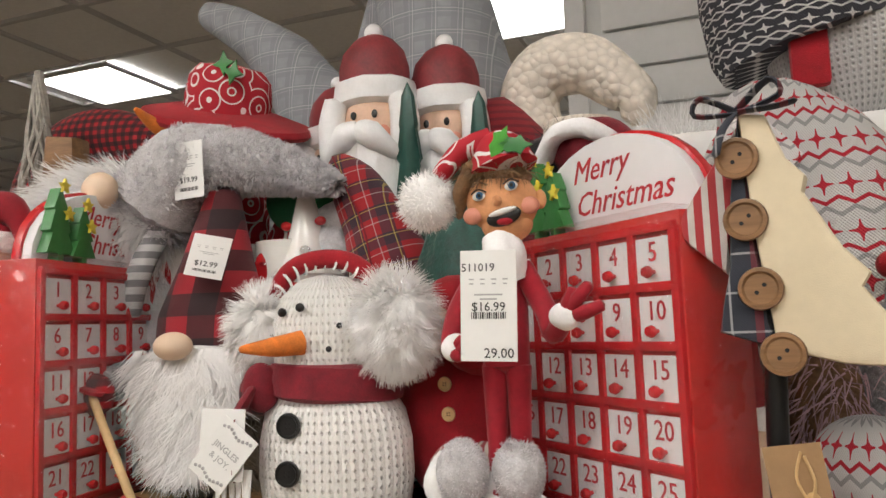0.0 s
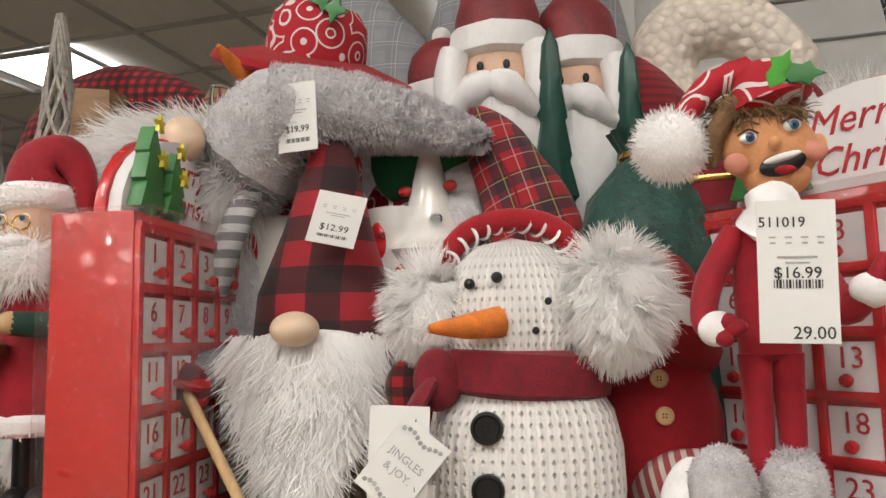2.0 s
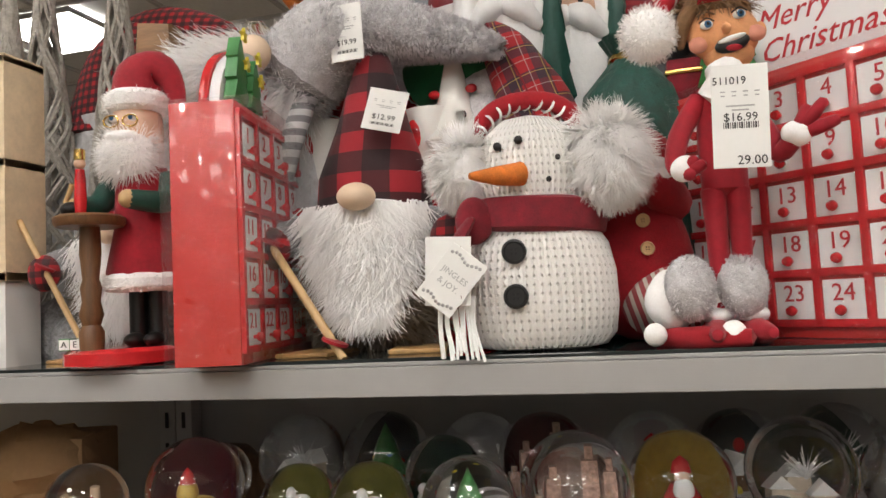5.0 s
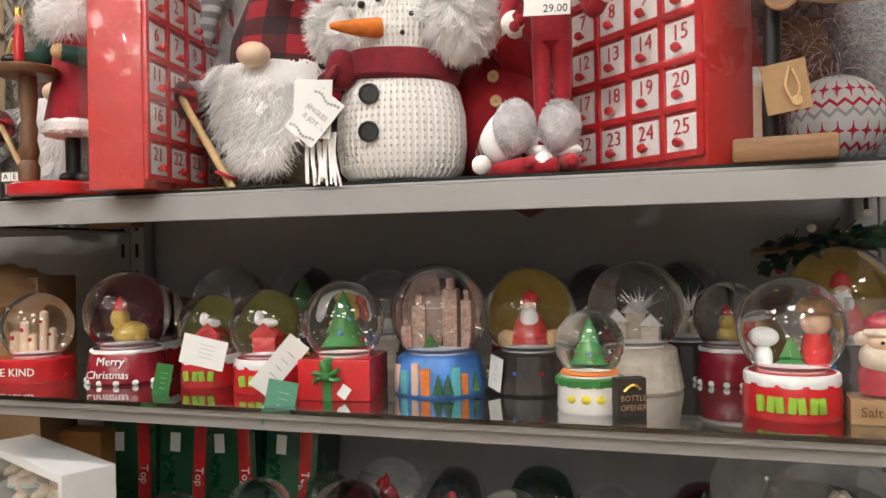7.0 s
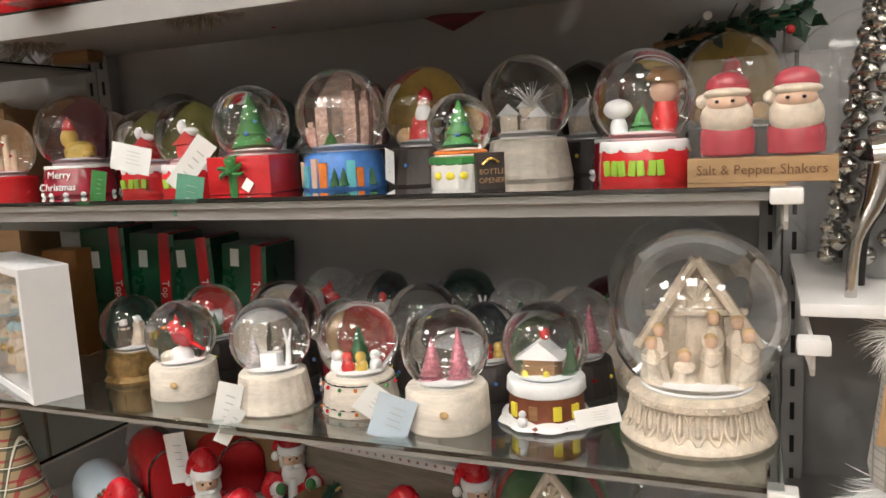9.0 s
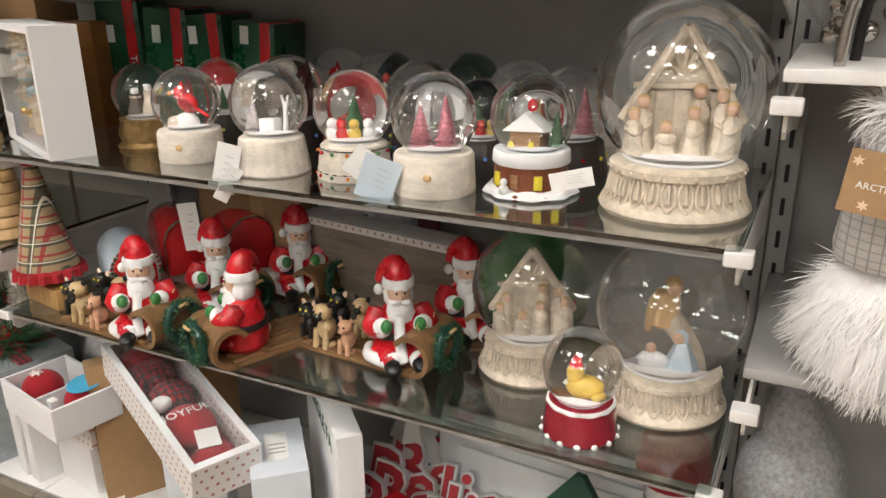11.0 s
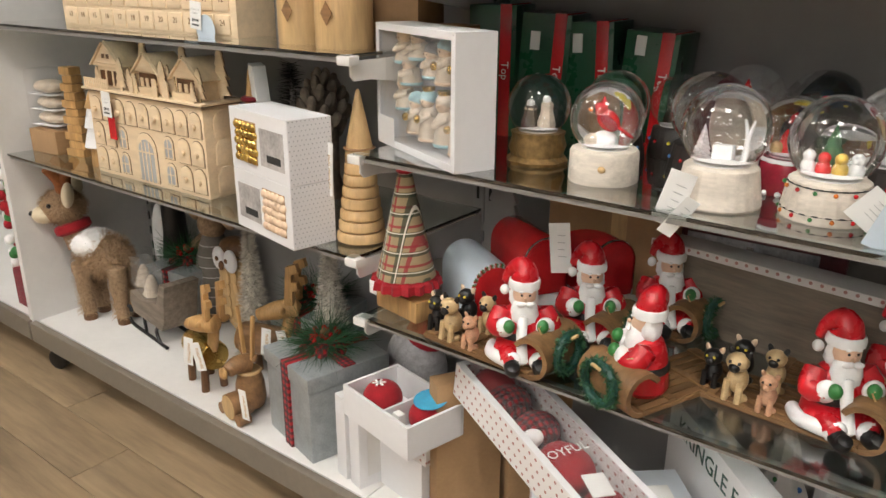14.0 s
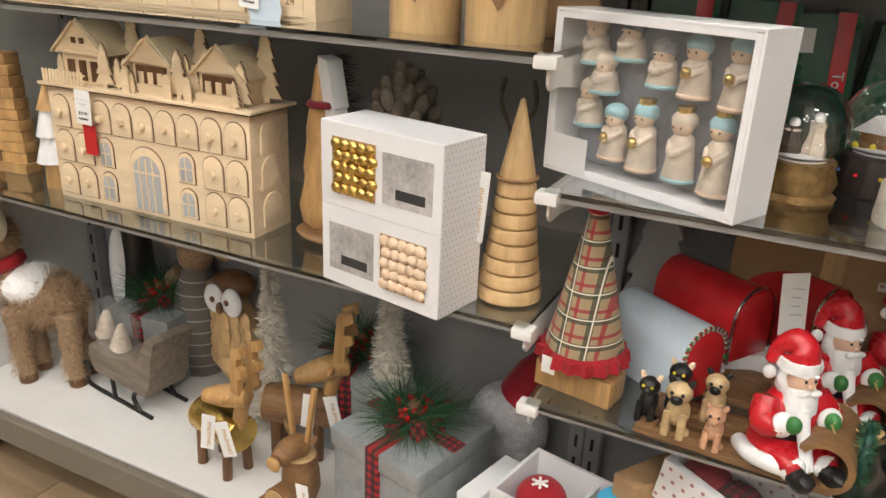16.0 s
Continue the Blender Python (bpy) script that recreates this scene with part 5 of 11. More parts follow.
def elf_doll():
    t = thing("elf_doll", (-0.2, 0.69, Z_TOP), 4, "felt elf doll in red suit with big white hang tag", "elf doll")
    head = part("head", ball(0.034, 0.02, 0.03, (0.006, -0.015, 0.3), 0.001, 28, turn=(0, 14, 0)), M_FACE, t, "orange felt face")
    part("chin", ball(0.024, 0.0175, 0.018, (0.01, -0.0155, 0.279), seg=18), M_FACE, head)
    for x, z in ((-0.019, 0.287), (0.034, 0.293)):
        part("cheek", ball(0.009, 0.005, 0.008, (x, -0.0275, z), seg=14), SHARED["cheek"], head, "rosy felt cheek")
    part("ear", ball(0.006, 0.006, 0.009, (0.041, -0.012, 0.3), seg=12), M_FACE, head)
    part("hair", ball(0.035, 0.0215, 0.013, (0.001, -0.0125, 0.327), 0.003, 20, turn=(0, 12, 0)), SHARED["hair"], head, "brown hair fringe")
    part("hair_lock", tube([(-0.02, -0.024, 0.33), (-0.031, -0.022, 0.31), (-0.034, -0.018, 0.288)], [0.009, 0.008, 0.003], 10, rough=0.003), SHARED["hair"], head)
    part("hair_strand", fur(on_ball(700, 0.035, 0.021, 0.014, (0.0, -0.013, 0.326), 9, lambda u: u.y < 0.2), 0.016, 1.4, 0.0007, 9, 0.4, 4), SHARED["hair"], head)
    for x, z in ((-0.011, 0.304), (0.019, 0.311)):
        part("eye_white", ball(0.0062, 0.003, 0.0044, (x, -0.0335, z), seg=14, turn=(0, -10, 0)), M_TAG, head)
        part("eye", ball(0.0034, 0.002, 0.0036, (x + 0.001, -0.0358, z), seg=12), SHARED["eyeblue"], head)
        part("pupil", ball(0.0016, 0.001, 0.0018, (x + 0.001, -0.0376, z), seg=8), M_BLACK, head)
        part("lash", tube([(x - 0.007, -0.034, z + 0.002), (x, -0.0365, z + 0.0056), (x + 0.007, -0.034, z + 0.003)], 0.0007, 6), M_BLACK, head)
        part("brow", tube([(x - 0.008, -0.0325, z + 0.009), (x, -0.0335, z + 0.0125), (x + 0.008, -0.0325, z + 0.01)], 0.0009, 6), SHARED["hair"], head)
    part("nose", ball(0.0045, 0.006, 0.005, (0.006, -0.0365, 0.298), seg=12), M_FACE, head)
    part("mouth", ball(0.0165, 0.004, 0.0085, (0.011, -0.0325, 0.284), seg=18, turn=(0, -14, 0)), M_BLACK, head, "open laughing mouth")
    part("teeth", ball(0.0135, 0.003, 0.003, (0.0105, -0.0357, 0.288), seg=14, turn=(0, -14, 0)), M_TAG, head)
    part("tongue", ball(0.0075, 0.003, 0.0033, (0.012, -0.0355, 0.279), seg=12), M_RED_FELT, head)
    part("hat", tube([(0.008, -0.012, 0.331), (0.003, -0.01, 0.347), (-0.006, -0.006, 0.36)], [0.033, 0.0275, 0.012], 22), M_SCROLL, t, "red scroll print cap")
    part("hat_tail", tube([(-0.004, -0.008, 0.36), (-0.03, -0.014, 0.352), (-0.052, -0.018, 0.328)], [0.013, 0.011, 0.009], 12), M_SCROLL, t)
    pm = part("pompom", ball(0.026, 0.024, 0.026, (-0.064, -0.02, 0.305), 0.003), M_WFUR, t, "white pompom")
    part("fluff", fur(on_ball(1600, 0.026, 0.024, 0.026, (-0.064, -0.02, 0.305), 2), 0.008, 0.2, 0.0007, 3, 0.6), M_WSTRAND, pm)
    for k, (lx, lz, tilt) in enumerate(((0.012, 0.35, -30), (0.026, 0.346, 35))):
        part("leaf", plate([(0, -0.016), (0.007, -0.007), (0.006, 0.0), (0.009, 0.005), (0.003, 0.009), (0, 0.016), (-0.003, 0.009), (-0.009, 0.005), (-0.006, 0.0), (-0.007, -0.007)], 0.003, (lx, -0.04, lz), 0.0004, ry=tilt + 60), M_GREEN if k else SHARED["leaf"], t, "green felt leaf")
    part("collar", tube([(0.004, -0.015, 0.268), (0.006, -0.018, 0.253), (0.002, -0.012, 0.238)], [0.017, 0.02, 0.024], 14, rough=0.003), M_WFUR, t, "white plush collar")
    part("torso", tube([(0, 0, 0.25), (0.0, 0, 0.2), (0.0, 0, 0.15)], [0.02, 0.023, 0.022], 16, flat=0.7), M_RED_VELVET, t, "red velvet suit")
    for sx, pts in ((-1, [(-0.018, 0, 0.24), (-0.04, -0.008, 0.205), (-0.047, -0.018, 0.175), (-0.04, -0.03, 0.168)]), (1, [(0.018, 0, 0.24), (0.04, -0.01, 0.2), (0.048, -0.02, 0.178), (0.06, -0.035, 0.192)])):
        a = part("arm", tube(pts, [0.011, 0.0105, 0.0095, 0.009], 12), M_RED_VELVET, t)
        e = pts[-1]
        part("cuff", ball(0.0135, 0.012, 0.013, e, 0.003), M_WFUR, a, "white fur cuff")
        for q in (((0.006, -0.004, 0.014), (0.014, -0.008, 0.016), (0.02, -0.008, 0.004)) if sx > 0 else ((0.006, -0.006, 0.004), (0.01, -0.008, 0.0), (0.004, -0.008, -0.006))):
            tubep = [(e[0] + q[0] * 0.4, e[1], e[2] + q[2] * 0.4), (e[0] + q[0], e[1] + q[1], e[2] + q[2]), (e[0] + q[0] * 1.7, e[1] + q[1], e[2] + q[2] * 1.5 + 0.003)]
            part("finger", tube(tubep, [0.007, 0.0065, 0.005], 10), M_RED_VELVET, a)
    for sx in (-1, 1):
        leg = part("leg", tube([(sx * 0.011, 0, 0.15), (sx * 0.011, -0.002, 0.08), (sx * 0.012, 0, 0.018)], [0.0125, 0.0095, 0.0075], 12), M_RED_VELVET, t)
        part("shoe", tube([(sx * 0.016, 0.004, 0.014), (sx * 0.02, -0.025, 0.011), (sx * 0.024, -0.05, 0.012)], [0.013, 0.012, 0.005], 10), M_RED_VELVET, leg)
        part("anklet", ball(0.016, 0.015, 0.009, (sx * 0.016, 0, 0.028), 0.002), M_WFUR, leg)
    price_tag(t, (0.006, -0.08, 0.25), 0.048, 0.092, "$16.99", 0, 2, 0, "511019", "29.00")


SHARED["leaf"] = mat("bright_green_felt", (0.08, 0.36, 0.05), 0.9, var=0.15)
SHARED["hair"] = mat("brown_doll_hair", (0.2, 0.11, 0.05), 0.7, var=0.5, scale=120, bs=300, bstr=0.8)
SHARED["eyeblue"] = mat("blue_eye_print", (0.03, 0.12, 0.25), 0.4, var=0.3)
elf_doll()


def seated_plush():
    t = thing("seated_plush", (-0.27, 0.79, Z_TOP), 0, "seated plush elf in red coat with striped trousers and grey boots", "plush elf")
    part("body", ball(0.062, 0.05, 0.085, (-0.02, 0, 0.085), 0.002), M_RED_FELT, t, "red felt coat")
    part("head", ball(0.045, 0.04, 0.045, (-0.015, 0.01, 0.2), 0.001), M_RED_FELT, t)
    for z in (0.13, 0.1):
        button(t, (-0.01 + 0.003 * (z < 0.11), -0.051, z), 0.0075, M_TANWOOD)
    for k, (bx, by) in enumerate(((0.03, -0.12), (0.078, -0.105))):
        leg = part("leg", tube([(-0.01 + 0.03 * k, -0.03, 0.035), (0.01 + 0.03 * k, -0.075, 0.05), (bx, by + 0.015, 0.055)], [0.03, 0.028, 0.024], 14), M_STRIPE, t, "red and white striped trouser leg")
        bt = part("boot", ball(0.024, 0.022, 0.032, (bx, by, 0.055), 0.003), M_GFUR, leg, "grey plush boot")
        part("nap", fur(on_ball(1800, 0.024, 0.022, 0.032, (bx, by, 0.055), 5 + k), 0.004, 0.2, 0.0009, 5, 0.4), M_GSTRAND, bt)
        part("cuff", ball(0.024, 0.022, 0.03, (bx - 0.018, by + 0.016, 0.045), 0.004), M_WFUR, leg, "white fur cuff")
    part("arm", tube([(0.02, 0.0, 0.15), (0.01, -0.03, 0.165), (-0.005, -0.05, 0.178)], [0.025, 0.024, 0.02], 12), M_RED_FELT, t)
    part("mitten", ball(0.018, 0.014, 0.024, (-0.012, -0.06, 0.185), 0.001), M_NOSE, t, "tan mitten")
    part("mitten_cuff", ball(0.026, 0.02, 0.02, (0.0, -0.045, 0.182), 0.003), M_WFUR, t)
    hat = part("stocking_hat", tube([(0.0, -0.1, 0.008), (0.04, -0.13, 0.008), (0.08, -0.14, 0.008)], [0.01, 0.012, 0.008], 10), M_RED_FELT, t, "red felt cloth on the shelf")
    for x in (-0.005, 0.065):
        part("pompom", ball(0.011, 0.011, 0.011, (x, -0.135, 0.013), 0.001), M_WFUR, hat, "small white pompom")


seated_plush()

# green velvet bag and small gift behind the elf
t = thing("velvet_bag", (-0.285, 0.87, Z_TOP), 0, "dark green crushed velvet gift bag", "gift bag")
part("bag", lathe([(0.05, 0), (0.075, 0.03), (0.08, 0.09), (0.078, 0.15), (0.076, 0.2), (0.07, 0.25), (0.055, 0.3), (0.035, 0.325), (0.02, 0.345), (0.035, 0.37)], 60, None, None, lambda a, i: 1 + 0.05 * math.sin(6 * a + i) + 0.03 * math.sin(13 * a - 1.7 * i)), M_GREEN_VELVET, t)
part("cord", lathe([(0.022, 0.335), (0.026, 0.342), (0.022, 0.35)], 20), M_BRASS, t, "gold cord")
t = thing("trinket_box", (-0.212, 0.86, Z_TOP + 0.28), 0, "small red fabric box with gold braid", "gift box")
part("box", box(0.06, 0.04, 0.05, (0, 0, 0), 0.006), M_WINE_FELT, t)
part("braid", box(0.064, 0.044, 0.006, (0, 0, 0.03), 0.002), M_BRASS, t, "gold braid")
part("stand", box(0.05, 0.035, 0.28, (0, 0.0, -0.28), 0.003), M_WINE_FELT, t, "red cloth covered base")

# dark tinsel wreath with white-trimmed cap
t = thing("tinsel_wreath", (-0.19, 0.96, Z_TOP + 0.25), 0, "dark green tinsel wreath with a gold ribbon", "wreath")
ring = [(Vector((0.07 * math.cos(a), 0, 0.1 + 0.06 * math.sin(a))), Vector((math.cos(a * 37), math.sin(a * 53), math.cos(a * 71))).normalized()) for a in (2 * math.pi * k / 2600 for k in range(2600))]
part("tinsel", fur(ring, 0.04, 0.0, 0.0009, 12, 0.8), M_TINSEL, t)
part("ring", tube([(0.06 * math.cos(2 * math.pi * k / 12), 0, 0.1 + 0.05 * math.sin(2 * math.pi * k / 12)) for k in range(13)], 0.03, 10), M_TINSEL, t)
part("ribbon", tube([(0.02, -0.05, 0.02), (0.03, -0.06, 0.08), (0.022, -0.05, 0.13)], [0.006, 0.013, 0.003], 8, flat=0.25), M_BRASS, t, "gold green ribbon")
part("post", box(0.02, 0.012, 0.25, (0, 0.03, -0.25), 0.002), M_BLACK, t, "dark stand")
t = thing("plush_gnome", (-0.165, 0.95, Z_TOP + 0.37), 0, "red plush gnome hat with white brim on the wreath", "gnome")
part("cap", ball(0.055, 0.045, 0.04, (0.015, 0, 0.03), 0.002), M_WINE_FELT, t)
part("brim", tube([(-0.045, -0.02, 0.02), (-0.02, -0.045, 0.045), (0.02, -0.045, 0.045), (0.05, -0.02, 0.025)], 0.012, 10, rough=0.003), M_WFUR, t, "white fur brim")

# big hats rising behind the row
def big_hat(x, y, pts, radii, material, label, r0=0.1, body=0.5):
    t = thing("plush_hat_gnome", (x, y, Z_TOP), 0, label, "gnome", "large gnomes")
    part("hat", tube(pts, radii, 26, rough=0.003, freq=18), material, t, "soft cloth hat")
    part("body", lathe([(r0 * 0.9, 0), (r0, 0.05), (r0 * 0.95, body * 0.6), (r0 * 0.8, body)], 24), M_GFUR, t, "plush body")


big_hat(-0.67, 1.14, [(0.06, 0, 0.3), (0.05, 0, 0.45), (0.02, 0, 0.57), (-0.04, 0, 0.66), (-0.12, 0, 0.73), (-0.2, 0, 0.78)], [0.085, 0.08, 0.07, 0.055, 0.04, 0.025], M_GREYPLAID, "large gnome with bent grey check hat")
big_hat(-0.55, 1.18, [(0.0, 0, 0.3), (0.0, 0, 0.5), (0.01, 0, 0.65), (0.05, 0, 0.8), (0.06, 0, 0.9)], [0.08, 0.075, 0.05, 0.04, 0.03], M_GREYPLAID, "large gnome with tall grey check hat")
big_hat(-0.4, 1.13, [(0.0, 0, 0.3), (0.0, 0, 0.5), (-0.01, 0, 0.62), (-0.03, 0, 0.75), (-0.04, 0, 0.88)], [0.12, 0.115, 0.1, 0.09, 0.075], M_GREYPLAID, "large gnome with wide grey check hat", 0.12)
t = thing("fleece_gnome", (-0.19, 1.08, Z_TOP), 0, "gnome with curled cream bobble fleece hat", "gnome")
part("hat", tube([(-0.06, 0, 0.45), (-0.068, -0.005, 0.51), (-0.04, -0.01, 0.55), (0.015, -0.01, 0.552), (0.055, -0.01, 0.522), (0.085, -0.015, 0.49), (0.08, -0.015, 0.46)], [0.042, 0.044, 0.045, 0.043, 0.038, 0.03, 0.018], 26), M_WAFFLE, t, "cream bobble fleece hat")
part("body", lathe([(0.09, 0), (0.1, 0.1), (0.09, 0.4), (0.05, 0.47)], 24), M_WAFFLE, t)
t = thing("red_knit_hat", (-0.3, 1.06, Z_TOP), 0, "dark red ribbed knit hat behind the santas", "gnome hat")
part("hat", tube([(0.0, 0, 0.02), (0.0, 0, 0.3), (0.005, 0, 0.42), (-0.02, 0, 0.5)], [0.1, 0.095, 0.08, 0.04], 26), cloth("red_rib_knit", (0.26, 0.012, 0.02), [(1, 0.012, 0.4, 0, (0.14, 0.008, 0.015), 0.8)]), t)
t = thing("grey_fluff_gnome", (-0.05, 1.05, Z_TOP + 0.38), 0, "grey haired plush leaning on the side shelf", "plush")
part("body", ball(0.07, 0.06, 0.05, (0, 0, 0.0), 0.006), M_GFUR, t)
part("hair", fur(on_ball(2600, 0.07, 0.06, 0.05, (0, 0, 0), 4), 0.05, 0.2, 0.0008, 5, 0.5), M_WSTRAND, t, "wispy white hair")
part("base", box(0.06, 0.05, 0.38, (0, 0.02, -0.38), 0.004), M_GFUR, t)


# fabric tree with wooden buttons
def fabric_tree():
    t = thing("fabric_tree", (0.036, 0.655, Z_TOP + 0.0), -8, "cream and plaid patchwork fabric tree with wooden buttons on stand", "fabric tree")
    part("base", box(0.095, 0.05, 0.024, (0.0, 0, 0), 0.004), M_BROWNWOOD, t, "wooden block base")
    part("stem", tube([(-0.012, 0, 0.02), (-0.012, 0, 0.08), (-0.008, 0, 0.17)], 0.0085, 12), M_BLACK, t, "black wooden stem")
    cream = [(-0.02, 0.345), (0.0, 0.34), (0.012, 0.305), (0.025, 0.29), (0.022, 0.278), (0.045, 0.235), (0.062, 0.215), (0.056, 0.205), (0.08, 0.17), (0.095, 0.152), (0.09, 0.146), (0.04, 0.15), (-0.004, 0.162), (-0.014, 0.25)]
    part("cream_half", plate(cream, 0.03, (0.0, -0.0, 0), 0.009), M_CREAMCLOTH, t, "stuffed cream canvas half")
    dark = [(-0.02, 0.345), (-0.015, 0.25), (-0.006, 0.162), (-0.045, 0.175), (-0.04, 0.2), (-0.034, 0.225), (-0.03, 0.28)]
    part("plaid_half", plate(dark, 0.028, (0, 0.0, 0), 0.009), M_NAVYPLAID, t, "stuffed navy plaid half")
    herring = [(-0.022, 0.34), (-0.03, 0.28), (-0.038, 0.22), (-0.07, 0.25), (-0.075, 0.265)]
    part("herringbone_panel", plate(herring, 0.024, (0, 0.012, 0), 0.006), M_RIBRED, t, "red and cream herringbone wing")
    for x, z in ((-0.022, 0.308), (-0.019, 0.26), (-0.012, 0.207), (0.0, 0.158)):
        button(t, (x, -0.03, z), 0.0165, M_BROWNWOOD, holes=2)
    bow = bmesh.new()
    for p in ([(-0.02, -0.03, 0.345), (-0.045, -0.035, 0.358), (-0.05, -0.035, 0.345), (-0.02, -0.03, 0.343)], [(-0.02, -0.03, 0.345), (0.005, -0.035, 0.365), (0.012, -0.035, 0.352), (-0.02, -0.03, 0.343)], [(-0.02, -0.03, 0.345), (-0.03, -0.038, 0.33), (-0.036, -0.038, 0.312)], [(-0.02, -0.03, 0.345), (0.005, -0.036, 0.343), (0.022, -0.036, 0.345)]):
        tube(p, 0.006, 8, bow, flat=0.35)
    part("bow", bow, M_NAVYPLAID, t, "dark plaid ribbon bow")
    tg = part("kraft_tag", box(0.04, 0.0015, 0.048, (0.006, -0.032, 0.045), 0.0004, ry=-8), M_KRAFT, t, "brown kraft hang tag with twine", False)
    tw = bmesh.new()
    tube([(0.006, -0.034, 0.088), (0.002, -0.035, 0.07), (0.008, -0.035, 0.055)], 0.0012, 6, tw)
    tube([(0.008, -0.034, 0.085), (0.014, -0.035, 0.068), (0.012, -0.035, 0.056)], 0.0012, 6, tw)
    lathe([(0.002, 0), (0.005, 0), (0.005, 0.001), (0.002, 0.001)], 14, pose(0.012, -0.034, 0.055, 90, 0, 0), tw)
    part("twine", tw, M_TANWOOD, tg, "twine and eyelet")


fabric_tree()
t = thing("knit_ball", (0.098, 0.745, Z_TOP), 0, "grey and red nordic knit ball ornament", "ornament")
part("ball", ball(0.05, at=(0, 0, 0.05), seg=32), M_FAIR_GR, t)
t = thing("nordic_gnome", (0.075, 0.84, Z_TOP), 0, "gnome with red and grey nordic knit hat and magenta fur", "gnome")
hat = part("hat", tube([(0.02, 0, 0.2), (0.03, 0, 0.26), (0.02, 0.0, 0.33), (-0.03, 0.0, 0.385), (-0.07, 0, 0.38)], [0.085, 0.075, 0.06, 0.045, 0.02], 28), M_FAIR_GR, t, "nordic knit hat")
part("body", ball(0.075, 0.06, 0.1, (0.02, 0.0, 0.11), 0.004), SHARED["hair"], t)
part("beard_fur", fur([(p, n) for p, n in on_ball(2600, 0.085, 0.07, 0.1, (0.02, 0.0, 0.12), 4)], 0.05, 1.0, 0.0009, 4, 0.4), mat("wine_and_grey_fur", (0.35, 0.22, 0.24), 0.8, var=0.5, scale=50), t, "wine and white streaked fur")
part("hat_white", tube([(-0.01, -0.02, 0.33), (-0.05, -0.02, 0.36), (-0.085, -0.02, 0.335)], [0.035, 0.03, 0.014], 16), M_FAIR_RW, t)
t = thing("grey_gnome", (0.155, 0.8, Z_TOP), 0, "grey plush gnome with red nose", "gnome")
part("body", ball(0.06, 0.055, 0.11, (0, 0, 0.15), 0.003), M_GREYKNIT, t)
part("nose", ball(0.012, 0.012, 0.012, (-0.03, -0.07, 0.225), seg=14), M_RED_FELT, t, "red felt nose")
part("base", lathe([(0.04, 0), (0.05, 0.02), (0.05, 0.06)], 18), M_GREYKNIT, t)
t = thing("mini_gnome", (0.0, 0.73, Z_TOP), 0, "small gnome with white cuff and wooden nose", "gnome")
part("body", lathe([(0.024, 0), (0.028, 0.03), (0.026, 0.085), (0.018, 0.1)], 20), M_NOSE, t)
part("cuff", ball(0.03, 0.026, 0.02, (0, 0, 0.1), 0.003), M_WFUR, t, "white fur cuff")
part("hat", tube([(0, 0, 0.11), (0, 0, 0.14), (0.01, 0, 0.17)], [0.026, 0.02, 0.006], 14), M_RED_FELT, t)
t = thing("glass_cloche", (0.17, 0.72, Z_TOP), 0, "clear glass bottle at the shelf end", "glass jar")
cl = part("jar", lathe([(0.025, 0), (0.03, 0.003), (0.028, 0.08), (0.02, 0.12), (0.012, 0.16), (0.014, 0.2), (0.0, 0.201)], 24), M_CLEARGLASS, t)
cl.visible_shadow = False

# big plush bear on the side shelf
t = thing("sweater_bear", (0.156, 1.03, 1.815), 0, "large grey knit bear in black and white nordic sweater", "plush bear")
part("body", ball(0.1, 0.085, 0.1, (0.02, 0, 0.085), 0.0, 36), M_GREYRIB, t, "grey knit trousers")
part("sweater", lathe([(0.098, 0.09), (0.104, 0.11), (0.1, 0.17), (0.085, 0.25), (0.05, 0.33), (0, 0.35)], 36, pose(-0.01, 0, 0, 0, -12, 0)), M_FAIR_BW, t, "black and white nordic sweater")
part("arm", tube([(0.06, -0.03, 0.2), (0.14, -0.06, 0.17), (0.2, -0.06, 0.14)], [0.05, 0.045, 0.035], 16), M_GREYRIB, t)
part("scarf_end", box(0.035, 0.02, 0.06, (-0.045, -0.07, 0.035), 0.006), M_RED_FELT, t, "red knit scarf end")
part("head", ball(0.08, 0.08, 0.08, (-0.06, 0, 0.42), 0.0, 24), M_GREYRIB, t)
t.scale = (1.2, 1.0, 1.2)


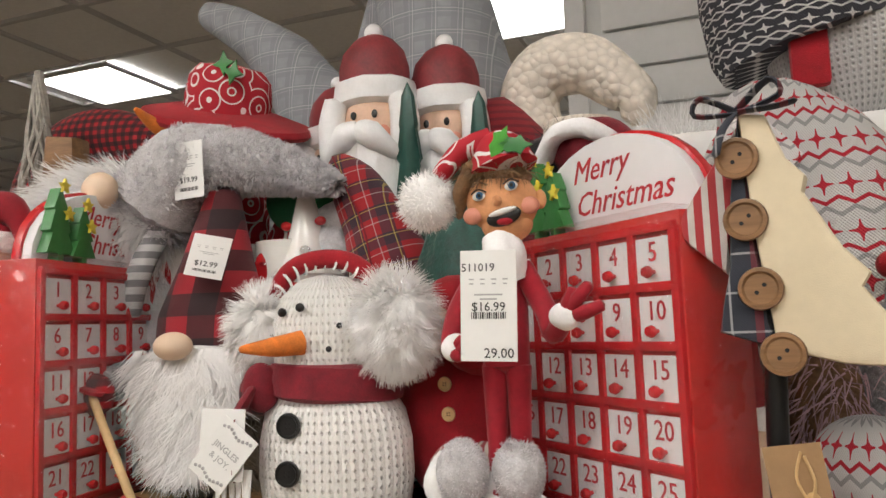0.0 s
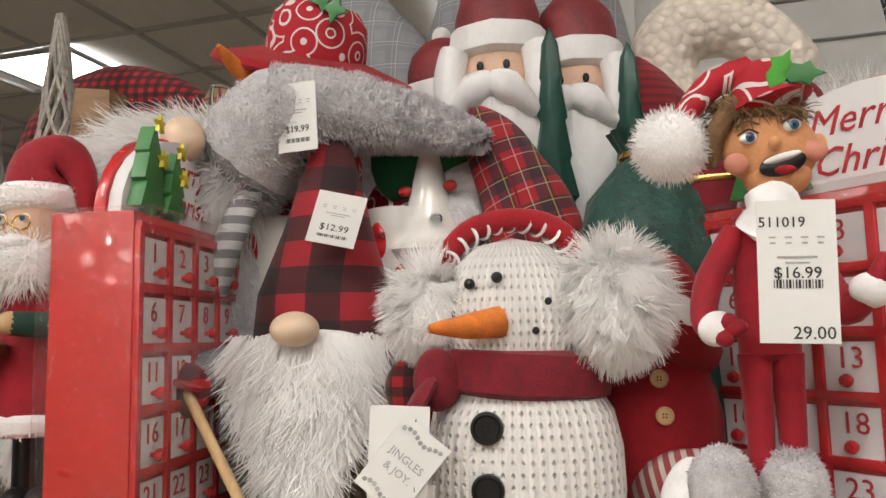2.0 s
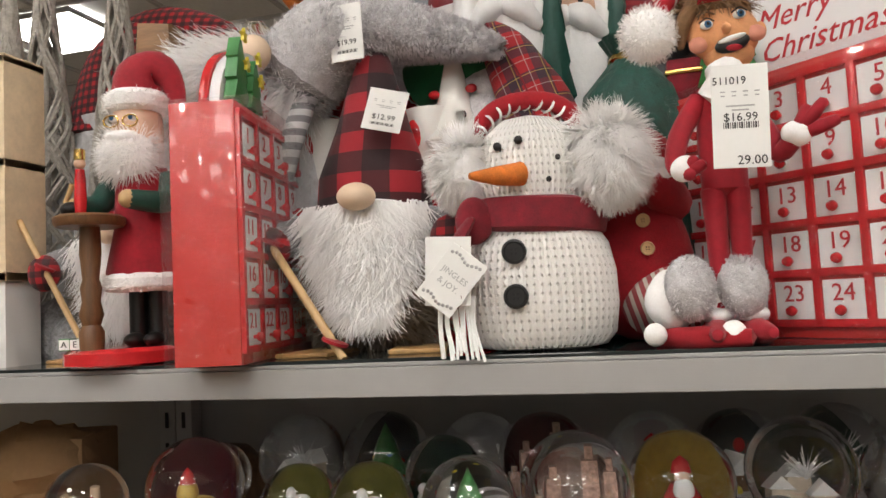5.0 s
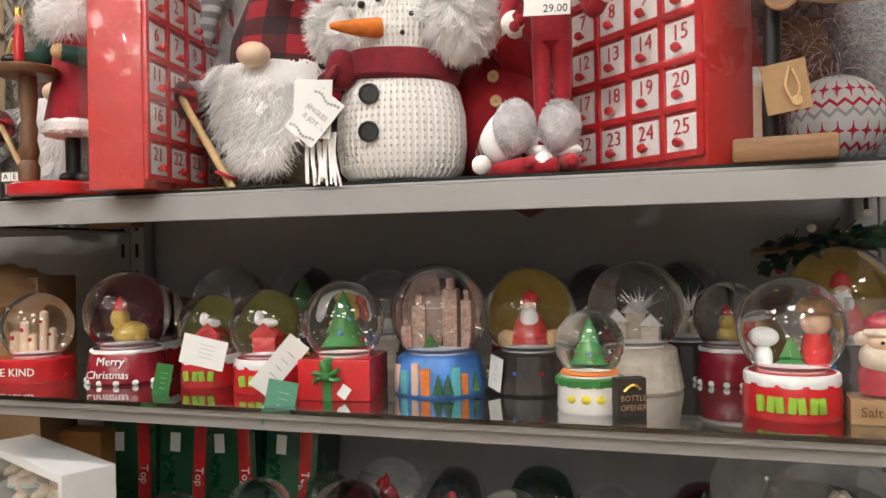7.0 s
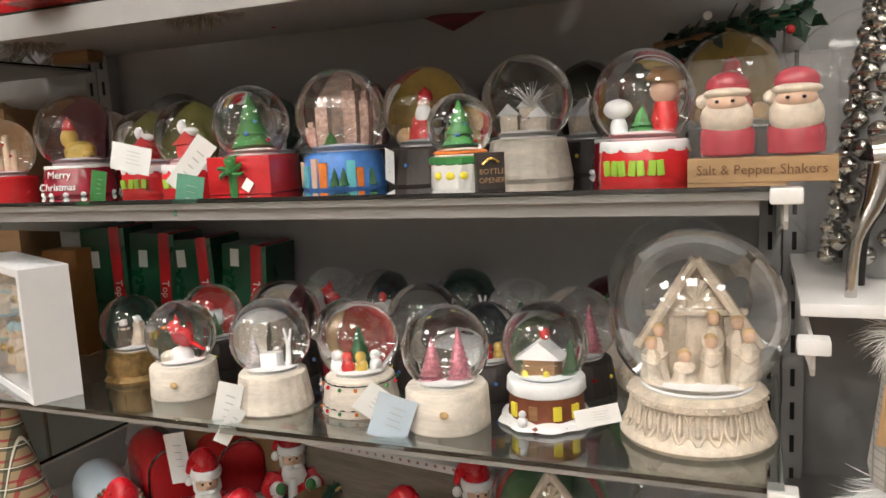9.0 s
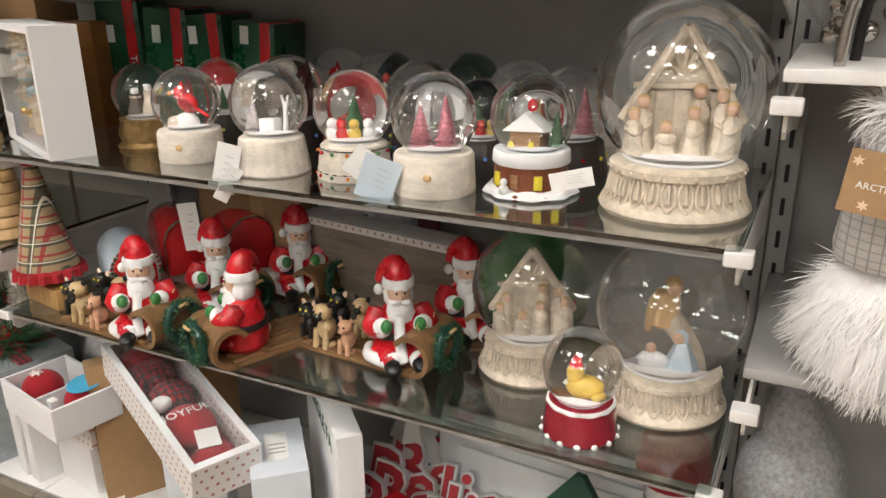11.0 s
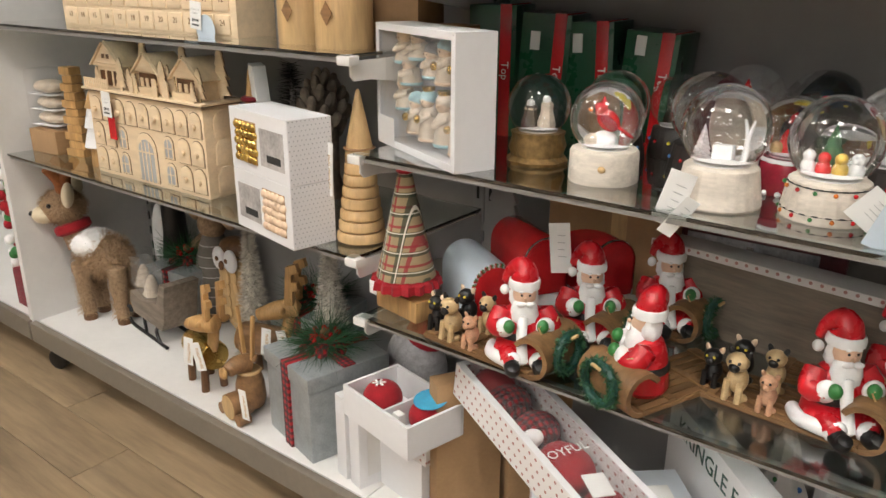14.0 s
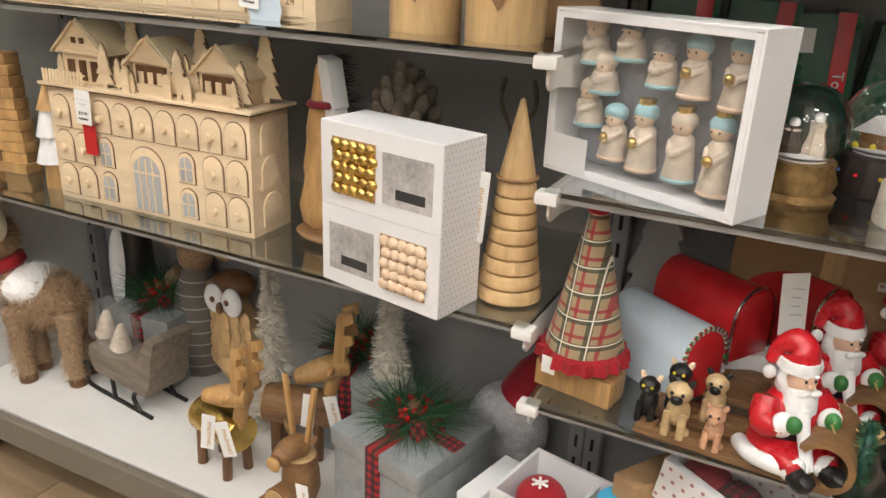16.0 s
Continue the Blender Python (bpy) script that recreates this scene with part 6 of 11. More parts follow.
def nutcracker():
    t = thing("nutcracker", (-0.885, 0.69, Z_TOP), 12, "santa nutcracker toymaker with round table on red base", "nutcracker")
    part("base", lathe([(0.06, 0), (0.066, 0.003), (0.066, 0.016), (0.06, 0.02), (0, 0.02)], 36, pose(0, -0.01, 0)), M_RED_GLOSS, t, "round red painted base")
    for x in (0.012, 0.036):
        leg = part("leg", lathe([(0.011, 0.02), (0.011, 0.1)], 14, pose(x, 0.005, 0)), M_BLACK, t, "black boot")
        part("boot_toe", ball(0.012, 0.018, 0.009, (x, -0.006, 0.028), seg=12), M_BLACK, leg)
    part("coat", lathe([(0.044, 0.09), (0.044, 0.11), (0.034, 0.16), (0.032, 0.22), (0.028, 0.235)], 24, pose(0.022, 0.003, 0)), M_RED_VELVET, t, "red velvet coat")
    part("hem", lathe([(0.04, 0.085), (0.048, 0.09), (0.049, 0.1), (0.044, 0.106)], 24, pose(0.022, 0.003, 0), None, lambda a, i: 1 + 0.03 * math.sin(9 * a)), M_WFUR, t, "white fur hem")
    part("head", lathe([(0.02, 0.235), (0.029, 0.25), (0.03, 0.28), (0.027, 0.31), (0.02, 0.318)], 22, pose(0.02, -0.004, 0)), M_SKIN, t, "painted wooden face")
    bd = part("beard", ball(0.034, 0.024, 0.03, (0.016, -0.02, 0.247), 0.004), M_WFUR, t, "white fur beard")
    part("beard_fur", fur(on_ball(2000, 0.034, 0.026, 0.032, (0.016, -0.02, 0.247), 6), 0.016, 0.8, 0.0007, 6, 0.5), M_WSTRAND, bd)
    part("moustache", ball(0.02, 0.012, 0.007, (0.014, -0.034, 0.268), 0.002), M_WFUR, t)
    for x in (0.003, 0.026):
        part("eye", ball(0.0055, 0.003, 0.005, (x, -0.0315, 0.29), seg=12), M_TAG, t)
        part("pupil", ball(0.003, 0.002, 0.003, (x - 0.001, -0.034, 0.29), seg=8), SHARED["eyeblue"], t)
        part("spectacle_ring", tube([(x + 0.009 * math.cos(2 * math.pi * k / 10), -0.037, 0.285 + 0.007 * math.sin(2 * math.pi * k / 10)) for k in range(11)], 0.001, 6), M_BRASS, t, "gold wire spectacles")
    part("hat", tube([(0.02, 0, 0.32), (0.024, 0, 0.345), (0.045, 0.002, 0.356), (0.062, 0.004, 0.335), (0.068, 0.004, 0.3)], [0.032, 0.03, 0.022, 0.014, 0.008], 20), M_RED_VELVET, t, "red velvet santa hat")
    part("hat_brim", lathe([(0.03, 0.3), (0.037, 0.306), (0.038, 0.318), (0.032, 0.326)], 22, pose(0.02, -0.002, 0)), M_WFUR, t, "white fur brim")
    part("brim_fur", fur([(Vector((0.02 + 0.036 * math.cos(k * 2.4), -0.002 + 0.036 * math.sin(k * 2.4), 0.304 + 0.018 * k / 1500)), Vector((math.cos(k * 2.4), math.sin(k * 2.4), 0.2))) for k in range(1500)], 0.008, 0.2, 0.0007, 4, 0.7), M_WSTRAND, t)
    part("hem_fur", fur([(Vector((0.022 + 0.047 * math.cos(k * 2.4), 0.003 + 0.047 * math.sin(k * 2.4), 0.088 + 0.014 * k / 1500)), Vector((math.cos(k * 2.4), math.sin(k * 2.4), 0.0))) for k in range(1500)], 0.007, 0.3, 0.0007, 4, 0.7), M_WSTRAND, t)
    part("hat_pompom", ball(0.012, 0.011, 0.012, (0.07, 0.004, 0.288), 0.002), M_WFUR, t)
    for sx, e in ((-1, (-0.036, -0.045, 0.185)), (1, (0.03, -0.055, 0.19))):
        a = part("arm", tube([(0.02 + sx * 0.034, 0, 0.22), (0.02 + sx * 0.042, -0.02, 0.19), e], [0.014, 0.014, 0.011], 12), M_DKGREEN, t, "dark green sleeve")
        part("knuckle", ball(0.011, at=e, seg=14), M_TANWOOD, a, "round wooden ball")
    tb = part("table_leg", lathe([(0.013, 0.02), (0.014, 0.04), (0.01, 0.048), (0.0135, 0.06), (0.01, 0.075), (0.012, 0.09), (0.009, 0.1), (0.012, 0.13), (0.011, 0.16)], 18, pose(-0.018, -0.05, 0)), M_DARKWOOD, t, "turned wooden table leg")
    part("table_top", lathe([(0.036, 0.16), (0.039, 0.164), (0.039, 0.17), (0.035, 0.173), (0, 0.173)], 30, pose(-0.018, -0.05, 0)), M_DARKWOOD, t, "round wooden table top")
    d = part("toy_soldier", lathe([(0.006, 0.173), (0.007, 0.19), (0.006, 0.215), (0.005, 0.225)], 12, pose(-0.022, -0.062, 0)), M_RED_GLOSS, t, "tiny wooden toy soldier")
    part("toy_head", ball(0.0065, at=(-0.022, -0.062, 0.232), seg=12), M_SKIN, d)
    part("toy_hat", lathe([(0.006, 0.236), (0.006, 0.248), (0, 0.25)], 10, pose(-0.022, -0.062, 0)), M_BRASS, d)
    part("boot_toy", ball(0.012, 0.018, 0.01, (-0.035, -0.055, 0.18), seg=10), M_BLACK, t)
    part("mallet", tube([(-0.046, -0.05, 0.19), (-0.035, -0.055, 0.21)], 0.003, 8), M_TANWOOD, t)
    for k, (x, c) in enumerate(((-0.05, "A"), (-0.036, "E"))):
        bl = part("letter_block", box(0.014, 0.012, 0.014, (x, -0.045 - 0.002 * k, 0.02), 0.001), M_GREEN if k == 0 else M_DKGREEN, t, "small letter block")
        part("letter_face", box(0.0115, 0.001, 0.0115, (x, -0.0515 - 0.002 * k, 0.0213), 0), M_TAG, bl)
        writing("letter", c, 0.01, M_INK, bl, (x, -0.0523 - 0.002 * k, 0.027))


nutcracker()


# whitewashed twig trees and goods on the left top shelf
def twig_tree(x, y, z, h, r, seed):
    t = thing("twig_tree", (x, y, z), 0, "whitewashed rattan twig cone tree", "twig tree", "twig trees")
    rr = random.Random(seed)
    bm = bmesh.new()
    for k in range(26):
        a0 = rr.uniform(0, 6.28)
        pts = []
        for i in range(11):
            q = i / 10
            a = a0 + q * 9 * (1 if k % 2 else -1)
            pts.append((r * (1 - q * 0.93) * math.cos(a), r * (1 - q * 0.93) * math.sin(a), h * q * rr.uniform(0.97, 1.0)))
        tube(pts, 0.0034, 5, bm)
    tube([(0, 0, 0), (0, 0, h)], 0.006, 8, bm)
    part("twig_weave", bm, M_TWIG, t)
    part("twig_end", fur([(Vector((r * (1 - k / 140) * math.cos(k * 2.4), r * (1 - k / 140) * math.sin(k * 2.4), h * k / 140)), Vector((math.cos(k * 2.4), math.sin(k * 2.4), 0.4))) for k in range(140)], 0.022, 0.0, 0.0009, seed, 0.8), M_TWIG, t)


ZL = Z_TOP - 0.03
twig_tree(-1.13, 1.0, ZL, 0.7, 0.085, 3)
twig_tree(-1.3, 1.02, ZL, 0.74, 0.09, 5)
twig_tree(-1.22, 0.86, ZL, 0.62, 0.07, 6)
t = thing("check_hat_gnome", (-1.2, 1.15, ZL), 0, "gnome with red and black check hat on the shelf", "gnome")
part("hat", tube([(-0.02, 0, 0.42), (0.0, 0, 0.54), (0.06, 0, 0.6), (0.16, 0, 0.59), (0.23, 0, 0.55)], [0.12, 0.1, 0.07, 0.05, 0.035], 26), M_BUFFSMALL, t)
part("body", lathe([(0.1, 0), (0.12, 0.1), (0.12, 0.45)], 24), M_GFUR, t)
part("tip", tube([(0.24, -0.02, 0.54), (0.27, -0.02, 0.6)], [0.025, 0.02], 12), M_TANPLAID, t, "tan plaid tip")
# wooden frame with branch behind
t = thing("wood_frame_house", (-1.085, 0.74, ZL), 0, "pale wooden lit frame box", "decor frame")
for sx, sz, x, z in ((0.012, 0.3, -0.1, 0.14), (0.012, 0.3, 0.0, 0.14), (0.112, 0.012, -0.05, 0.14), (0.112, 0.012, -0.05, 0.29), (0.112, 0.012, -0.05, 0.43)):
    part("slat", box(sx, 0.07, sz, (x, 0, z), 0.001), M_PALEWOOD, t)
part("back", box(0.1, 0.006, 0.29, (-0.05, 0.035, 0.145), 0.001), M_PALEWOOD, t)
part("stand", box(0.1, 0.06, 0.14, (-0.05, 0, 0), 0.002), M_WHITE, t, "white carton under the frame")
t = thing("bark_board", (-1.02, 0.98, ZL), 0, "rough brown bark wood board", "wood decor")
part("board", plate([(-0.05, 0), (0.04, 0), (0.05, 0.2), (0.035, 0.4), (0.03, 0.55), (-0.03, 0.56), (-0.045, 0.4), (-0.04, 0.2)], 0.04, (0, 0, 0), 0.008), M_BROWNWOOD, t)
t = thing("shoe_plush", (-1.1, 0.83, ZL), 0, "grey plush boots on the shelf", "plush")
part("boot", ball(0.05, 0.05, 0.06, (0, 0, 0.06), 0.003), M_GREYKNIT, t)
part("boot", ball(0.045, 0.045, 0.06, (0.07, 0, 0.16), 0.003), M_GREYKNIT, t)
part("boot", ball(0.045, 0.045, 0.05, (0.05, -0.02, 0.05), 0.003), M_GREYKNIT, t)


# ---- snow globes ----
def inner(kind, t, R, z0, seed, back=None):
    """The scene inside a globe, standing on its floor at height z0."""
    s = R / 0.055
    rr = random.Random(seed)
    part("snow_bed", lathe([(R * 0.74, z0), (R * 0.5, z0 + 0.006 * s), (0, z0 + 0.01 * s)], 24), M_SNOW, t)
    if back is not None:
        bm = bmesh.new()
        cols = []
        for i in range(13):
            a = radians(8 + 164 * i / 12)
            lo, hi = z0 + 0.002, z0 + R * (0.35 + 1.0 * math.sin(a) ** 0.8)
            cols.append([bm.verts.new((R * 0.72 * math.cos(a), R * (0.05 + 0.5 * math.sin(a)), lo + (hi - lo) * k / 3)) for k in range(4)])
        for ca, cb in zip(cols, cols[1:]):
            for k in range(3):
                bm.faces.new((ca[k], cb[k], cb[k + 1], ca[k + 1]))
        bmesh.ops.solidify(bm, geom=bm.faces[:], thickness=0.0012)
        part("backdrop", bm, back, t, "printed backdrop inside the globe")

    def bits(material, pieces, name):
        bm = bmesh.new()
        for f, args in pieces:
            f(*args, into=bm)
        return part(name, bm, material, t)

    if kind == "tree":
        part("mini_tree", tier_tree(0.026 * s, 0.072 * s, 4, 14, (0, 0, z0 + 0.004)), M_GREEN, t)
        for k in range(9):
            a, q = k * 2.4, k / 9
            part("bauble", ball(0.0034 * s, at=(0.0215 * s * (1 - q) * math.cos(a), 0.0215 * s * (1 - q) * math.sin(a), z0 + 0.018 * s + 0.044 * s * q), seg=8), (M_RED_GLOSS, M_YELLOW, M_BLUE)[k % 3], t)
    elif kind == "skyline":
        for x, h, w in ((-0.018, 0.045, 0.012), (0.012, 0.06, 0.014), (0.028, 0.05, 0.011), (-0.03, 0.026, 0.01)):
            b = part("tower", box(w * s, w * s, h * s, (x * s, 0, z0 + 0.003), 0.0006), SHARED["tower"], t)
            part("tower_top", box(w * 0.5 * s, w * 0.5 * s, h * 0.2 * s, (x * s, 0, z0 + 0.003 + h * s), 0.0004), SHARED["tower"], b)
        part("mini_tree", tier_tree(0.01 * s, 0.018 * s, 3, 10, (-0.005 * s, -0.02 * s, z0 + 0.004)), M_GREEN, t)
    elif kind == "santa":
        b = part("santa_figure", lathe([(0.018, 0), (0.02, 0.01), (0.015, 0.03), (0.009, 0.04)], 16, pose(0, 0, z0) @ Matrix.Diagonal((s, s, s, 1))), M_RED_GLOSS, t, "tiny painted santa")
        part("beard", ball(0.009 * s, 0.007 * s, 0.012 * s, (0, -0.009 * s, z0 + 0.035 * s), 0.001), M_SNOW, b)
        part("face", ball(0.007 * s, 0.006 * s, 0.006 * s, (0, -0.006 * s, z0 + 0.046 * s), seg=12), M_SKIN, b)
        part("cap", lathe([(0.009, 0.049), (0.007, 0.058), (0, 0.064)], 12, pose(0, 0, z0) @ Matrix.Diagonal((s, s, s, 1))), M_RED_GLOSS, b)
        for x in (-0.022, 0.022):
            part("sack", ball(0.01 * s, 0.009 * s, 0.012 * s, (x * s, 0, z0 + 0.012 * s), 0.001, 12), M_TANWOOD, t)
    elif kind == "village":
        for x, y, h in ((-0.018, 0, 0.022), (0.014, -0.006, 0.018), (0.0, 0.014, 0.03)):
            b = part("cottage", box(0.018 * s, 0.016 * s, h * s, (x * s, y * s, z0 + 0.004), 0.001), M_IVORY, t)
            part("roof", plate([(-0.012 * s, 0), (0.012 * s, 0), (0, 0.012 * s)], 0.018 * s, (x * s, (y + 0.009) * s, z0 + 0.004 + h * s), 0.0005), M_SNOW, b)
        part("spray", fur([(Vector((0.004 * s, 0, z0 + 0.035 * s)), Vector((math.cos(k), math.sin(k), 1.2)).normalized()) for k in range(40)], 0.026 * s, 0, 0.0012, seed, 0.3), M_SNOW, t)
    elif kind == "dog":
        bits(SHARED["gold_dog"], [(ball, (0.02 * s, 0.014 * s, 0.013 * s, (0.004 * s, 0, z0 + 0.018 * s))), (ball, (0.01 * s, 0.009 * s, 0.012 * s, (-0.006 * s, -0.004 * s, z0 + 0.034 * s))), (ball, (0.008 * s, 0.01 * s, 0.006 * s, (0.02 * s, -0.004 * s, z0 + 0.01 * s)))], "puppy_figure")
        part("cap", lathe([(0.008, 0.043), (0.005, 0.052), (0, 0.058)], 10, pose(-0.006 * s, -0.004 * s, z0) @ Matrix.Diagonal((s, s, s, 1))), M_RED_GLOSS, t)
        part("sled", box(0.056 * s, 0.022 * s, 0.005 * s, (0, 0, z0 + 0.004), 0.001), M_DARKWOOD, t)
    elif kind == "house":
        b = part("red_house", box(0.03 * s, 0.022 * s, 0.024 * s, (0, 0, z0 + 0.003), 0.002), M_RED_GLOSS, t)
        part("roof", plate([(-0.02 * s, 0), (0.02 * s, 0), (0, 0.018 * s)], 0.026 * s, (0, 0.013 * s, z0 + 0.003 + 0.024 * s), 0.001), M_RED_GLOSS, b)
        bits(M_SNOW, [(ball, (0.012 * s, 0.008 * s, 0.006 * s, (0.004 * s, -0.004 * s, z0 + 0.044 * s))), (ball, (0.006 * s, 0.006 * s, 0.009 * s, (-0.008 * s, -0.004 * s, z0 + 0.05 * s)))], "white_figure")
    elif kind == "pair":
        part("mini_tree", tier_tree(0.014 * s, 0.03 * s, 4, 12, (0.0, -0.006 * s, z0 + 0.004)), M_GREEN, t)
        bits(M_SNOW, [(ball, (0.008 * s, 0.008 * s, 0.012 * s, (-0.022 * s, 0, z0 + 0.014 * s))), (ball, (0.013 * s, 0.01 * s, 0.009 * s, (-0.022 * s, -0.002 * s, z0 + 0.032 * s)))], "white_figure")
        b = part("red_figure", lathe([(0.01, 0.002), (0.013, 0.02), (0.01, 0.036)], 14, pose(0.02 * s, 0, z0) @ Matrix.Diagonal((s, s, s, 1))), M_RED_GLOSS, t)
        part("head", ball(0.013 * s, 0.012 * s, 0.012 * s, (0.02 * s, -0.003 * s, z0 + 0.046 * s), seg=14), M_SKIN, b)
        part("hat_brim", lathe([(0.018, 0.055), (0.018, 0.058), (0.01, 0.067), (0, 0.068)], 14, pose(0.02 * s, 0, z0) @ Matrix.Diagonal((s, s, s, 1))), M_BROWNWOOD, b)
    elif kind == "posts":
        for x, h in ((-0.03, 0.034), (-0.018, 0.045), (0.012, 0.06), (-0.006, 0.03), (0.028, 0.038)):
            p = part("post_figure", tube([(x * s, 0, z0), (x * s, 0, z0 + h * s)], [0.006 * s, 0.0055 * s], 10), M_NOSE, t, "cream post with a red heart")
            part("heart", ball(0.0026 * s, 0.002, 0.0026 * s, (x * s, -0.006 * s, z0 + h * 0.8 * s), seg=8), M_RED_GLOSS, p)
    elif kind == "bird":
        b = bmesh.new()
        ball(0.016 * s, 0.011 * s, 0.012 * s, (0.002 * s, 0, z0 + 0.037 * s), turn=(0, 38, 0), into=b)
        ball(0.0085 * s, 0.008 * s, 0.0085 * s, (-0.008 * s, -0.002 * s, z0 + 0.05 * s), into=b)
        tube([(0.01 * s, 0, z0 + 0.032 * s), (0.022 * s, 0.001, z0 + 0.025 * s), (0.034 * s, 0.002, z0 + 0.017 * s)], [0.007 * s, 0.005 * s, 0.0045 * s], 8, b, flat=0.4)
        lathe([(0.005, 0.055), (0.003, 0.061), (0.0, 0.067)], 8, pose(-0.005 * s, 0, z0) @ Matrix.Diagonal((s, s, s, 1)), b)
        c = part("cardinal_figure", b, M_RED_GLOSS, t, "small red resin cardinal")
        part("wing", ball(0.014 * s, 0.003 * s, 0.007 * s, (0.006 * s, -0.0105 * s, z0 + 0.036 * s), turn=(0, 35, 0), seg=12), SHARED["wine_gloss"], c)
        part("mask", ball(0.0045 * s, 0.005 * s, 0.0045 * s, (-0.0135 * s, -0.004 * s, z0 + 0.049 * s), seg=8), M_BLACK, c)
        part("beak", ball(0.005 * s, 0.0025 * s, 0.0025 * s, (-0.018 * s, -0.005 * s, z0 + 0.049 * s), seg=8), M_ORANGE, c)
        part("rock", ball(0.018 * s, 0.016 * s, 0.013 * s, (0, 0, z0 + 0.012 * s), 0.005), M_SNOW, t)
        part("rock", ball(0.011 * s, 0.011 * s, 0.009 * s, (-0.014 * s, -0.006 * s, z0 + 0.012 * s), 0.003), M_IVORY, t)
    elif kind == "glitter_trees":
        for x, h, m in ((-0.014, 0.05, M_PINKGL), (0.014, 0.062, M_PINKGL)):
            part("glitter_tree", tier_tree(0.015 * s, h * s, 9, 14, (x * s, 0, z0 + 0.002)), m, t, "pink glitter tree")
    elif kind == "deer":
        part("mini_tree", tier_tree(0.012 * s, 0.04 * s, 7, 12, (-0.02 * s, 0, z0 + 0.003)), M_SILGL, t)
        part("cottage", box(0.02 * s, 0.016 * s, 0.02 * s, (0, 0, z0 + 0.003), 0.001), M_SNOW, t)
        part("antler_tree", tube([(0.02 * s, 0, z0), (0.022 * s, 0, z0 + 0.03 * s), (0.018 * s, 0, z0 + 0.05 * s)], [0.004 * s, 0.0025 * s, 0.0015 * s], 8), M_SNOW, t)
        part("antler_tree", tube([(0.022 * s, 0, z0 + 0.028 * s), (0.028 * s, 0, z0 + 0.05 * s)], [0.0025 * s, 0.0015 * s], 8), M_SNOW, t)
    elif kind == "friends":
        part("mini_tree", tier_tree(0.016 * s, 0.052 * s, 5, 14, (-0.002 * s, 0.008 * s, z0 + 0.003)), M_PINE, t)
        for x, y, m in ((-0.022, -0.006, M_SNOW), (-0.008, -0.014, M_RED_GLOSS), (0.008, -0.014, SHARED["gold_dog"]), (0.022, -0.004, M_SNOW)):
            bm = ball(0.008 * s, 0.007 * s, 0.01 * s, (x * s, y * s, z0 + 0.012 * s))
            ball(0.0065 * s, at=(x * s, (y - 0.001) * s, z0 + 0.024 * s), seg=12, into=bm)
            part("animal_figure", bm, m, t)
    elif kind == "cabin":
        b = part("cabin", box(0.034 * s, 0.024 * s, 0.02 * s, (-0.004 * s, 0, z0 + 0.004), 0.001), M_BROWNWOOD, t)
        part("roof", plate([(-0.025 * s, 0), (0.025 * s, 0), (0, 0.02 * s)], 0.03 * s, (-0.004 * s, 0.015 * s, z0 + 0.004 + 0.02 * s), 0.001), M_SNOW, b)
        part("mini_tree", tier_tree(0.011 * s, 0.045 * s, 5, 12, (0.026 * s, 0.004 * s, z0 + 0.002)), M_PINE, t)
        for x in (-0.018, 0.006):
            part("lamp_figure", ball(0.004 * s, 0.004 * s, 0.006 * s, (x * s, -0.02 * s, z0 + 0.008 * s), seg=8), M_YELLOW, t)
        part("santa_figure", ball(0.006 * s, 0.005 * s, 0.007 * s, (0, 0, z0 + 0.05 * s), seg=10), M_RED_GLOSS, t)
    elif kind in ("nativity", "nativity2"):
        a = part("stable_wall", plate([(-0.03 * s, 0), (0.03 * s, 0), (0.03 * s, 0.04 * s), (0, 0.092 * s), (-0.03 * s, 0.04 * s)], 0.004 * s, (0, 0.012 * s, z0), 0.0005), M_IVORY, t, "ivory stable gable")
        for sx in (-1, 1):
            part("stable_roof", tube([(sx * 0.04 * s, -0.002, z0 + 0.03 * s), (0, -0.002, z0 + 0.095 * s)], 0.004 * s, 8), M_IVORY, a)
        for k in range(5):
            part("stable_board", box(0.0105 * s, 0.002 * s, (0.05 + 0.014 * (2 - abs(k - 2))) * s, ((k - 2) * 0.0118 * s, 0.007 * s, z0), 0.0006), M_IVORY, a)
        part("stable_beam", box(0.066 * s, 0.005 * s, 0.004 * s, (0, 0.004 * s, z0 + 0.052 * s), 0.0008), M_IVORY, a)
        for k in range(5):
            q = radians(30 + 30 * k)
            part("gable_ray", tube([(0, 0.005 * s, z0 + 0.06 * s), (0.012 * s * math.cos(q), 0.005 * s, z0 + (0.06 + 0.018 * math.sin(q)) * s)], [0.001 * s, 0.003 * s], 6), M_IVORY, a)
        for x, y, h in ((-0.026, -0.006, 0.05), (0.026, -0.004, 0.056), (0.011, 0.001, 0.058), (-0.01, -0.014, 0.03), (0.008, -0.012, 0.042), (0.033, -0.01, 0.046), (-0.033, -0.012, 0.04)):
            f = part("robed_figure", lathe([(0.0085, 0), (0.009, 0.008), (0.0065, h * 0.45), (0.007, h * 0.68), (0.003, h * 0.78)], 14, pose(x * s, y * s, z0) @ Matrix.Diagonal((s, s, s, 1)), None, lambda q, i: 1 + 0.12 * math.sin(6 * q + i)), M_IVORY, t, "tiny ivory robed figure")
            part("arms", tube([((x - 0.006) * s, y * s, z0 + h * 0.6 * s), (x * s, (y - 0.007) * s, z0 + h * 0.5 * s), ((x + 0.006) * s, y * s, z0 + h * 0.6 * s)], 0.0022 * s, 6), M_IVORY, f)
            part("head", ball(0.0045 * s, at=(x * s, (y - 0.001) * s, z0 + h * 0.86 * s), seg=10), M_SKIN, f)
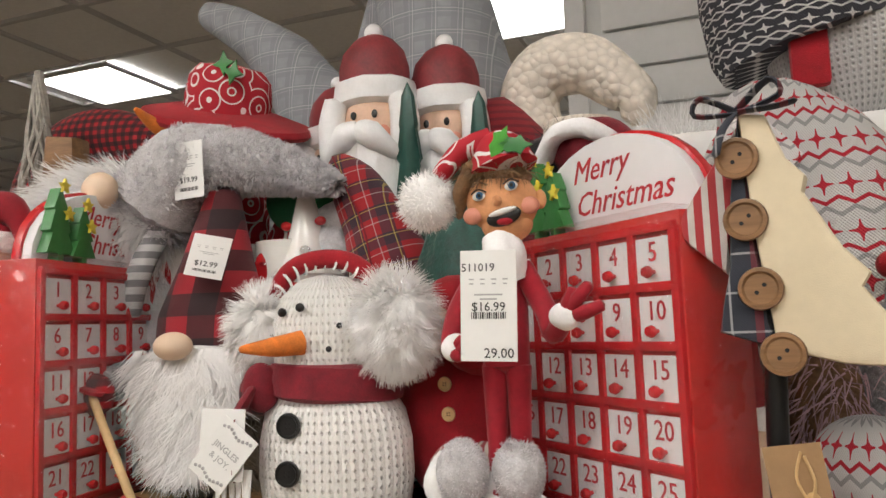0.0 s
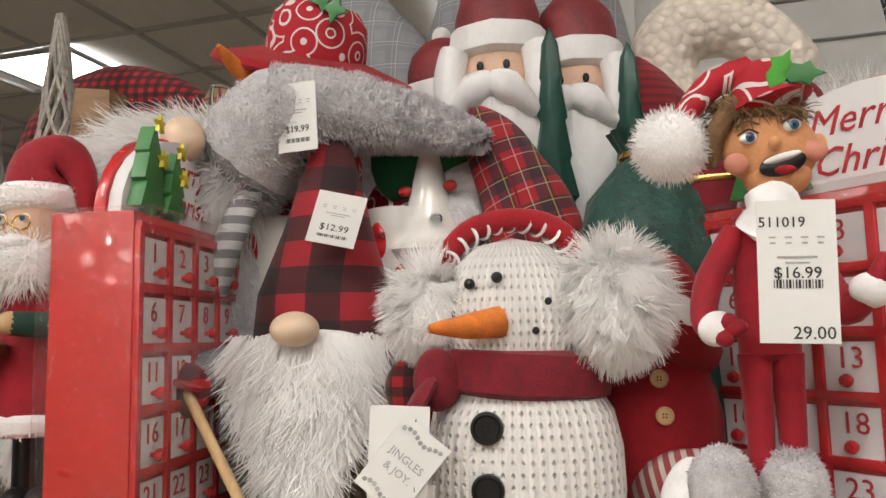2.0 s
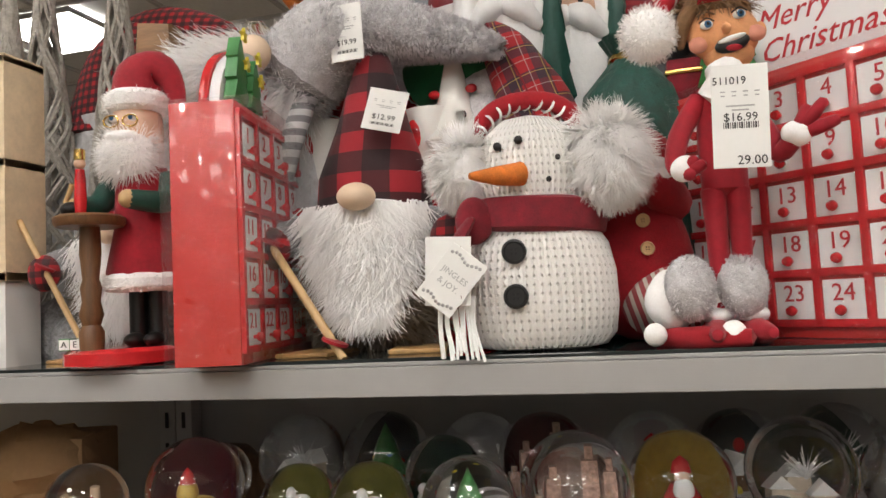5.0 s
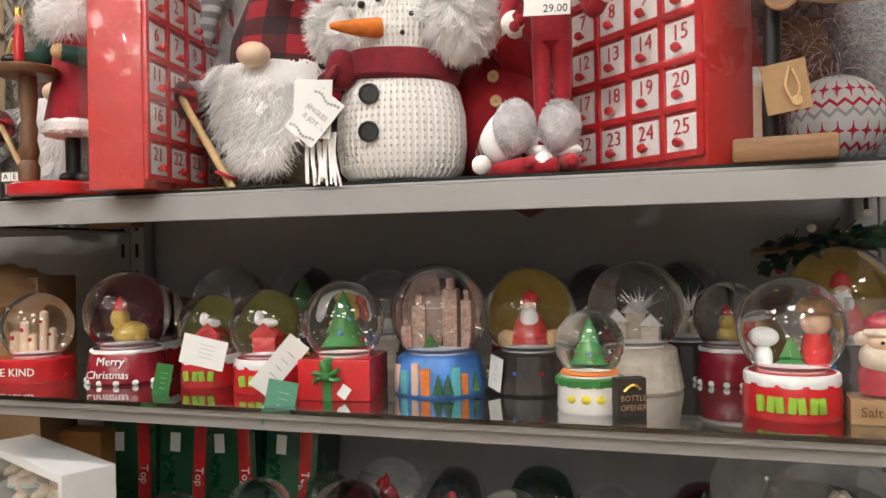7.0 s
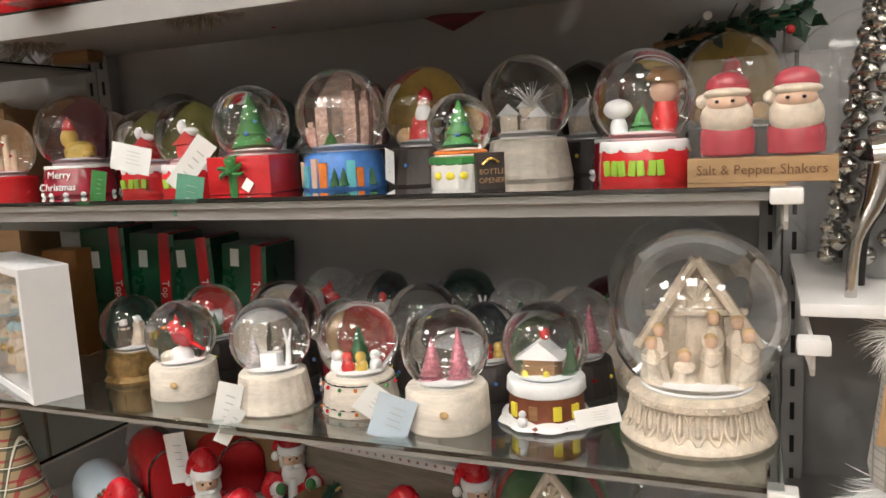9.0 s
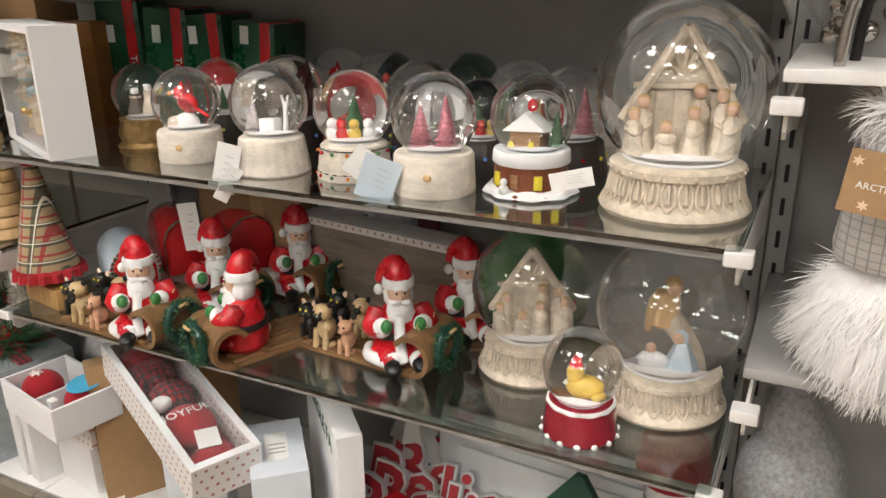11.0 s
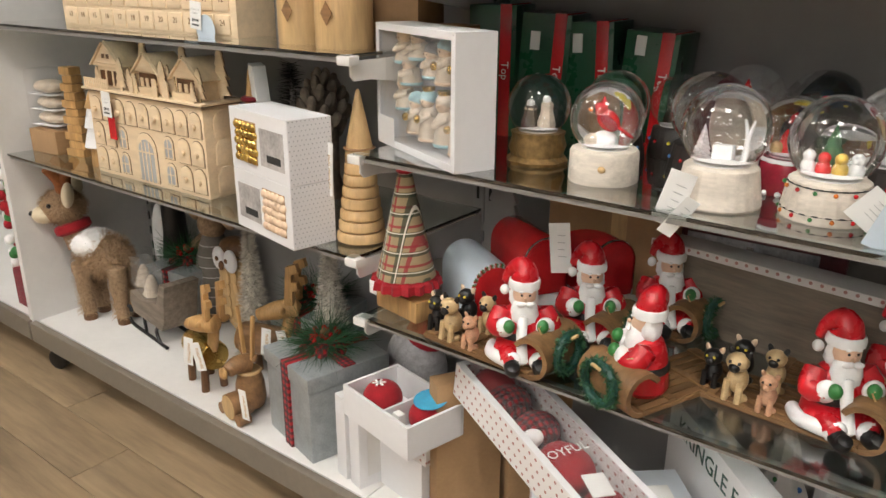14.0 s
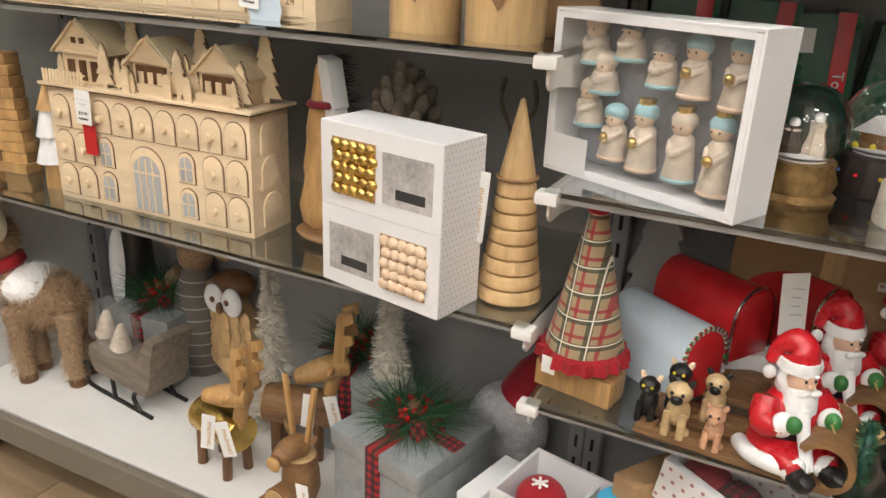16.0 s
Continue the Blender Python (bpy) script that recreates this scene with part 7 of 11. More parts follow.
            part("hair", ball(0.0048 * s, 0.0046 * s, 0.004 * s, (x * s, (y + 0.001) * s, z0 + (h * 0.86 + 0.0022) * s), seg=10), M_TANWOOD, f)
    elif kind == "angel":
        rob = part("angel_robe", tube([(0.022 * s, 0.002, z0), (0.02 * s, 0.002, z0 + 0.016 * s), (0.01 * s, 0, z0 + 0.034 * s), (-0.002 * s, 0, z0 + 0.048 * s)], [0.008 * s, 0.008 * s, 0.009 * s, 0.01 * s], 14), M_IVORY, t, "flowing ivory robe")
        tube_bm = tube([(-0.006 * s, 0, z0 + 0.04 * s), (-0.004 * s, 0, z0 + 0.056 * s), (0.0, -0.002, z0 + 0.066 * s)], [0.012 * s, 0.013 * s, 0.009 * s], 14)
        part("cloak", tube_bm, M_TANWOOD, rob, "tan cloak")
        part("wing", ball(0.005 * s, 0.008 * s, 0.02 * s, (-0.012 * s, 0.002 * s, z0 + 0.05 * s), turn=(0, 10, 0), seg=14), M_TANWOOD, rob)
        part("head", ball(0.0068 * s, at=(0.003 * s, -0.004 * s, z0 + 0.073 * s), seg=12), M_SKIN, rob)
        part("hair", ball(0.0074 * s, 0.007 * s, 0.006 * s, (0.002 * s, -0.002 * s, z0 + 0.077 * s), seg=12), M_TANWOOD, rob)
        f = part("kneeling_figure", lathe([(0.013, 0), (0.0135, 0.008), (0.009, 0.02), (0.005, 0.029)], 16, pose(0.012 * s, -0.012 * s, z0) @ Matrix.Diagonal((s, s, s, 1)), None, lambda q, i: 1 + 0.1 * math.sin(5 * q)), M_PALEBLUE, t, "pale blue kneeling figure")
        part("head", ball(0.0052 * s, at=(0.009 * s, -0.014 * s, z0 + 0.033 * s), seg=10), M_SKIN, f)
        part("veil", ball(0.006 * s, 0.006 * s, 0.007 * s, (0.011 * s, -0.011 * s, z0 + 0.033 * s), seg=10), M_PALEBLUE, f)
        f = part("infant_bundle", ball(0.013 * s, 0.008 * s, 0.008 * s, (-0.01 * s, -0.014 * s, z0 + 0.012 * s), 0.001, 14), M_SNOW, t, "white swaddled bundle")
        part("head", ball(0.0045 * s, at=(-0.012 * s, -0.016 * s, z0 + 0.023 * s), seg=10), M_SKIN, f)
    elif kind == "couple":
        for x, h, m in ((-0.012, 0.046, SHARED["ink"]), (0.012, 0.054, M_IVORY)):
            f = part("robed_figure", lathe([(0.012, 0), (0.0125, 0.01), (0.008, h * 0.5), (0.0085, h * 0.7), (0.003, h * 0.8)], 16, pose(x * s, 0, z0 + 0.004) @ Matrix.Diagonal((s, s, s, 1)), None, lambda q, i: 1 + 0.1 * math.sin(6 * q)), m, t)
            part("head", ball(0.006 * s, at=(x * s, -0.002 * s, z0 + h * 0.9 * s), seg=10), M_SNOW, f)
            part("scarf", ball(0.009 * s, 0.008 * s, 0.004 * s, (x * s, -0.001 * s, z0 + h * 0.74 * s), seg=10), M_IVORY, f)


def drip_ring(R, z, depth=0.012, seg=48):
    return lathe([(R * 1.0, z), (R * 1.03, z - 0.002), (R * 1.04, z - depth), (R * 1.01, z - depth - 0.002)], seg, None, None, lambda a, i: 1 + (0.012 * math.sin(11 * a) if i > 1 else 0))


def globe(at, z, R, base, kind, label, rz=0, seed=1, bh=0.05, back=None):
    t = thing("snow_globe", (at[0], at[1], z), rz, label, "snow globe", "snow globes")
    rb = R * (0.68 if base == "ornate" else 0.86)
    if base == "red":
        b = part("base", lathe([(rb * 1.04, 0), (rb * 1.08, 0.004), (rb * 1.02, bh * 0.8), (rb * 0.92, bh), (rb * 0.6, bh + 0.002)], 40), M_RED_GLOSS, t, "red glazed base")
        part("snow_drip", drip_ring(rb * 0.99, bh), M_SNOW, b, "white snow drips on the rim")
    elif base == "print":
        b = part("base", lathe([(rb * 1.04, 0), (rb * 1.1, 0.004), (rb * 1.0, bh * 0.85), (rb * 0.92, bh), (rb * 0.6, bh + 0.002)], 40), SHARED["wine_gloss"], t, "wine red glazed base with lettering")
        part("snow_rim", drip_ring(rb * 0.96, bh, 0.004), M_SNOW, b)
        for k in range(14):
            a = 2 * math.pi * k / 14
            part("snow_dot", ball(0.005, 0.004, 0.004, (rb * 1.08 * math.cos(a), rb * 1.08 * math.sin(a), 0.004), seg=8), M_SNOW, b)
    elif base == "band":
        b = part("base", lathe([(rb * 1.18, 0), (rb * 1.2, 0.003), (rb * 1.2, bh - 0.003), (rb * 1.14, bh), (rb * 0.6, bh + 0.001)], 40), M_RED_GLOSS, t, "plain red round base")
    elif base == "gift":
        q = R * 1.78
        b = part("base", box(q, q, bh, (0, 0, 0), 0.003), M_RED_GLOSS, t, "red gift box base")
        part("ribbon", box(0.012, q + 0.003, bh + 0.001, (-0.008, 0, 0), 0.001), M_GREEN, b, "green ribbon")
        bw = bmesh.new()
        for a in (20, 75, 105, 160, 200, 340):
            tube([(-0.008, -q / 2 - 0.004, bh * 0.62), (-0.008 + 0.012 * math.cos(radians(a)), -q / 2 - 0.008, bh * 0.62 + 0.012 * math.sin(radians(a))), (-0.008 + 0.018 * math.cos(radians(a + 12)), -q / 2 - 0.004, bh * 0.62 + 0.018 * math.sin(radians(a + 12)))], [0.004, 0.0055, 0.003], 8, bw, flat=0.6)
        ball(0.006, at=(-0.008, -q / 2 - 0.008, bh * 0.62), seg=10, into=bw)
        part("bow", bw, M_GREEN, b, "green moulded bow")
        part("gift_label", box(0.013, 0.001, 0.016, (0.01, -q / 2 - 0.003, 0.006), 0.0003, ry=35), M_TAG, b)
    elif base == "city":
        b = part("base", lathe([(rb * 1.06, 0), (rb * 1.1, 0.004), (rb * 1.0, bh * 0.9), (rb * 0.92, bh), (rb * 0.6, bh + 0.002)], 40), M_BLUE, t, "blue painted base with city relief")
        for a, w, h, m in ((-130, 0.013, 0.03, SHARED["aqua"]), (-112, 0.01, 0.04, M_SKIN), (-98, 0.012, 0.034, M_ORANGE), (-60, 0.012, 0.036, SHARED["aqua"]), (-48, 0.01, 0.026, M_ORANGE), (-150, 0.012, 0.036, M_SKIN)):
            part("relief_block", box(w, 0.006, h, (rb * 1.05 * math.cos(radians(a)), rb * 1.05 * math.sin(radians(a)), 0.003), 0.001, rz=a + 90), m, b)
        for a in (-82, -70, -30):
            part("relief_tree", tier_tree(0.008, 0.028, 4, 10, (rb * 1.08 * math.cos(radians(a)), rb * 1.08 * math.sin(radians(a)), 0.003)), M_PINE, b)
    elif base in ("planks", "darkplanks"):
        n = 22
        m = M_BIRCH if base == "planks" else M_BLACKWOOD
        b = part("base", lathe([(rb * 1.1, 0), (rb * 1.14, 0.003), (rb * 0.98, bh * 0.95), (rb * 0.9, bh), (rb * 0.6, bh + 0.001)], n * 3, None, None, lambda a, i: 1 - (0.03 if int(a / (2 * math.pi) * n * 3 + 0.5) % 3 == 0 and i < 3 else 0)), m, t, "plank textured base")
        if base == "darkplanks":
            for k in range(10):
                a = 2 * math.pi * k / 10
                part("bulb", ball(0.003, at=(rb * 1.06 * math.cos(a), rb * 1.06 * math.sin(a), bh * 0.55), seg=8), (M_YELLOW, M_BLUE, M_RED_GLOSS)[k % 3], b)
    elif base == "drum":
        b = part("base", lathe([(rb * 1.12, 0), (rb * 1.15, 0.003), (rb * 1.0, bh * 0.95), (rb * 0.92, bh), (rb * 0.6, bh + 0.001)], 66, None, None, lambda a, i: 1 - (0.03 if int(a / (2 * math.pi) * 66 + 0.5) % 3 == 0 and i < 3 else 0)), M_BIRCH, t, "white plank base with string lights")
        for zz in (0.2, 0.85):
            part("light_string", lathe([(rb * 1.13 - zz * 0.007, bh * zz), (rb * 1.16 - zz * 0.007, bh * zz + 0.001), (rb * 1.13 - zz * 0.007, bh * zz + 0.002)], 40), M_BLACK, b)
            for k in range(14):
                a = 2 * math.pi * k / 14
                part("bulb", ball(0.0028, at=(rb * (1.16 - 0.1 * zz) * math.cos(a), rb * (1.16 - 0.1 * zz) * math.sin(a), bh * zz - 0.003), seg=8), (M_RED_GLOSS, M_GREEN, M_ORANGE)[k % 3], b)
    elif base == "birch":
        b = part("base", lathe([(rb * 1.1, 0), (rb * 1.13, 0.003), (rb * 1.1, bh - 0.004), (rb * 1.04, bh), (rb * 0.6, bh + 0.001)], 40, None, None, lambda a, i: 1 + 0.012 * math.sin(5 * a + i)), M_BIRCH, t, "whitewashed birch log base")
        part("knot", ball(0.006, 0.003, 0.005, (0.012, -rb * 1.12, bh * 0.55), 0.001), M_TANWOOD, b)
    elif base == "gold":
        b = part("base", lathe([(rb * 1.12, 0), (rb * 1.16, 0.005), (rb * 0.98, 0.012), (rb * 1.08, bh * 0.5), (rb * 0.95, bh * 0.85), (rb * 1.0, bh), (rb * 0.6, bh + 0.001)], 48, None, None, lambda a, i: 1 + 0.035 * math.sin(8 * a + i)), M_GOLD, t, "ornate antique gold base")
    elif base == "house":
        b = part("base", lathe([(rb * 1.2, 0), (rb * 1.24, 0.006), (rb * 1.05, 0.012), (rb * 1.02, bh * 0.8), (rb * 0.8, bh), (rb * 0.6, bh + 0.001)], 12), SHARED["cottage"], t, "brown cottage base with snow")
        part("snow_skirt", lathe([(rb * 1.2, 0), (rb * 1.3, 0.003), (rb * 1.2, 0.01), (rb * 1.0, 0.012)], 36, None, None, lambda a, i: 1 + 0.05 * math.sin(9 * a)), M_SNOW, b)
        part("snow_roof", drip_ring(rb * 1.02, bh + 0.004, 0.016), M_SNOW, b)
        for a, m in ((-130, M_YELLOW), (-95, M_BROWNWOOD), (-60, M_YELLOW), (-30, M_YELLOW)):
            part("window_relief", box(0.011, 0.004, 0.018, (rb * 1.04 * math.cos(radians(a)), rb * 1.04 * math.sin(radians(a)), 0.014), 0.001, rz=a + 90), m, b)
        bm = ball(0.007, 0.006, 0.007, (-0.016, -rb * 1.2, 0.014))
        ball(0.005, at=(-0.016, -rb * 1.2, 0.024), seg=10, into=bm)
        part("tiny_snowman", bm, M_SNOW, b)
    elif base == "holly":
        b = part("base", lathe([(rb * 1.06, 0), (rb * 1.1, 0.004), (rb * 1.06, bh * 0.9), (rb * 0.92, bh), (rb * 0.6, bh + 0.001)], 40), M_CERAMIC, t, "white base with green garland")
        part("garland", lathe([(rb * 1.07, bh * 0.7), (rb * 1.12, bh * 0.74), (rb * 1.12, bh * 0.9), (rb * 1.02, bh * 0.95)], 40, None, None, lambda a, i: 1 + 0.04 * math.sin(14 * a)), M_GREEN, b)
        part("red_rim", lathe([(rb * 0.9, bh), (rb * 0.98, bh + 0.001), (rb * 0.9, bh + 0.004)], 30), M_ORANGE, b)
        for a in (-120, -95, -70, -45):
            part("bell", ball(0.006, 0.003, 0.005, (rb * 1.07 * math.cos(radians(a)), rb * 1.07 * math.sin(radians(a)), bh * 0.4), seg=10), M_YELLOW, b)
    else:  # ornate
        b = part("base", lathe([(rb * 1.24, 0), (rb * 1.3, 0.006), (rb * 1.26, 0.014), (rb * 1.12, 0.02), (rb * 1.05, bh * 0.72), (rb * 1.14, bh * 0.8), (rb * 1.14, bh * 0.93), (rb * 0.98, bh), (rb * 0.6, bh + 0.001)], 64), M_IVORY, t, "carved ivory resin base")
        n = 26
        for k in range(n):
            a = 2 * math.pi * k / n
            loop = [(rb * q * math.cos(a + da), rb * q * math.sin(a + da), bh * h) for da, h, q in ((-0.05, 0.78, 1.09), (-0.1, 0.62, 1.1), (-0.085, 0.4, 1.15), (0, 0.24, 1.22), (0.085, 0.4, 1.15), (0.1, 0.62, 1.1), (0.05, 0.78, 1.09))]
            part("leaf_relief", tube(loop, rb * 0.026, 6), M_IVORY, b)
            part("vein_relief", tube([(rb * 1.09 * math.cos(a), rb * 1.09 * math.sin(a), bh * 0.74), (rb * 1.15 * math.cos(a), rb * 1.15 * math.sin(a), bh * 0.4)], [rb * 0.03, rb * 0.045], 6), M_IVORY, b)
            part("bead_relief", ball(rb * 0.04, at=(rb * 1.14 * math.cos(a + 0.12), rb * 1.14 * math.sin(a + 0.12), bh * 0.86), seg=6), M_IVORY, b)
    zc = bh + R * 0.82
    g = part("glass_ball", ball(R, at=(0, 0, zc), seg=48), M_WATER, t, "clear water-filled glass ball")
    g.visible_shadow = False
    part("collar", lathe([(R * 0.62, bh), (R * 0.64, bh + 0.003), (R * 0.6, bh + R * 0.06)], 36), M_SNOW, t)
    k_in = 0.7 if base == "ornate" else 0.94
    inner(kind, t, R * k_in, bh + R * 0.14, seed, SHARED[back] if back else None)
    return t


SHARED["ink"] = mat("dark_brown_resin", (0.05, 0.035, 0.025), 0.4, var=0.4, scale=80)
SHARED["tower"] = mat("rose_gold_lattice", (0.5, 0.33, 0.27), 0.4, 0.3, var=0.6, scale=250)
SHARED["gold_dog"] = mat("golden_resin", (0.62, 0.42, 0.08), 0.4, var=0.3, scale=80)
SHARED["wine_gloss"] = mat("wine_gloss_glaze", (0.27, 0.015, 0.03), 0.2, var=0.25, coat=0.5)
SHARED["gold_print"] = mat("gold_yellow_print", (0.42, 0.28, 0.035), 0.5, var=0.3, scale=40)
SHARED["night_print"] = mat("dark_night_print", (0.02, 0.03, 0.035), 0.5, var=0.5, scale=50)
SHARED["olive_print"] = mat("olive_print", (0.16, 0.16, 0.03), 0.5, var=0.4, scale=40)
SHARED["wine_print"] = mat("dark_wine_print", (0.1, 0.01, 0.02), 0.5, var=0.4, scale=40)
SHARED["pine_print"] = mat("dark_pine_print", (0.01, 0.045, 0.03), 0.5, var=0.4, scale=40)
SHARED["cottage"] = mat("red_brown_cottage_paint", (0.16, 0.045, 0.02), 0.35, var=0.4, scale=60)
SHARED["aqua"] = mat("aqua_paint", (0.12, 0.45, 0.5), 0.4, var=0.2)

# upper globe shelf, front row
g = globe((-1.012, 0.765), Z_A, 0.053, "band", "posts", "snow globe with cream heart posts on plain red base", 0, 1, 0.036)
writing("word", "BE KIND", 0.0165, M_TAG, g, (0.014, -0.0572, 0.018), 14)
g = globe((-0.861, 0.785), Z_A, 0.062, "print", "dog", "snow globe with golden puppy on wine red lettered base", 10, 2, 0.05, "wine_print")
writing("word", "Merry", 0.017, M_TAG, g, (0.004, -0.0575, 0.035), 0, shear=0.2)
writing("word", "Christmas", 0.016, M_TAG, g, (0.0, -0.0585, 0.016), 0, shear=0.2)
for x, y, R, s in ((-0.716, 0.785, 0.047, 3), (-0.613, 0.765, 0.051, 4)):
    g = globe((x, y), Z_A, R, "red", "house", "snow globe with red house on red base with snow drips", 8, s, 0.044, "olive_print")
    for k in range(4):
        part("raised_letter", box(0.009, 0.004, 0.014, (-0.016 + 0.0115 * k, -R * 0.86 * 1.05, 0.01), 0.0015, ry=(k % 2) * 14 - 7), SHARED["lime"] if "lime" in SHARED else SHARED.setdefault("lime", mat("lime_green_paint", (0.3, 0.5, 0.05), 0.4, var=0.15)), g, "plain green raised shape")
globe((-0.488, 0.745), Z_A, 0.053, "gift", "tree", "snow globe with green tree on red gift box base", 8, 5, 0.052)
globe((-0.375, 0.8), Z_A, 0.064, "city", "skyline", "snow globe with rose skyline on blue city base", 8, 6, 0.05)
globe((-0.258, 0.83), Z_A, 0.06, "darkplanks", "santa", "snow globe with santa on dark plank base", 8, 7, 0.052, "gold_print")
globe((-0.168, 0.722), Z_A, 0.04, "holly", "tree", "small snow globe with green tree on white holly base", 5, 8, 0.042)
globe((-0.125, 0.872), Z_A, 0.062, "planks", "village", "snow globe with white village on whitewashed plank base", 5, 9, 0.056)
g = globe((0.048, 0.742), Z_A, 0.056, "red", "pair", "snow globe with two figures on red base with snow drips", -6, 10, 0.048)
for k in range(7):
    part("raised_letter", box(0.0085, 0.004, 0.017, (0.052 * math.sin(-0.62 + 0.2 * k), -0.052 * math.cos(-0.62 + 0.2 * k), 0.01), 0.0015, rz=math.degrees(-0.62 + 0.2 * k), ry=(k % 2) * 10 - 5), SHARED["lime"], g, "plain green raised shape")
globe((0.135, 0.955), Z_A, 0.07, "darkplanks", "santa", "large snow globe with santa at the back of the shelf", 0, 11, 0.056, "gold_print")
globe((-0.005, 0.935), Z_A, 0.048, "print", "dog", "snow globe on red aeroplane base", 30, 12, 0.05)
for k, (x, y, R, b, kd) in enumerate(((-0.885, 0.87, 0.05, "red", "house"), (-0.79, 0.95, 0.064, "darkplanks", "village"), (-0.665, 0.97, 0.064, "darkplanks", "tree"), (-0.56, 0.9, 0.052, "darkplanks", "friends"), (-0.53, 1.0, 0.06, "planks", "deer"), (-0.43, 0.95, 0.064, "darkplanks", "skyline"), (-0.29, 0.97, 0.062, "print", "santa"), (-0.18, 0.985, 0.062, "darkplanks", "cabin"), (-0.06, 1.0, 0.064, "darkplanks", "village"))):
    globe((x, y), Z_A, R, b, kd, "snow globe standing in the second row", 10 * k - 40, 20 + k, 0.05, ("wine_print", None, "night_print", "pine_print", None)[k % 5])

# lower globe shelf
globe((-0.791, 0.79), Z_B, 0.05, "gold", "couple", "snow globe with pair of figures on antique gold base", 10, 31, 0.05, "pine_print")
globe((-0.652, 0.748), Z_B, 0.053, "birch", "bird", "snow globe with red cardinal on birch log base", 10, 32, 0.048)
globe((-0.475, 0.73), Z_B, 0.057, "planks", "deer", "snow globe with silver tree on white plank base", 8, 33, 0.054)
globe((-0.348, 0.757), Z_B, 0.056, "drum", "friends", "snow globe with tree and animals on string light base", 8, 34, 0.05)
globe((-0.205, 0.73), Z_B, 0.057, "birch", "glitter_trees", "snow globe with pink glitter trees on birch base", 5, 35, 0.054)
globe((-0.085, 0.777), Z_B, 0.056, "house", "cabin", "snow globe with cabin on cottage base with snow", 0, 36, 0.055)
globe((0.101, 0.778), Z_B, 0.103, "ornate", "nativity", "large snow globe with ivory nativity stable on carved base", 12, 37, 0.062)
for k, (x, y, R, b, kd) in enumerate(((-0.7, 0.88, 0.052, "darkplanks", "cabin"), (-0.545, 0.87, 0.058, "darkplanks", "village"), (-0.53, 1.0, 0.058, "planks", "bird"), (-0.41, 0.96, 0.06, "darkplanks", "cabin"), (-0.3, 0.88, 0.058, "darkplanks", "deer"), (-0.28, 1.01, 0.058, "planks", "deer"), (-0.17, 0.96, 0.056, "darkplanks", "friends"), (-0.07, 0.9, 0.056, "darkplanks", "glitter_trees"), (-0.04, 1.01, 0.054, "birch", "tree"), (-0.42, 0.85, 0.046, "print", "santa"), (-0.19, 0.852, 0.047, "darkplanks", "friends"), (-0.632, 0.972, 0.047, "darkplanks", "couple"))):
    globe((x, y), Z_B, R, b, kd, "snow globe standing in the second row", 10 * k - 50, 50 + k, 0.05, (None, "wine_print", None, "night_print", None, "pine_print", None)[k % 7])
globe((0.065, 0.955), Z_B, 0.1, "ornate", "village", "large snow globe behind the nativity globe", 0, 60, 0.066)

# santa shelf globes
globe((-0.105, 0.85), Z_S, 0.09, "ornate", "nativity", "medium snow globe with ivory stable on carved base", 25, 61, 0.06)
globe((0.1, 0.835), Z_S, 0.1, "ornate", "angel", "large snow globe with angel and child on carved base", 10, 62, 0.06)
g = globe((0.018, 0.708), Z_S, 0.053, "print", "dog", "small snow globe with golden puppy on red base", 0, 63, 0.05)
globe((-0.17, 0.97), Z_S, 0.07, "red", "tree", "snow globe with dark trees at the back", 0, 64, 0.05)


def loose_tag(at, w, h, rz, ry, material, label, rx=0, bars=4):
    t = thing("paper_tag", at, rz, label, "paper tag", "paper tags", "", rx, ry)
    bm = box(w, 0.001, h, (0, 0, -h), 0.0003)
    for v in bm.verts:
        v.co.y += 0.004 * math.sin(v.co.x / w * 3)
    part("card", bm, material, t, "", False)
    ln = bmesh.new()
    for k in range(bars):
        box(w * (0.6 - 0.08 * (k % 3)), 0.0004, h * 0.012, (0, -0.0012, -h * (0.25 + 0.14 * k)), 0, into=ln)
    part("print", ln, M_GREYINK, t, "", False)
    return t


loose_tag((-0.525, 0.695, Z_A + 0.075), 0.03, 0.085, 8, 42, M_TAG, "white store tag hanging on the red globe")
loose_tag((-0.53, 0.662, Z_A + 0.03), 0.036, 0.058, 8, 12, mat("green_card_tag", (0.1, 0.3, 0.2), 0.6), "green printed tag over the shelf edge")
loose_tag((-0.672, 0.71, Z_A + 0.075), 0.06, 0.04, 8, 14, M_TAG, "cream paper tag on the globe")
loose_tag((-0.73, 0.7, Z_A + 0.04), 0.02, 0.05, 8, 12, M_GREEN, "narrow green tag beside the globe")
loose_tag((-0.29, 0.775, Z_A + 0.05), 0.022, 0.045, -55, 16, M_TAG, "white tag on the santa globe")
loose_tag((-0.245, 0.668, Z_B + 0.052), 0.05, 0.06, 10, 20, M_PALEBLUE, "pale blue tag hanging over the shelf edge")
loose_tag((-0.27, 0.68, Z_B + 0.055), 0.04, 0.045, 10, 40, M_TAG, "white tag behind the blue tag")
loose_tag((-0.5, 0.668, Z_B + 0.05), 0.034, 0.075, 10, 16, M_TAG, "white store tag at the plank globe")
loose_tag((-0.48, 0.655, Z_B + 0.02), 0.02, 0.06, 10, 34, M_TAG, "curled white tag over the shelf edge")
loose_tag((0.0, 0.67, Z_B + 0.06), 0.05, 0.022, 0, -14, M_TAG, "small white tag at the carved base")

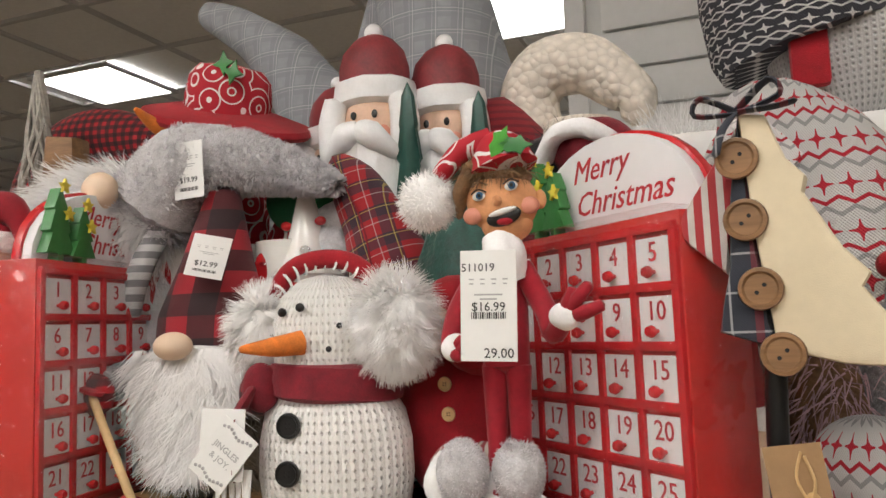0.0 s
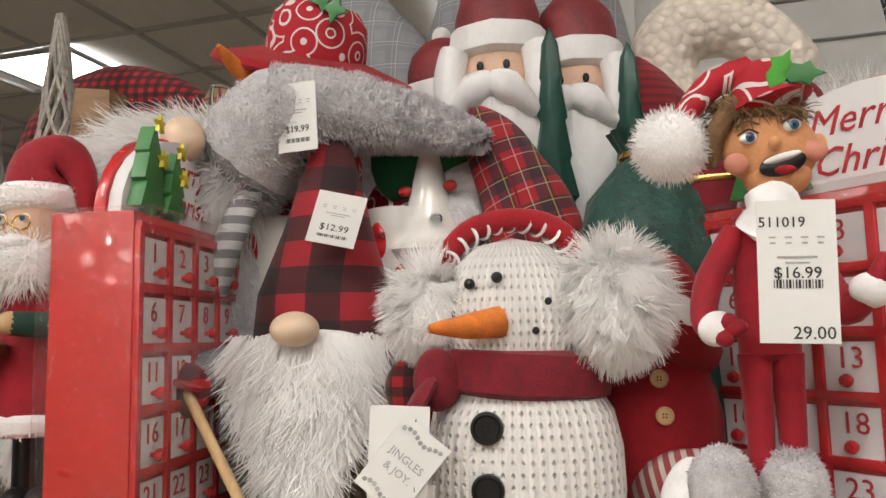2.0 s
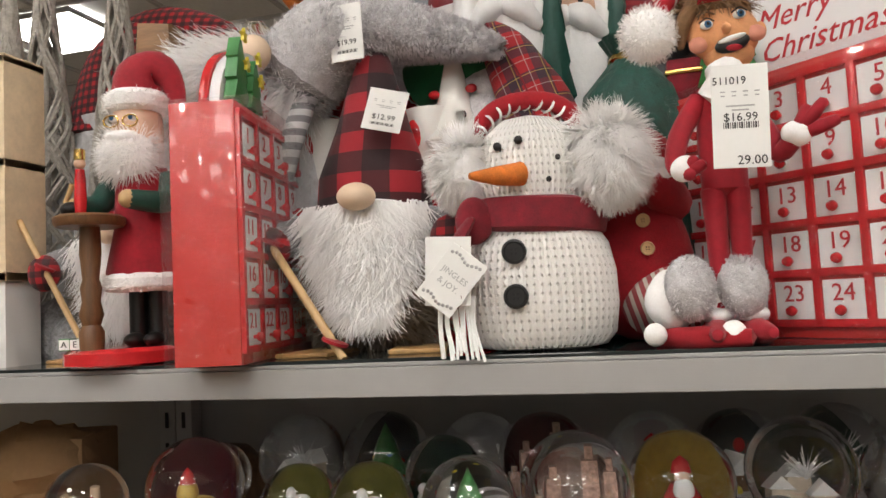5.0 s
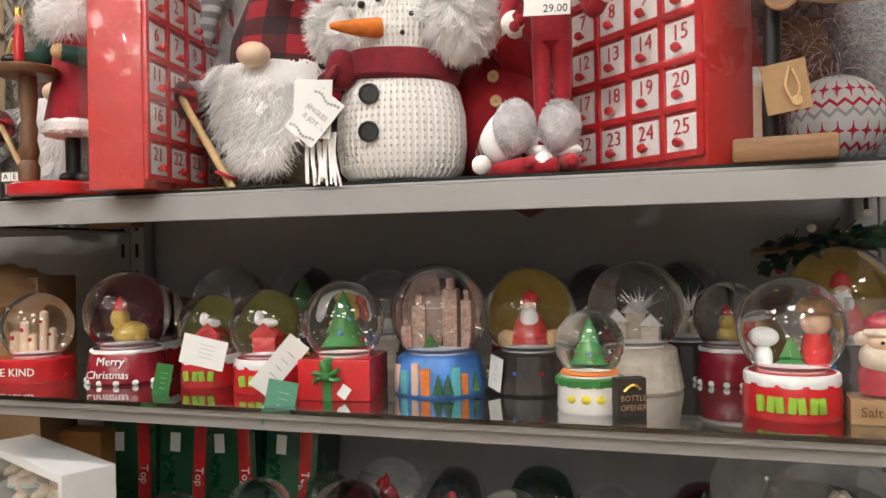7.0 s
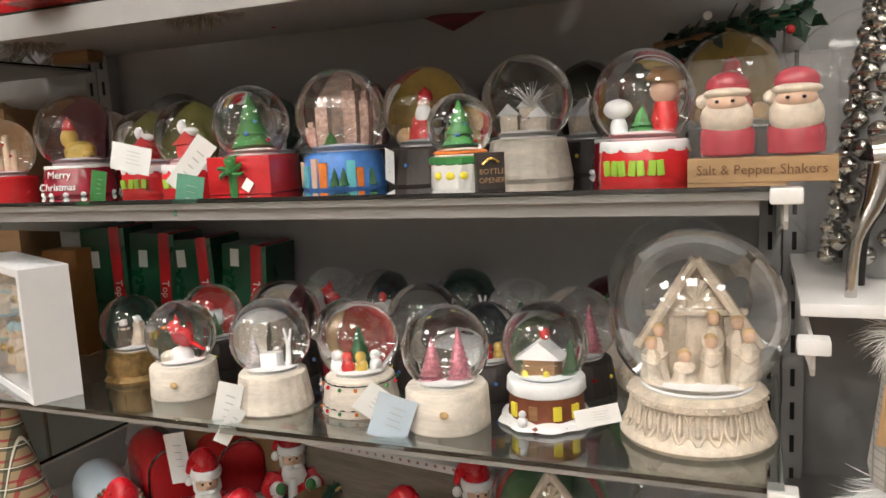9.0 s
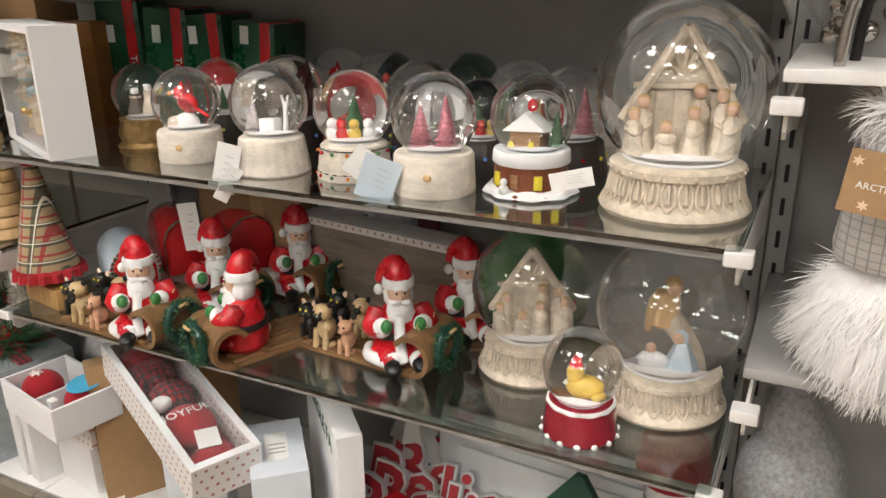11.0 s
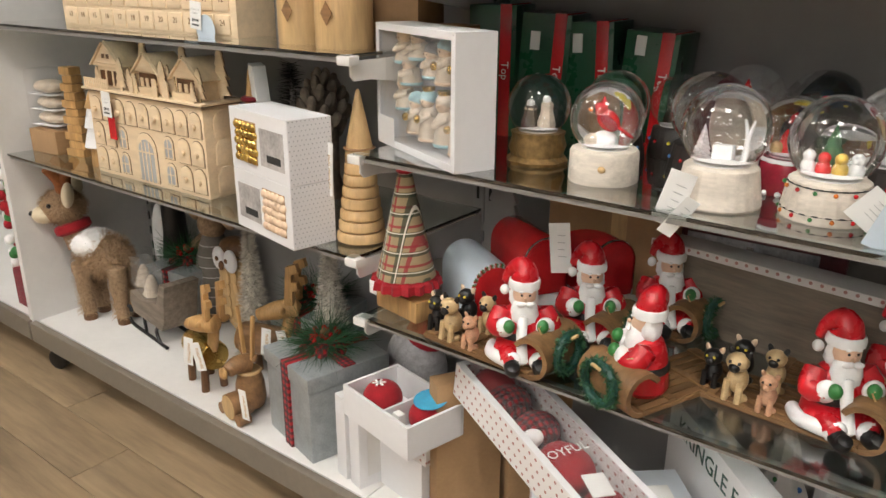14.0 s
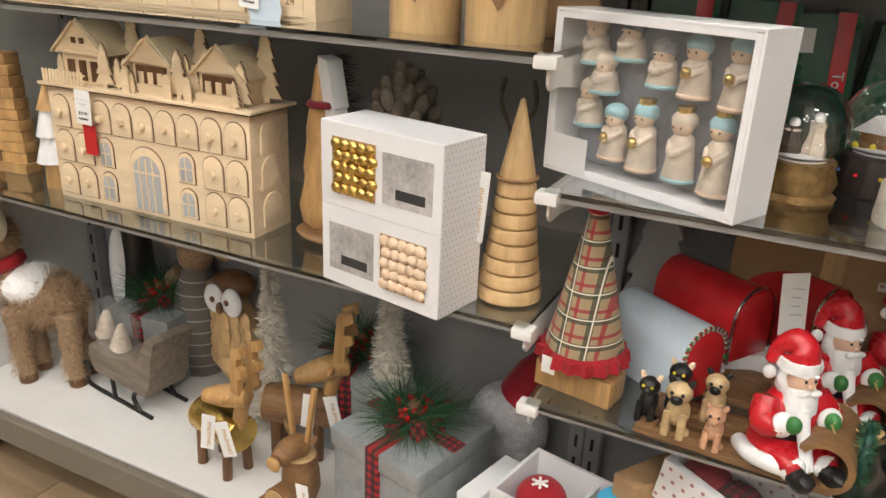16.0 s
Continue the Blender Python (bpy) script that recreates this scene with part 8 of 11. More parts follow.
# salt and pepper box
t = thing("shaker_box", (0.172, 0.72, Z_A), -4, "clear box of two santa salt and pepper shakers", "gift box")
t.scale = (0.86, 0.86, 0.86)
part("card_tray", box(0.168, 0.055, 0.03, (0, 0, 0), 0.001), M_KRAFT, t, "brown kraft tray", False)
writing("word", "Salt & Pepper Shakers", 0.0165, M_DARKWOOD, t, (0, -0.0282, 0.015))
f = part("window", box(0.166, 0.053, 0.118, (0, 0, 0.0305), 0.001), clear_film("clear_stiff_cover", 0.03, 0.05, 0.15), t, "clear plastic cover", False)
f.visible_shadow = False
for x in (-0.04, 0.038):
    s_ = part("shaker", lathe([(0.024, 0.031), (0.032, 0.034), (0.033, 0.06), (0.026, 0.075)], 26, pose(x, 0, 0) @ Matrix.Diagonal((1, 0.72, 1, 1))), SHARED["rose"] if "rose" in SHARED else SHARED.setdefault("rose", mat("rose_glaze", (0.4, 0.03, 0.05), 0.25, var=0.15, coat=0.4)), t, "glazed santa shaker")
    part("beard", ball(0.031, 0.023, 0.028, (x, -0.004, 0.078), 0.002), M_IVORY, s_, "cream glazed beard")
    part("face", ball(0.024, 0.02, 0.014, (x, -0.008, 0.096), seg=16), M_SKIN, s_)
    part("brow", ball(0.028, 0.022, 0.008, (x, -0.006, 0.108), 0.001), M_IVORY, s_)
    part("cap", ball(0.026, 0.02, 0.018, (x, 0, 0.117), seg=18), SHARED["rose"], s_)
    part("pompom", ball(0.009, at=(x - 0.028, -0.004, 0.1), seg=12), M_IVORY, s_)
    for e in (-0.009, 0.009):
        part("eye", ball(0.0025, 0.002, 0.0022, (x + e, -0.0285, 0.098), seg=8), M_BLACK, s_)

t = thing("opener_card", (-0.122, 0.694, Z_A), 28, "small black and kraft bottle opener card beside the globe", "gift card")
t.scale = (0.8, 0.8, 0.85)
part("card", box(0.042, 0.02, 0.05, (0, 0, 0), 0.001), M_BLACKWOOD, t, "", False)
for k, s_ in enumerate(("BOTTLE", "OPENER")):
    writing("word", s_, 0.0105, M_KRAFT, t, (0.002, -0.0104, 0.024 - 0.012 * k))
part("opener", tube([(-0.012, -0.011, 0.034), (0.0, -0.012, 0.042), (0.012, -0.011, 0.036)], 0.0025, 8), M_BRASS, t, "brass opener")
# kraft parcels at the end of the upper globe shelf
t = thing("kraft_parcel", (-1.16, 0.86, Z_U), 15, "brown kraft paper wrapped carton", "carton")
part("carton", box(0.16, 0.12, 0.3, (0, 0, 0), 0.004), M_KRAFT, t)
part("paper", ball(0.09, 0.06, 0.05, (0.0, -0.03, 0.27), 0.02, 16, 60), M_KRAFT, t, "crumpled kraft paper")
t = thing("brown_bowl", (-0.95, 0.98, Z_A), 0, "dark brown wooden bowl upside down", "bowl")
part("bowl", lathe([(0.1, 0), (0.1, 0.03), (0.085, 0.075), (0.05, 0.11), (0, 0.12)], 32), M_DARKWOOD, t)
SHARED["hollyleaf"] = mat("dark_holly_leaf", (0.012, 0.05, 0.025), 0.4, var=0.4, scale=60)
# holly branch at the back
t = thing("holly_branch", (0.03, 0.99, Z_A + 0.175), 0, "dark green artificial holly branch lying on globes", "holly branch")
part("twig", tube([(0, 0, 0), (0.004, 0, 0.1), (0, 0, 0.2)], [0.006, 0.005, 0.003], 8), M_BROWNWOOD, t)
rr = random.Random(7)
for k in range(60):
    a, q = k * 2.4, 0.01 + 0.19 * k / 60
    r = 0.03 * (1 - 0.35 * k / 60) * rr.uniform(0.7, 1.2)
    lf = part("leaf", plate([(0, 0), (0.01, 0.008), (0.007, 0.014), (0.012, 0.02), (0.006, 0.026), (0, 0.036), (-0.006, 0.026), (-0.012, 0.02), (-0.007, 0.014), (-0.01, 0.008)], 0.0016, (0, 0, 0), 0), SHARED["hollyleaf"], t, "dark green holly leaf" if k == 0 else "", False)
    lf.matrix_basis = pose(r * math.cos(a) * 0.5, r * math.sin(a) * 0.5, q, rr.uniform(-60, 60), 70 * math.cos(a) + rr.uniform(-20, 20), math.degrees(a))
for k in range(7):
    part("berry", ball(0.006, at=(0.03 * math.cos(k * 2), 0.03 * math.sin(k * 2), 0.03 + 0.024 * k), seg=10), (M_RED_GLOSS, M_BRASS, M_TAG)[k % 3], t)
t.rotation_euler = (0, radians(80), 0)

# boxed nativity set, leaning on the globes
t = thing("boxed_figures", (-0.956, 0.722, Z_B), -24, "white boxed set of small nativity figures behind clear window", "boxed set")
fr3 = bmesh.new()
W, H, DP = 0.285, 0.208, 0.072
for sx, sz, x, z in ((0.004, H, -W / 2 + 0.002, 0), (0.004, H, W / 2 - 0.002, 0), (W - 0.008, 0.004, 0, 0), (W - 0.008, 0.004, 0, H - 0.004)):
    box(sx, DP, sz, (x, 0, z), 0.0008, into=fr3)
box(W - 0.008, 0.003, H - 0.008, (0, DP / 2 - 0.004, 0.004), 0, into=fr3)
for sx, sz, x, z in ((0.008, H - 0.01, -W / 2 + 0.008, 0.005), (0.008, H - 0.01, W / 2 - 0.008, 0.005), (W - 0.024, 0.008, 0, 0.004), (W - 0.024, 0.008, 0, H - 0.012)):
    box(sx, 0.002, sz, (x, -DP / 2 + 0.001, z), 0, into=fr3)
part("carton", fr3, M_CARD, t, "white card box", False)
part("tray", box(W - 0.012, 0.003, H - 0.012, (0, DP / 2 - 0.009, 0.006), 0), mat("grey_blister_tray", (0.3, 0.31, 0.34), 0.3, var=0.2, scale=25, bs=20, bstr=0.6, bdist=0.01), t, "grey moulded tray", False)
AQUA = mat("aqua_pastel_glaze", (0.32, 0.54, 0.6), 0.4, var=0.2, scale=60)
f = part("window", box(W - 0.012, 0.001, H - 0.012, (0, -DP / 2 + 0.004, 0.006), 0), M_FILM, t, "clear plastic window", False)
f.visible_shadow = False
part("sticker", box(0.06, 0.0008, 0.045, (-0.1, -DP / 2 - 0.001, 0.006), 0.0002), M_CARD, t, "white printed sticker", False)
rr = random.Random(2)
for x, z, h, m in ((-0.105, 0.14, 0.05, M_NOSE), (-0.05, 0.15, 0.04, M_GREYKNIT), (0.0, 0.125, 0.045, M_GREYKNIT), (-0.085, 0.105, 0.04, M_IVORY), (-0.105, 0.06, 0.05, M_IVORY), (0.045, 0.12, 0.06, M_PALEBLUE), (0.1, 0.115, 0.07, M_PALEBLUE), (-0.06, 0.025, 0.06, M_PALEBLUE), (-0.015, 0.02, 0.075, M_PALEBLUE), (0.04, 0.02, 0.075, M_IVORY), (0.09, 0.015, 0.085, M_PALEBLUE)):
    h *= 1.12
    fg = part("figurine", lathe([(0.018, 0), (0.02, 0.006), (0.015, h * 0.5), (0.014, h * 0.62), (0.006, h * 0.72)], 16, pose(x, 0.004, z)), M_IVORY, t, "small pastel figurine")
    part("head", ball(0.0135, 0.012, 0.0135, (x, 0.0, z + h * 0.8), seg=14), M_NOSE, fg)
    part("veil", ball(0.0162, 0.0145, 0.0125, (x, 0.0025, z + h * 0.8 + 0.006), 0.0005, 16), AQUA if m is M_PALEBLUE else m, fg, "pastel hood")
    for e in (-0.005, 0.005):
        part("eye", ball(0.0013, 0.001, 0.0016, (x + e, -0.0123, z + h * 0.8 - 0.001), seg=6), M_DARKWOOD, fg)
    if m is M_PALEBLUE:
        part("gift", ball(0.007, 0.006, 0.007, (x, -0.02, z + h * 0.45), seg=12), M_BRASS, fg, "gold gift")
    if h > 0.08:
        part("crown", lathe([(0.009, 0), (0.01, 0.002), (0.0115, 0.008), (0.0095, 0.007)], 12, pose(x, 0.002, z + h * 0.8 + 0.015), None, lambda a, i: 1 + 0.1 * math.sin(6 * a)), M_BRASS, fg, "small gold crown")
    part("hem", lathe([(0.0195, 0.0), (0.021, 0.003), (0.019, 0.007)], 16, pose(x, 0.004, z)), AQUA if m is not M_PALEBLUE else M_NOSE, fg)
    part("arms", tube([(x - 0.013, 0, z + h * 0.55), (x, -0.017, z + h * 0.42), (x + 0.013, 0, z + h * 0.55)], 0.005, 8), M_IVORY, fg)

# green cartons behind
for k, (x, y) in enumerate(((-0.985, 0.97), (-0.89, 0.985), (-0.795, 1.0), (-0.7, 1.01))):
    t = thing("green_carton", (x, y, Z_B), 12 - 3 * k, "green carton with red stripe and white label", "carton", "green cartons", "", 0, (0, 3, -2, 4)[k])
    part("carton", box(0.092, 0.1, 0.235 - 0.012 * k, (0, 0, 0), 0.002), M_GREENBOX, t)
    part("stripe", box(0.022, 0.102, 0.237 - 0.012 * k, (0.026, 0, 0), 0.001), M_RED_GLOSS, t, "red stripe")
    part("label", box(0.018, 0.001, 0.032, (-0.018, -0.0515, 0.16), 0.0003), M_TAG, t)
    writing("word", "Top", 0.02, M_TAG, t, (0.026, -0.0516, 0.12), 0, 90, 90)
t = thing("orange_carton", (-1.01, 0.93, Z_B), 5, "orange carton behind the boxed set", "carton")
part("carton", box(0.08, 0.05, 0.2, (-0.03, -0.03, 0), 0.002), mat("orange_card", (0.32, 0.13, 0.03), 0.5), t)


# ---- santa shelf ----
def little_dog(parent, x, y, s, material, mask=True, ears=None):
    bm = ball(0.0125 * s, 0.0145 * s, 0.017 * s, (x, y, 0.024 * s + 0.008))
    for dx in (-0.008, 0.008):
        tube([(x + dx * s, y - 0.012 * s, 0.028 * s + 0.006), (x + dx * s, y - 0.015 * s, 0.008)], 0.0045 * s, 8, bm)
        ball(0.006 * s, 0.008 * s, 0.005 * s, (x + dx * 1.2 * s, y - 0.004 * s, 0.011), into=bm)
    d = part("dog", bm, material, parent, "small sitting resin dog")
    part("head", ball(0.0135 * s, 0.0125 * s, 0.012 * s, (x, y - 0.007 * s, 0.05 * s + 0.008), 0.001), material, d)
    for dx in (-0.01, 0.01):
        part("ear", ball(0.004 * s, 0.003 * s, 0.007 * s, (x + dx * s, y - 0.004 * s, 0.06 * s + 0.008), seg=8, turn=(0, 25 if dx > 0 else -25, 0)), ears or M_BLACK, d)
        part("eye", ball(0.0022 * s, at=(x + dx * 0.55 * s, y - 0.0185 * s, 0.053 * s + 0.008), seg=8), M_YELLOW if material is M_BLACK else M_BLACK, d)
    part("muzzle", ball(0.007 * s, 0.006 * s, 0.006 * s, (x, y - 0.0175 * s, 0.046 * s + 0.008), seg=10), M_BLACK if mask else material, d)


def santa_sleigh(at, rz, label, dogs=True, lean=0):
    """Wooden toboggan with a painted santa, dogs and a wreath; its nose points along +x."""
    t = thing("santa_sleigh", at, rz, label, "santa figure", "santa sleighs")
    sl = part("toboggan", box(0.22, 0.105, 0.007, (-0.03, 0, 0.0), 0.002), M_SLEIGH, t, "brown resin plank toboggan")
    for k in range(7):
        part("plank", box(0.216, 0.0125, 0.003, (-0.03, -0.044 + 0.0147 * k, 0.0068), 0.001), M_SLEIGH, sl)
    for x in (-0.12, -0.05, 0.02):
        part("cleat", box(0.012, 0.1, 0.004, (x, 0, 0.0085), 0.001), M_SLEIGH, sl)
    curl = bmesh.new()
    prev = None
    for i in range(15):
        a = radians(-90 + 17 * i)
        r0 = 0.034
        ring = [curl.verts.new((0.08 + (r0 - dr) * math.cos(a), y, r0 + (r0 - dr) * math.sin(a))) for y, dr in ((-0.0525, 0), (0.0525, 0), (0.0525, 0.008), (-0.0525, 0.008))]
        if prev:
            for k in range(4):
                j = (k + 1) % 4
                curl.faces.new((prev[k], prev[j], ring[j], ring[k]))
        else:
            curl.faces.new(ring)
        prev = ring
    curl.faces.new(prev[::-1])
    bmesh.ops.recalc_face_normals(curl, faces=curl.faces[:])
    part("curled_nose", curl, M_SLEIGH, sl)
    wr = [(Vector((0.118, 0.03 * math.cos(a), 0.04 + 0.03 * math.sin(a))), Vector((math.cos(a * 13) + 0.8, math.sin(a * 29), math.cos(a * 41))).normalized()) for a in (2 * math.pi * k / 420 for k in range(420))] * 3
    w = part("wreath", tube([(0.118, 0.03 * math.cos(2 * math.pi * k / 12), 0.04 + 0.03 * math.sin(2 * math.pi * k / 12)) for k in range(13)], 0.0065, 10), M_DKGREEN, t, "green moulded wreath on the nose")
    part("wreath_leaf", fur(wr, 0.013, 0.0, 0.0021, 4, 1.4), M_PINE, w)
    part("wreath_twine", tube([(0.126, -0.008, 0.068), (0.13, 0.0, 0.072), (0.126, 0.009, 0.067)], 0.0028, 8), M_TANWOOD, w, "small twine bow")
    # santa
    sx = 0.03
    body = part("santa_body", lathe([(0.034, 0.008), (0.041, 0.018), (0.038, 0.045), (0.034, 0.07), (0.026, 0.088), (0.015, 0.096)], 24, pose(sx, 0, 0, 0, lean, 0) @ Matrix.Diagonal((0.92, 1.1, 1, 1))), M_SANTARED, t, "painted red santa coat")
    part("belt", lathe([(0.038, 0.045), (0.0395, 0.047), (0.0385, 0.055), (0.0365, 0.057)], 24, pose(sx, 0, 0) @ Matrix.Diagonal((0.92, 1.1, 1, 1))), M_BLACK, body, "black belt")
    part("coat_lap", ball(0.034, 0.05, 0.02, (sx + 0.022, 0, 0.026), 0.002, 18, 90), M_SANTARED, body)
    part("coat_trim", tube([(sx + 0.03, -0.004, 0.085), (sx + 0.04, -0.006, 0.06), (sx + 0.05, -0.006, 0.042), (sx + 0.058, -0.004, 0.02)], 0.0085, 10, flat=0.6), M_SNOW, body, "white coat trim")
    part("coat_hem", tube([(sx - 0.02, -0.046, 0.014), (sx + 0.012, -0.052, 0.018), (sx + 0.04, -0.042, 0.022), (sx + 0.054, -0.02, 0.018)], 0.0105, 12), M_SNOW, body)
    for y in (-0.022, 0.022):
        leg = part("leg", tube([(sx + 0.01, y * 1.3, 0.026), (sx + 0.045, y * 1.2, 0.026), (sx + 0.055, y, 0.02)], [0.017, 0.016, 0.014], 12), M_SANTARED, body)
        part("boot_cuff", ball(0.009, 0.017, 0.016, (sx + 0.056, y, 0.022), seg=12), M_SNOW, leg)
        part("boot", tube([(sx + 0.06, y, 0.018), (sx + 0.075, y, 0.016), (sx + 0.082, y, 0.026)], [0.013, 0.012, 0.01], 10), M_BLACK, leg, "black boot")
        arm = part("arm", tube([(sx, y * 1.5, 0.085), (sx + 0.015, y * 2.0, 0.065), (sx + 0.035, y * 1.4, 0.07)], [0.017, 0.0175, 0.012], 12), M_SANTARED, body)
        part("arm_cuff", ball(0.0115, 0.0155, 0.016, (sx + 0.033, y * 1.45, 0.07), 0.001, 14), M_SNOW, arm)
        part("mitten", ball(0.01, 0.0095, 0.011, (sx + 0.045, y * 1.2, 0.076), seg=12), M_GREEN, arm, "green mitten")
    hd = part("head", ball(0.021, 0.0205, 0.022, (sx + 0.008, 0, 0.118), seg=18), M_SKIN, body, "painted face")
    bd = ball(0.02, 0.0245, 0.032, (sx + 0.0155, 0, 0.086), 0.004, 22, 130)
    ball(0.0185, 0.026, 0.026, (sx - 0.003, 0, 0.11), 0.003, 18, 120, into=bd)
    part("beard", bd, M_SNOW, hd, "white moulded beard")
    for y in (-0.008, 0.008):
        part("moustache", ball(0.005, 0.009, 0.0042, (sx + 0.0315, y, 0.108), seg=10), M_SNOW, hd)
        part("eye", ball(0.002, 0.0022, 0.002, (sx + 0.0275, y * 0.85, 0.122), seg=8), M_BLACK, hd)
        part("brow", ball(0.003, 0.0045, 0.0018, (sx + 0.0265, y, 0.1275), seg=8), M_SNOW, hd)
    part("nose", ball(0.004, 0.0038, 0.0038, (sx + 0.031, 0, 0.116), seg=10), M_SKIN, hd)
    part("hat_brim", lathe([(0.021, 0.1245), (0.0275, 0.127), (0.0285, 0.135), (0.0265, 0.141), (0.021, 0.143)], 22, pose(sx, 0, 0), None, lambda a, i: 1 + 0.03 * math.sin(8 * a)), M_SNOW, hd, "white hat brim")
    part("hat", tube([(sx, 0, 0.137), (sx - 0.003, -0.001, 0.15), (sx - 0.008, -0.007, 0.158), (sx - 0.016, -0.022, 0.15), (sx - 0.017, -0.032, 0.13)], [0.025, 0.0235, 0.0175, 0.0105, 0.0065], 16), M_SANTARED, hd, "red santa hat")
    part("hat_pompom", ball(0.0085, at=(sx - 0.012, -0.033, 0.118), seg=12), M_SNOW, hd)
    hd.matrix_basis = Matrix.Translation((sx, 0, 0.1)) @ Matrix.Diagonal((0.92, 0.92, 1.0, 1)) @ Matrix.Translation((-sx, 0, -0.102))
    body.matrix_basis = Matrix.Translation((sx, 0, 0)) @ pose(0, 0, 0, 0, 0, -48) @ Matrix.Diagonal((0.98, 0.98, 1.0, 1)) @ Matrix.Translation((-sx, 0, 0))
    rp = bmesh.new()
    for y in (-0.026, 0.026):
        tube([(sx + 0.048, y, 0.078), (0.088, y * 0.9, 0.062), (0.112, y * 0.6, 0.055)], 0.0013, 6, rp)
    tube([(sx + 0.05, -0.024, 0.08), (sx + 0.056, 0.0, 0.07), (sx + 0.05, 0.024, 0.08)], 0.0013, 6, rp)
    part("rope", rp, M_TANWOOD, t, "twine reins")
    if dogs:
        little_dog(t, -0.132, -0.02, 1.02, M_BLACK, False, M_NOSE)
        little_dog(t, -0.092, -0.03, 1.2, M_DOG)
        little_dog(t, -0.045, -0.036, 0.92, SHARED["beagle"], False, SHARED["beagle"])
        little_dog(t, -0.105, 0.028, 1.1, M_BLACK, False, M_NOSE)
        little_dog(t, -0.058, 0.028, 1.1, M_DOG)
    return t


M_SLEIGH = wood("brown_resin_wood", (0.24, 0.13, 0.055), 0.5, "x", 0.5, 50)
M_SANTARED = mat("glossy_santa_red", (0.5, 0.012, 0.02), 0.28, var=0.15, scale=30, bs=60, bstr=0.25, bdist=0.002)
SHARED["snowprint"] = mat("grey_snow_print", (0.38, 0.38, 0.42), 0.5, var=0.6, scale=30)
SHARED["beagle"] = mat("tan_and_white_resin", (0.5, 0.28, 0.17), 0.45, var=0.45, scale=60)
santa_sleigh((-0.772, 0.69, Z_S), -4, "resin santa on wooden toboggan with small dogs and wreath")
santa_sleigh((-0.33, 0.79, Z_S), -4, "resin santa on wooden toboggan with small dogs and wreath")
santa_sleigh((-0.53, 0.735, Z_S), -112, "resin santa on toboggan with wreath turned to the aisle", False)
santa_sleigh((-0.725, 0.825, Z_S), -4, "resin santa on toboggan in the second row", False)
santa_sleigh((-0.64, 0.955, Z_S), -4, "resin santa on toboggan in the back row", False)
santa_sleigh((-0.27, 0.915, Z_S), -4, "resin santa on toboggan in the second row", False)

# long printed carton standing behind the sleighs
t = thing("printed_carton", (-0.47, 0.975, Z_S), -8, "white carton with small printed figures on its rim", "carton")
part("carton", box(0.42, 0.05, 0.135, (0, 0, 0), 0.002), M_GREYWOOD, t, "grey inner tray")
part("rim", box(0.43, 0.06, 0.014, (0, 0, 0.136), 0.001), M_PRINTBOX, t, "white printed rim")
t = thing("framed_picture", (-0.5, 1.03, Z_S), 0, "dark red picture frame with snowy scene", "picture frame")
part("frame", box(0.3, 0.016, 0.2, (0, 0, 0), 0.002), SHARED["wine_print"], t)
part("picture", box(0.22, 0.002, 0.11, (0, -0.0095, 0.05), 0.0005), SHARED["snowprint"], t, "pale snowy print")
part("clip", box(0.012, 0.004, 0.02, (0, -0.0105, 0.132), 0.001), M_CHROME, t)
part("truck_print", ball(0.022, 0.002, 0.013, (0.01, -0.0115, 0.075), seg=12), M_RED_GLOSS, t)
t = thing("kraft_carton", (-0.74, 1.0, Z_S), 4, "brown kraft carton at the back", "carton")
part("carton", box(0.24, 0.07, 0.22, (0, 0, 0), 0.003), M_KRAFT, t)
part("tape", box(0.03, 0.071, 0.221, (0.02, 0, 0), 0.0005), M_TANWOOD, t, "brown packing tape")

# plaid fabric tree on a block
t = thing("plaid_tree", (-1.008, 0.712, Z_S), -10, "tan tartan fabric cone tree with red ruffle on wood block", "fabric tree")
part("block", box(0.115, 0.05, 0.04, (0, 0, 0), 0.003), M_HONEYWOOD, t, "rough wooden block")
part("stem", tube([(0, 0, 0.038), (0, 0, 0.075)], 0.009, 10), M_DARKWOOD, t)
part("cone", lathe([(0.048, 0.07), (0.054, 0.075), (0.043, 0.12), (0.03, 0.18), (0.017, 0.24), (0.009, 0.278), (0, 0.284)], 32, None, None, lambda a, i: 1 + 0.03 * math.sin(3 * a)), M_TANPLAID, t, "stuffed tan tartan cone")
part("ruffle", lathe([(0.045, 0.078), (0.06, 0.07), (0.063, 0.055), (0.048, 0.06)], 60, None, None, lambda a, i: 1 + 0.07 * math.sin(17 * a)), M_RED_FELT, t, "dark red ruffle")
part("label", box(0.02, 0.001, 0.025, (-0.02, -0.06, 0.045), 0.0003), M_TAG, t)
part("top_tie", lathe([(0.012, 0.262), (0.016, 0.266), (0.012, 0.272)], 14), M_RED_FELT, t)


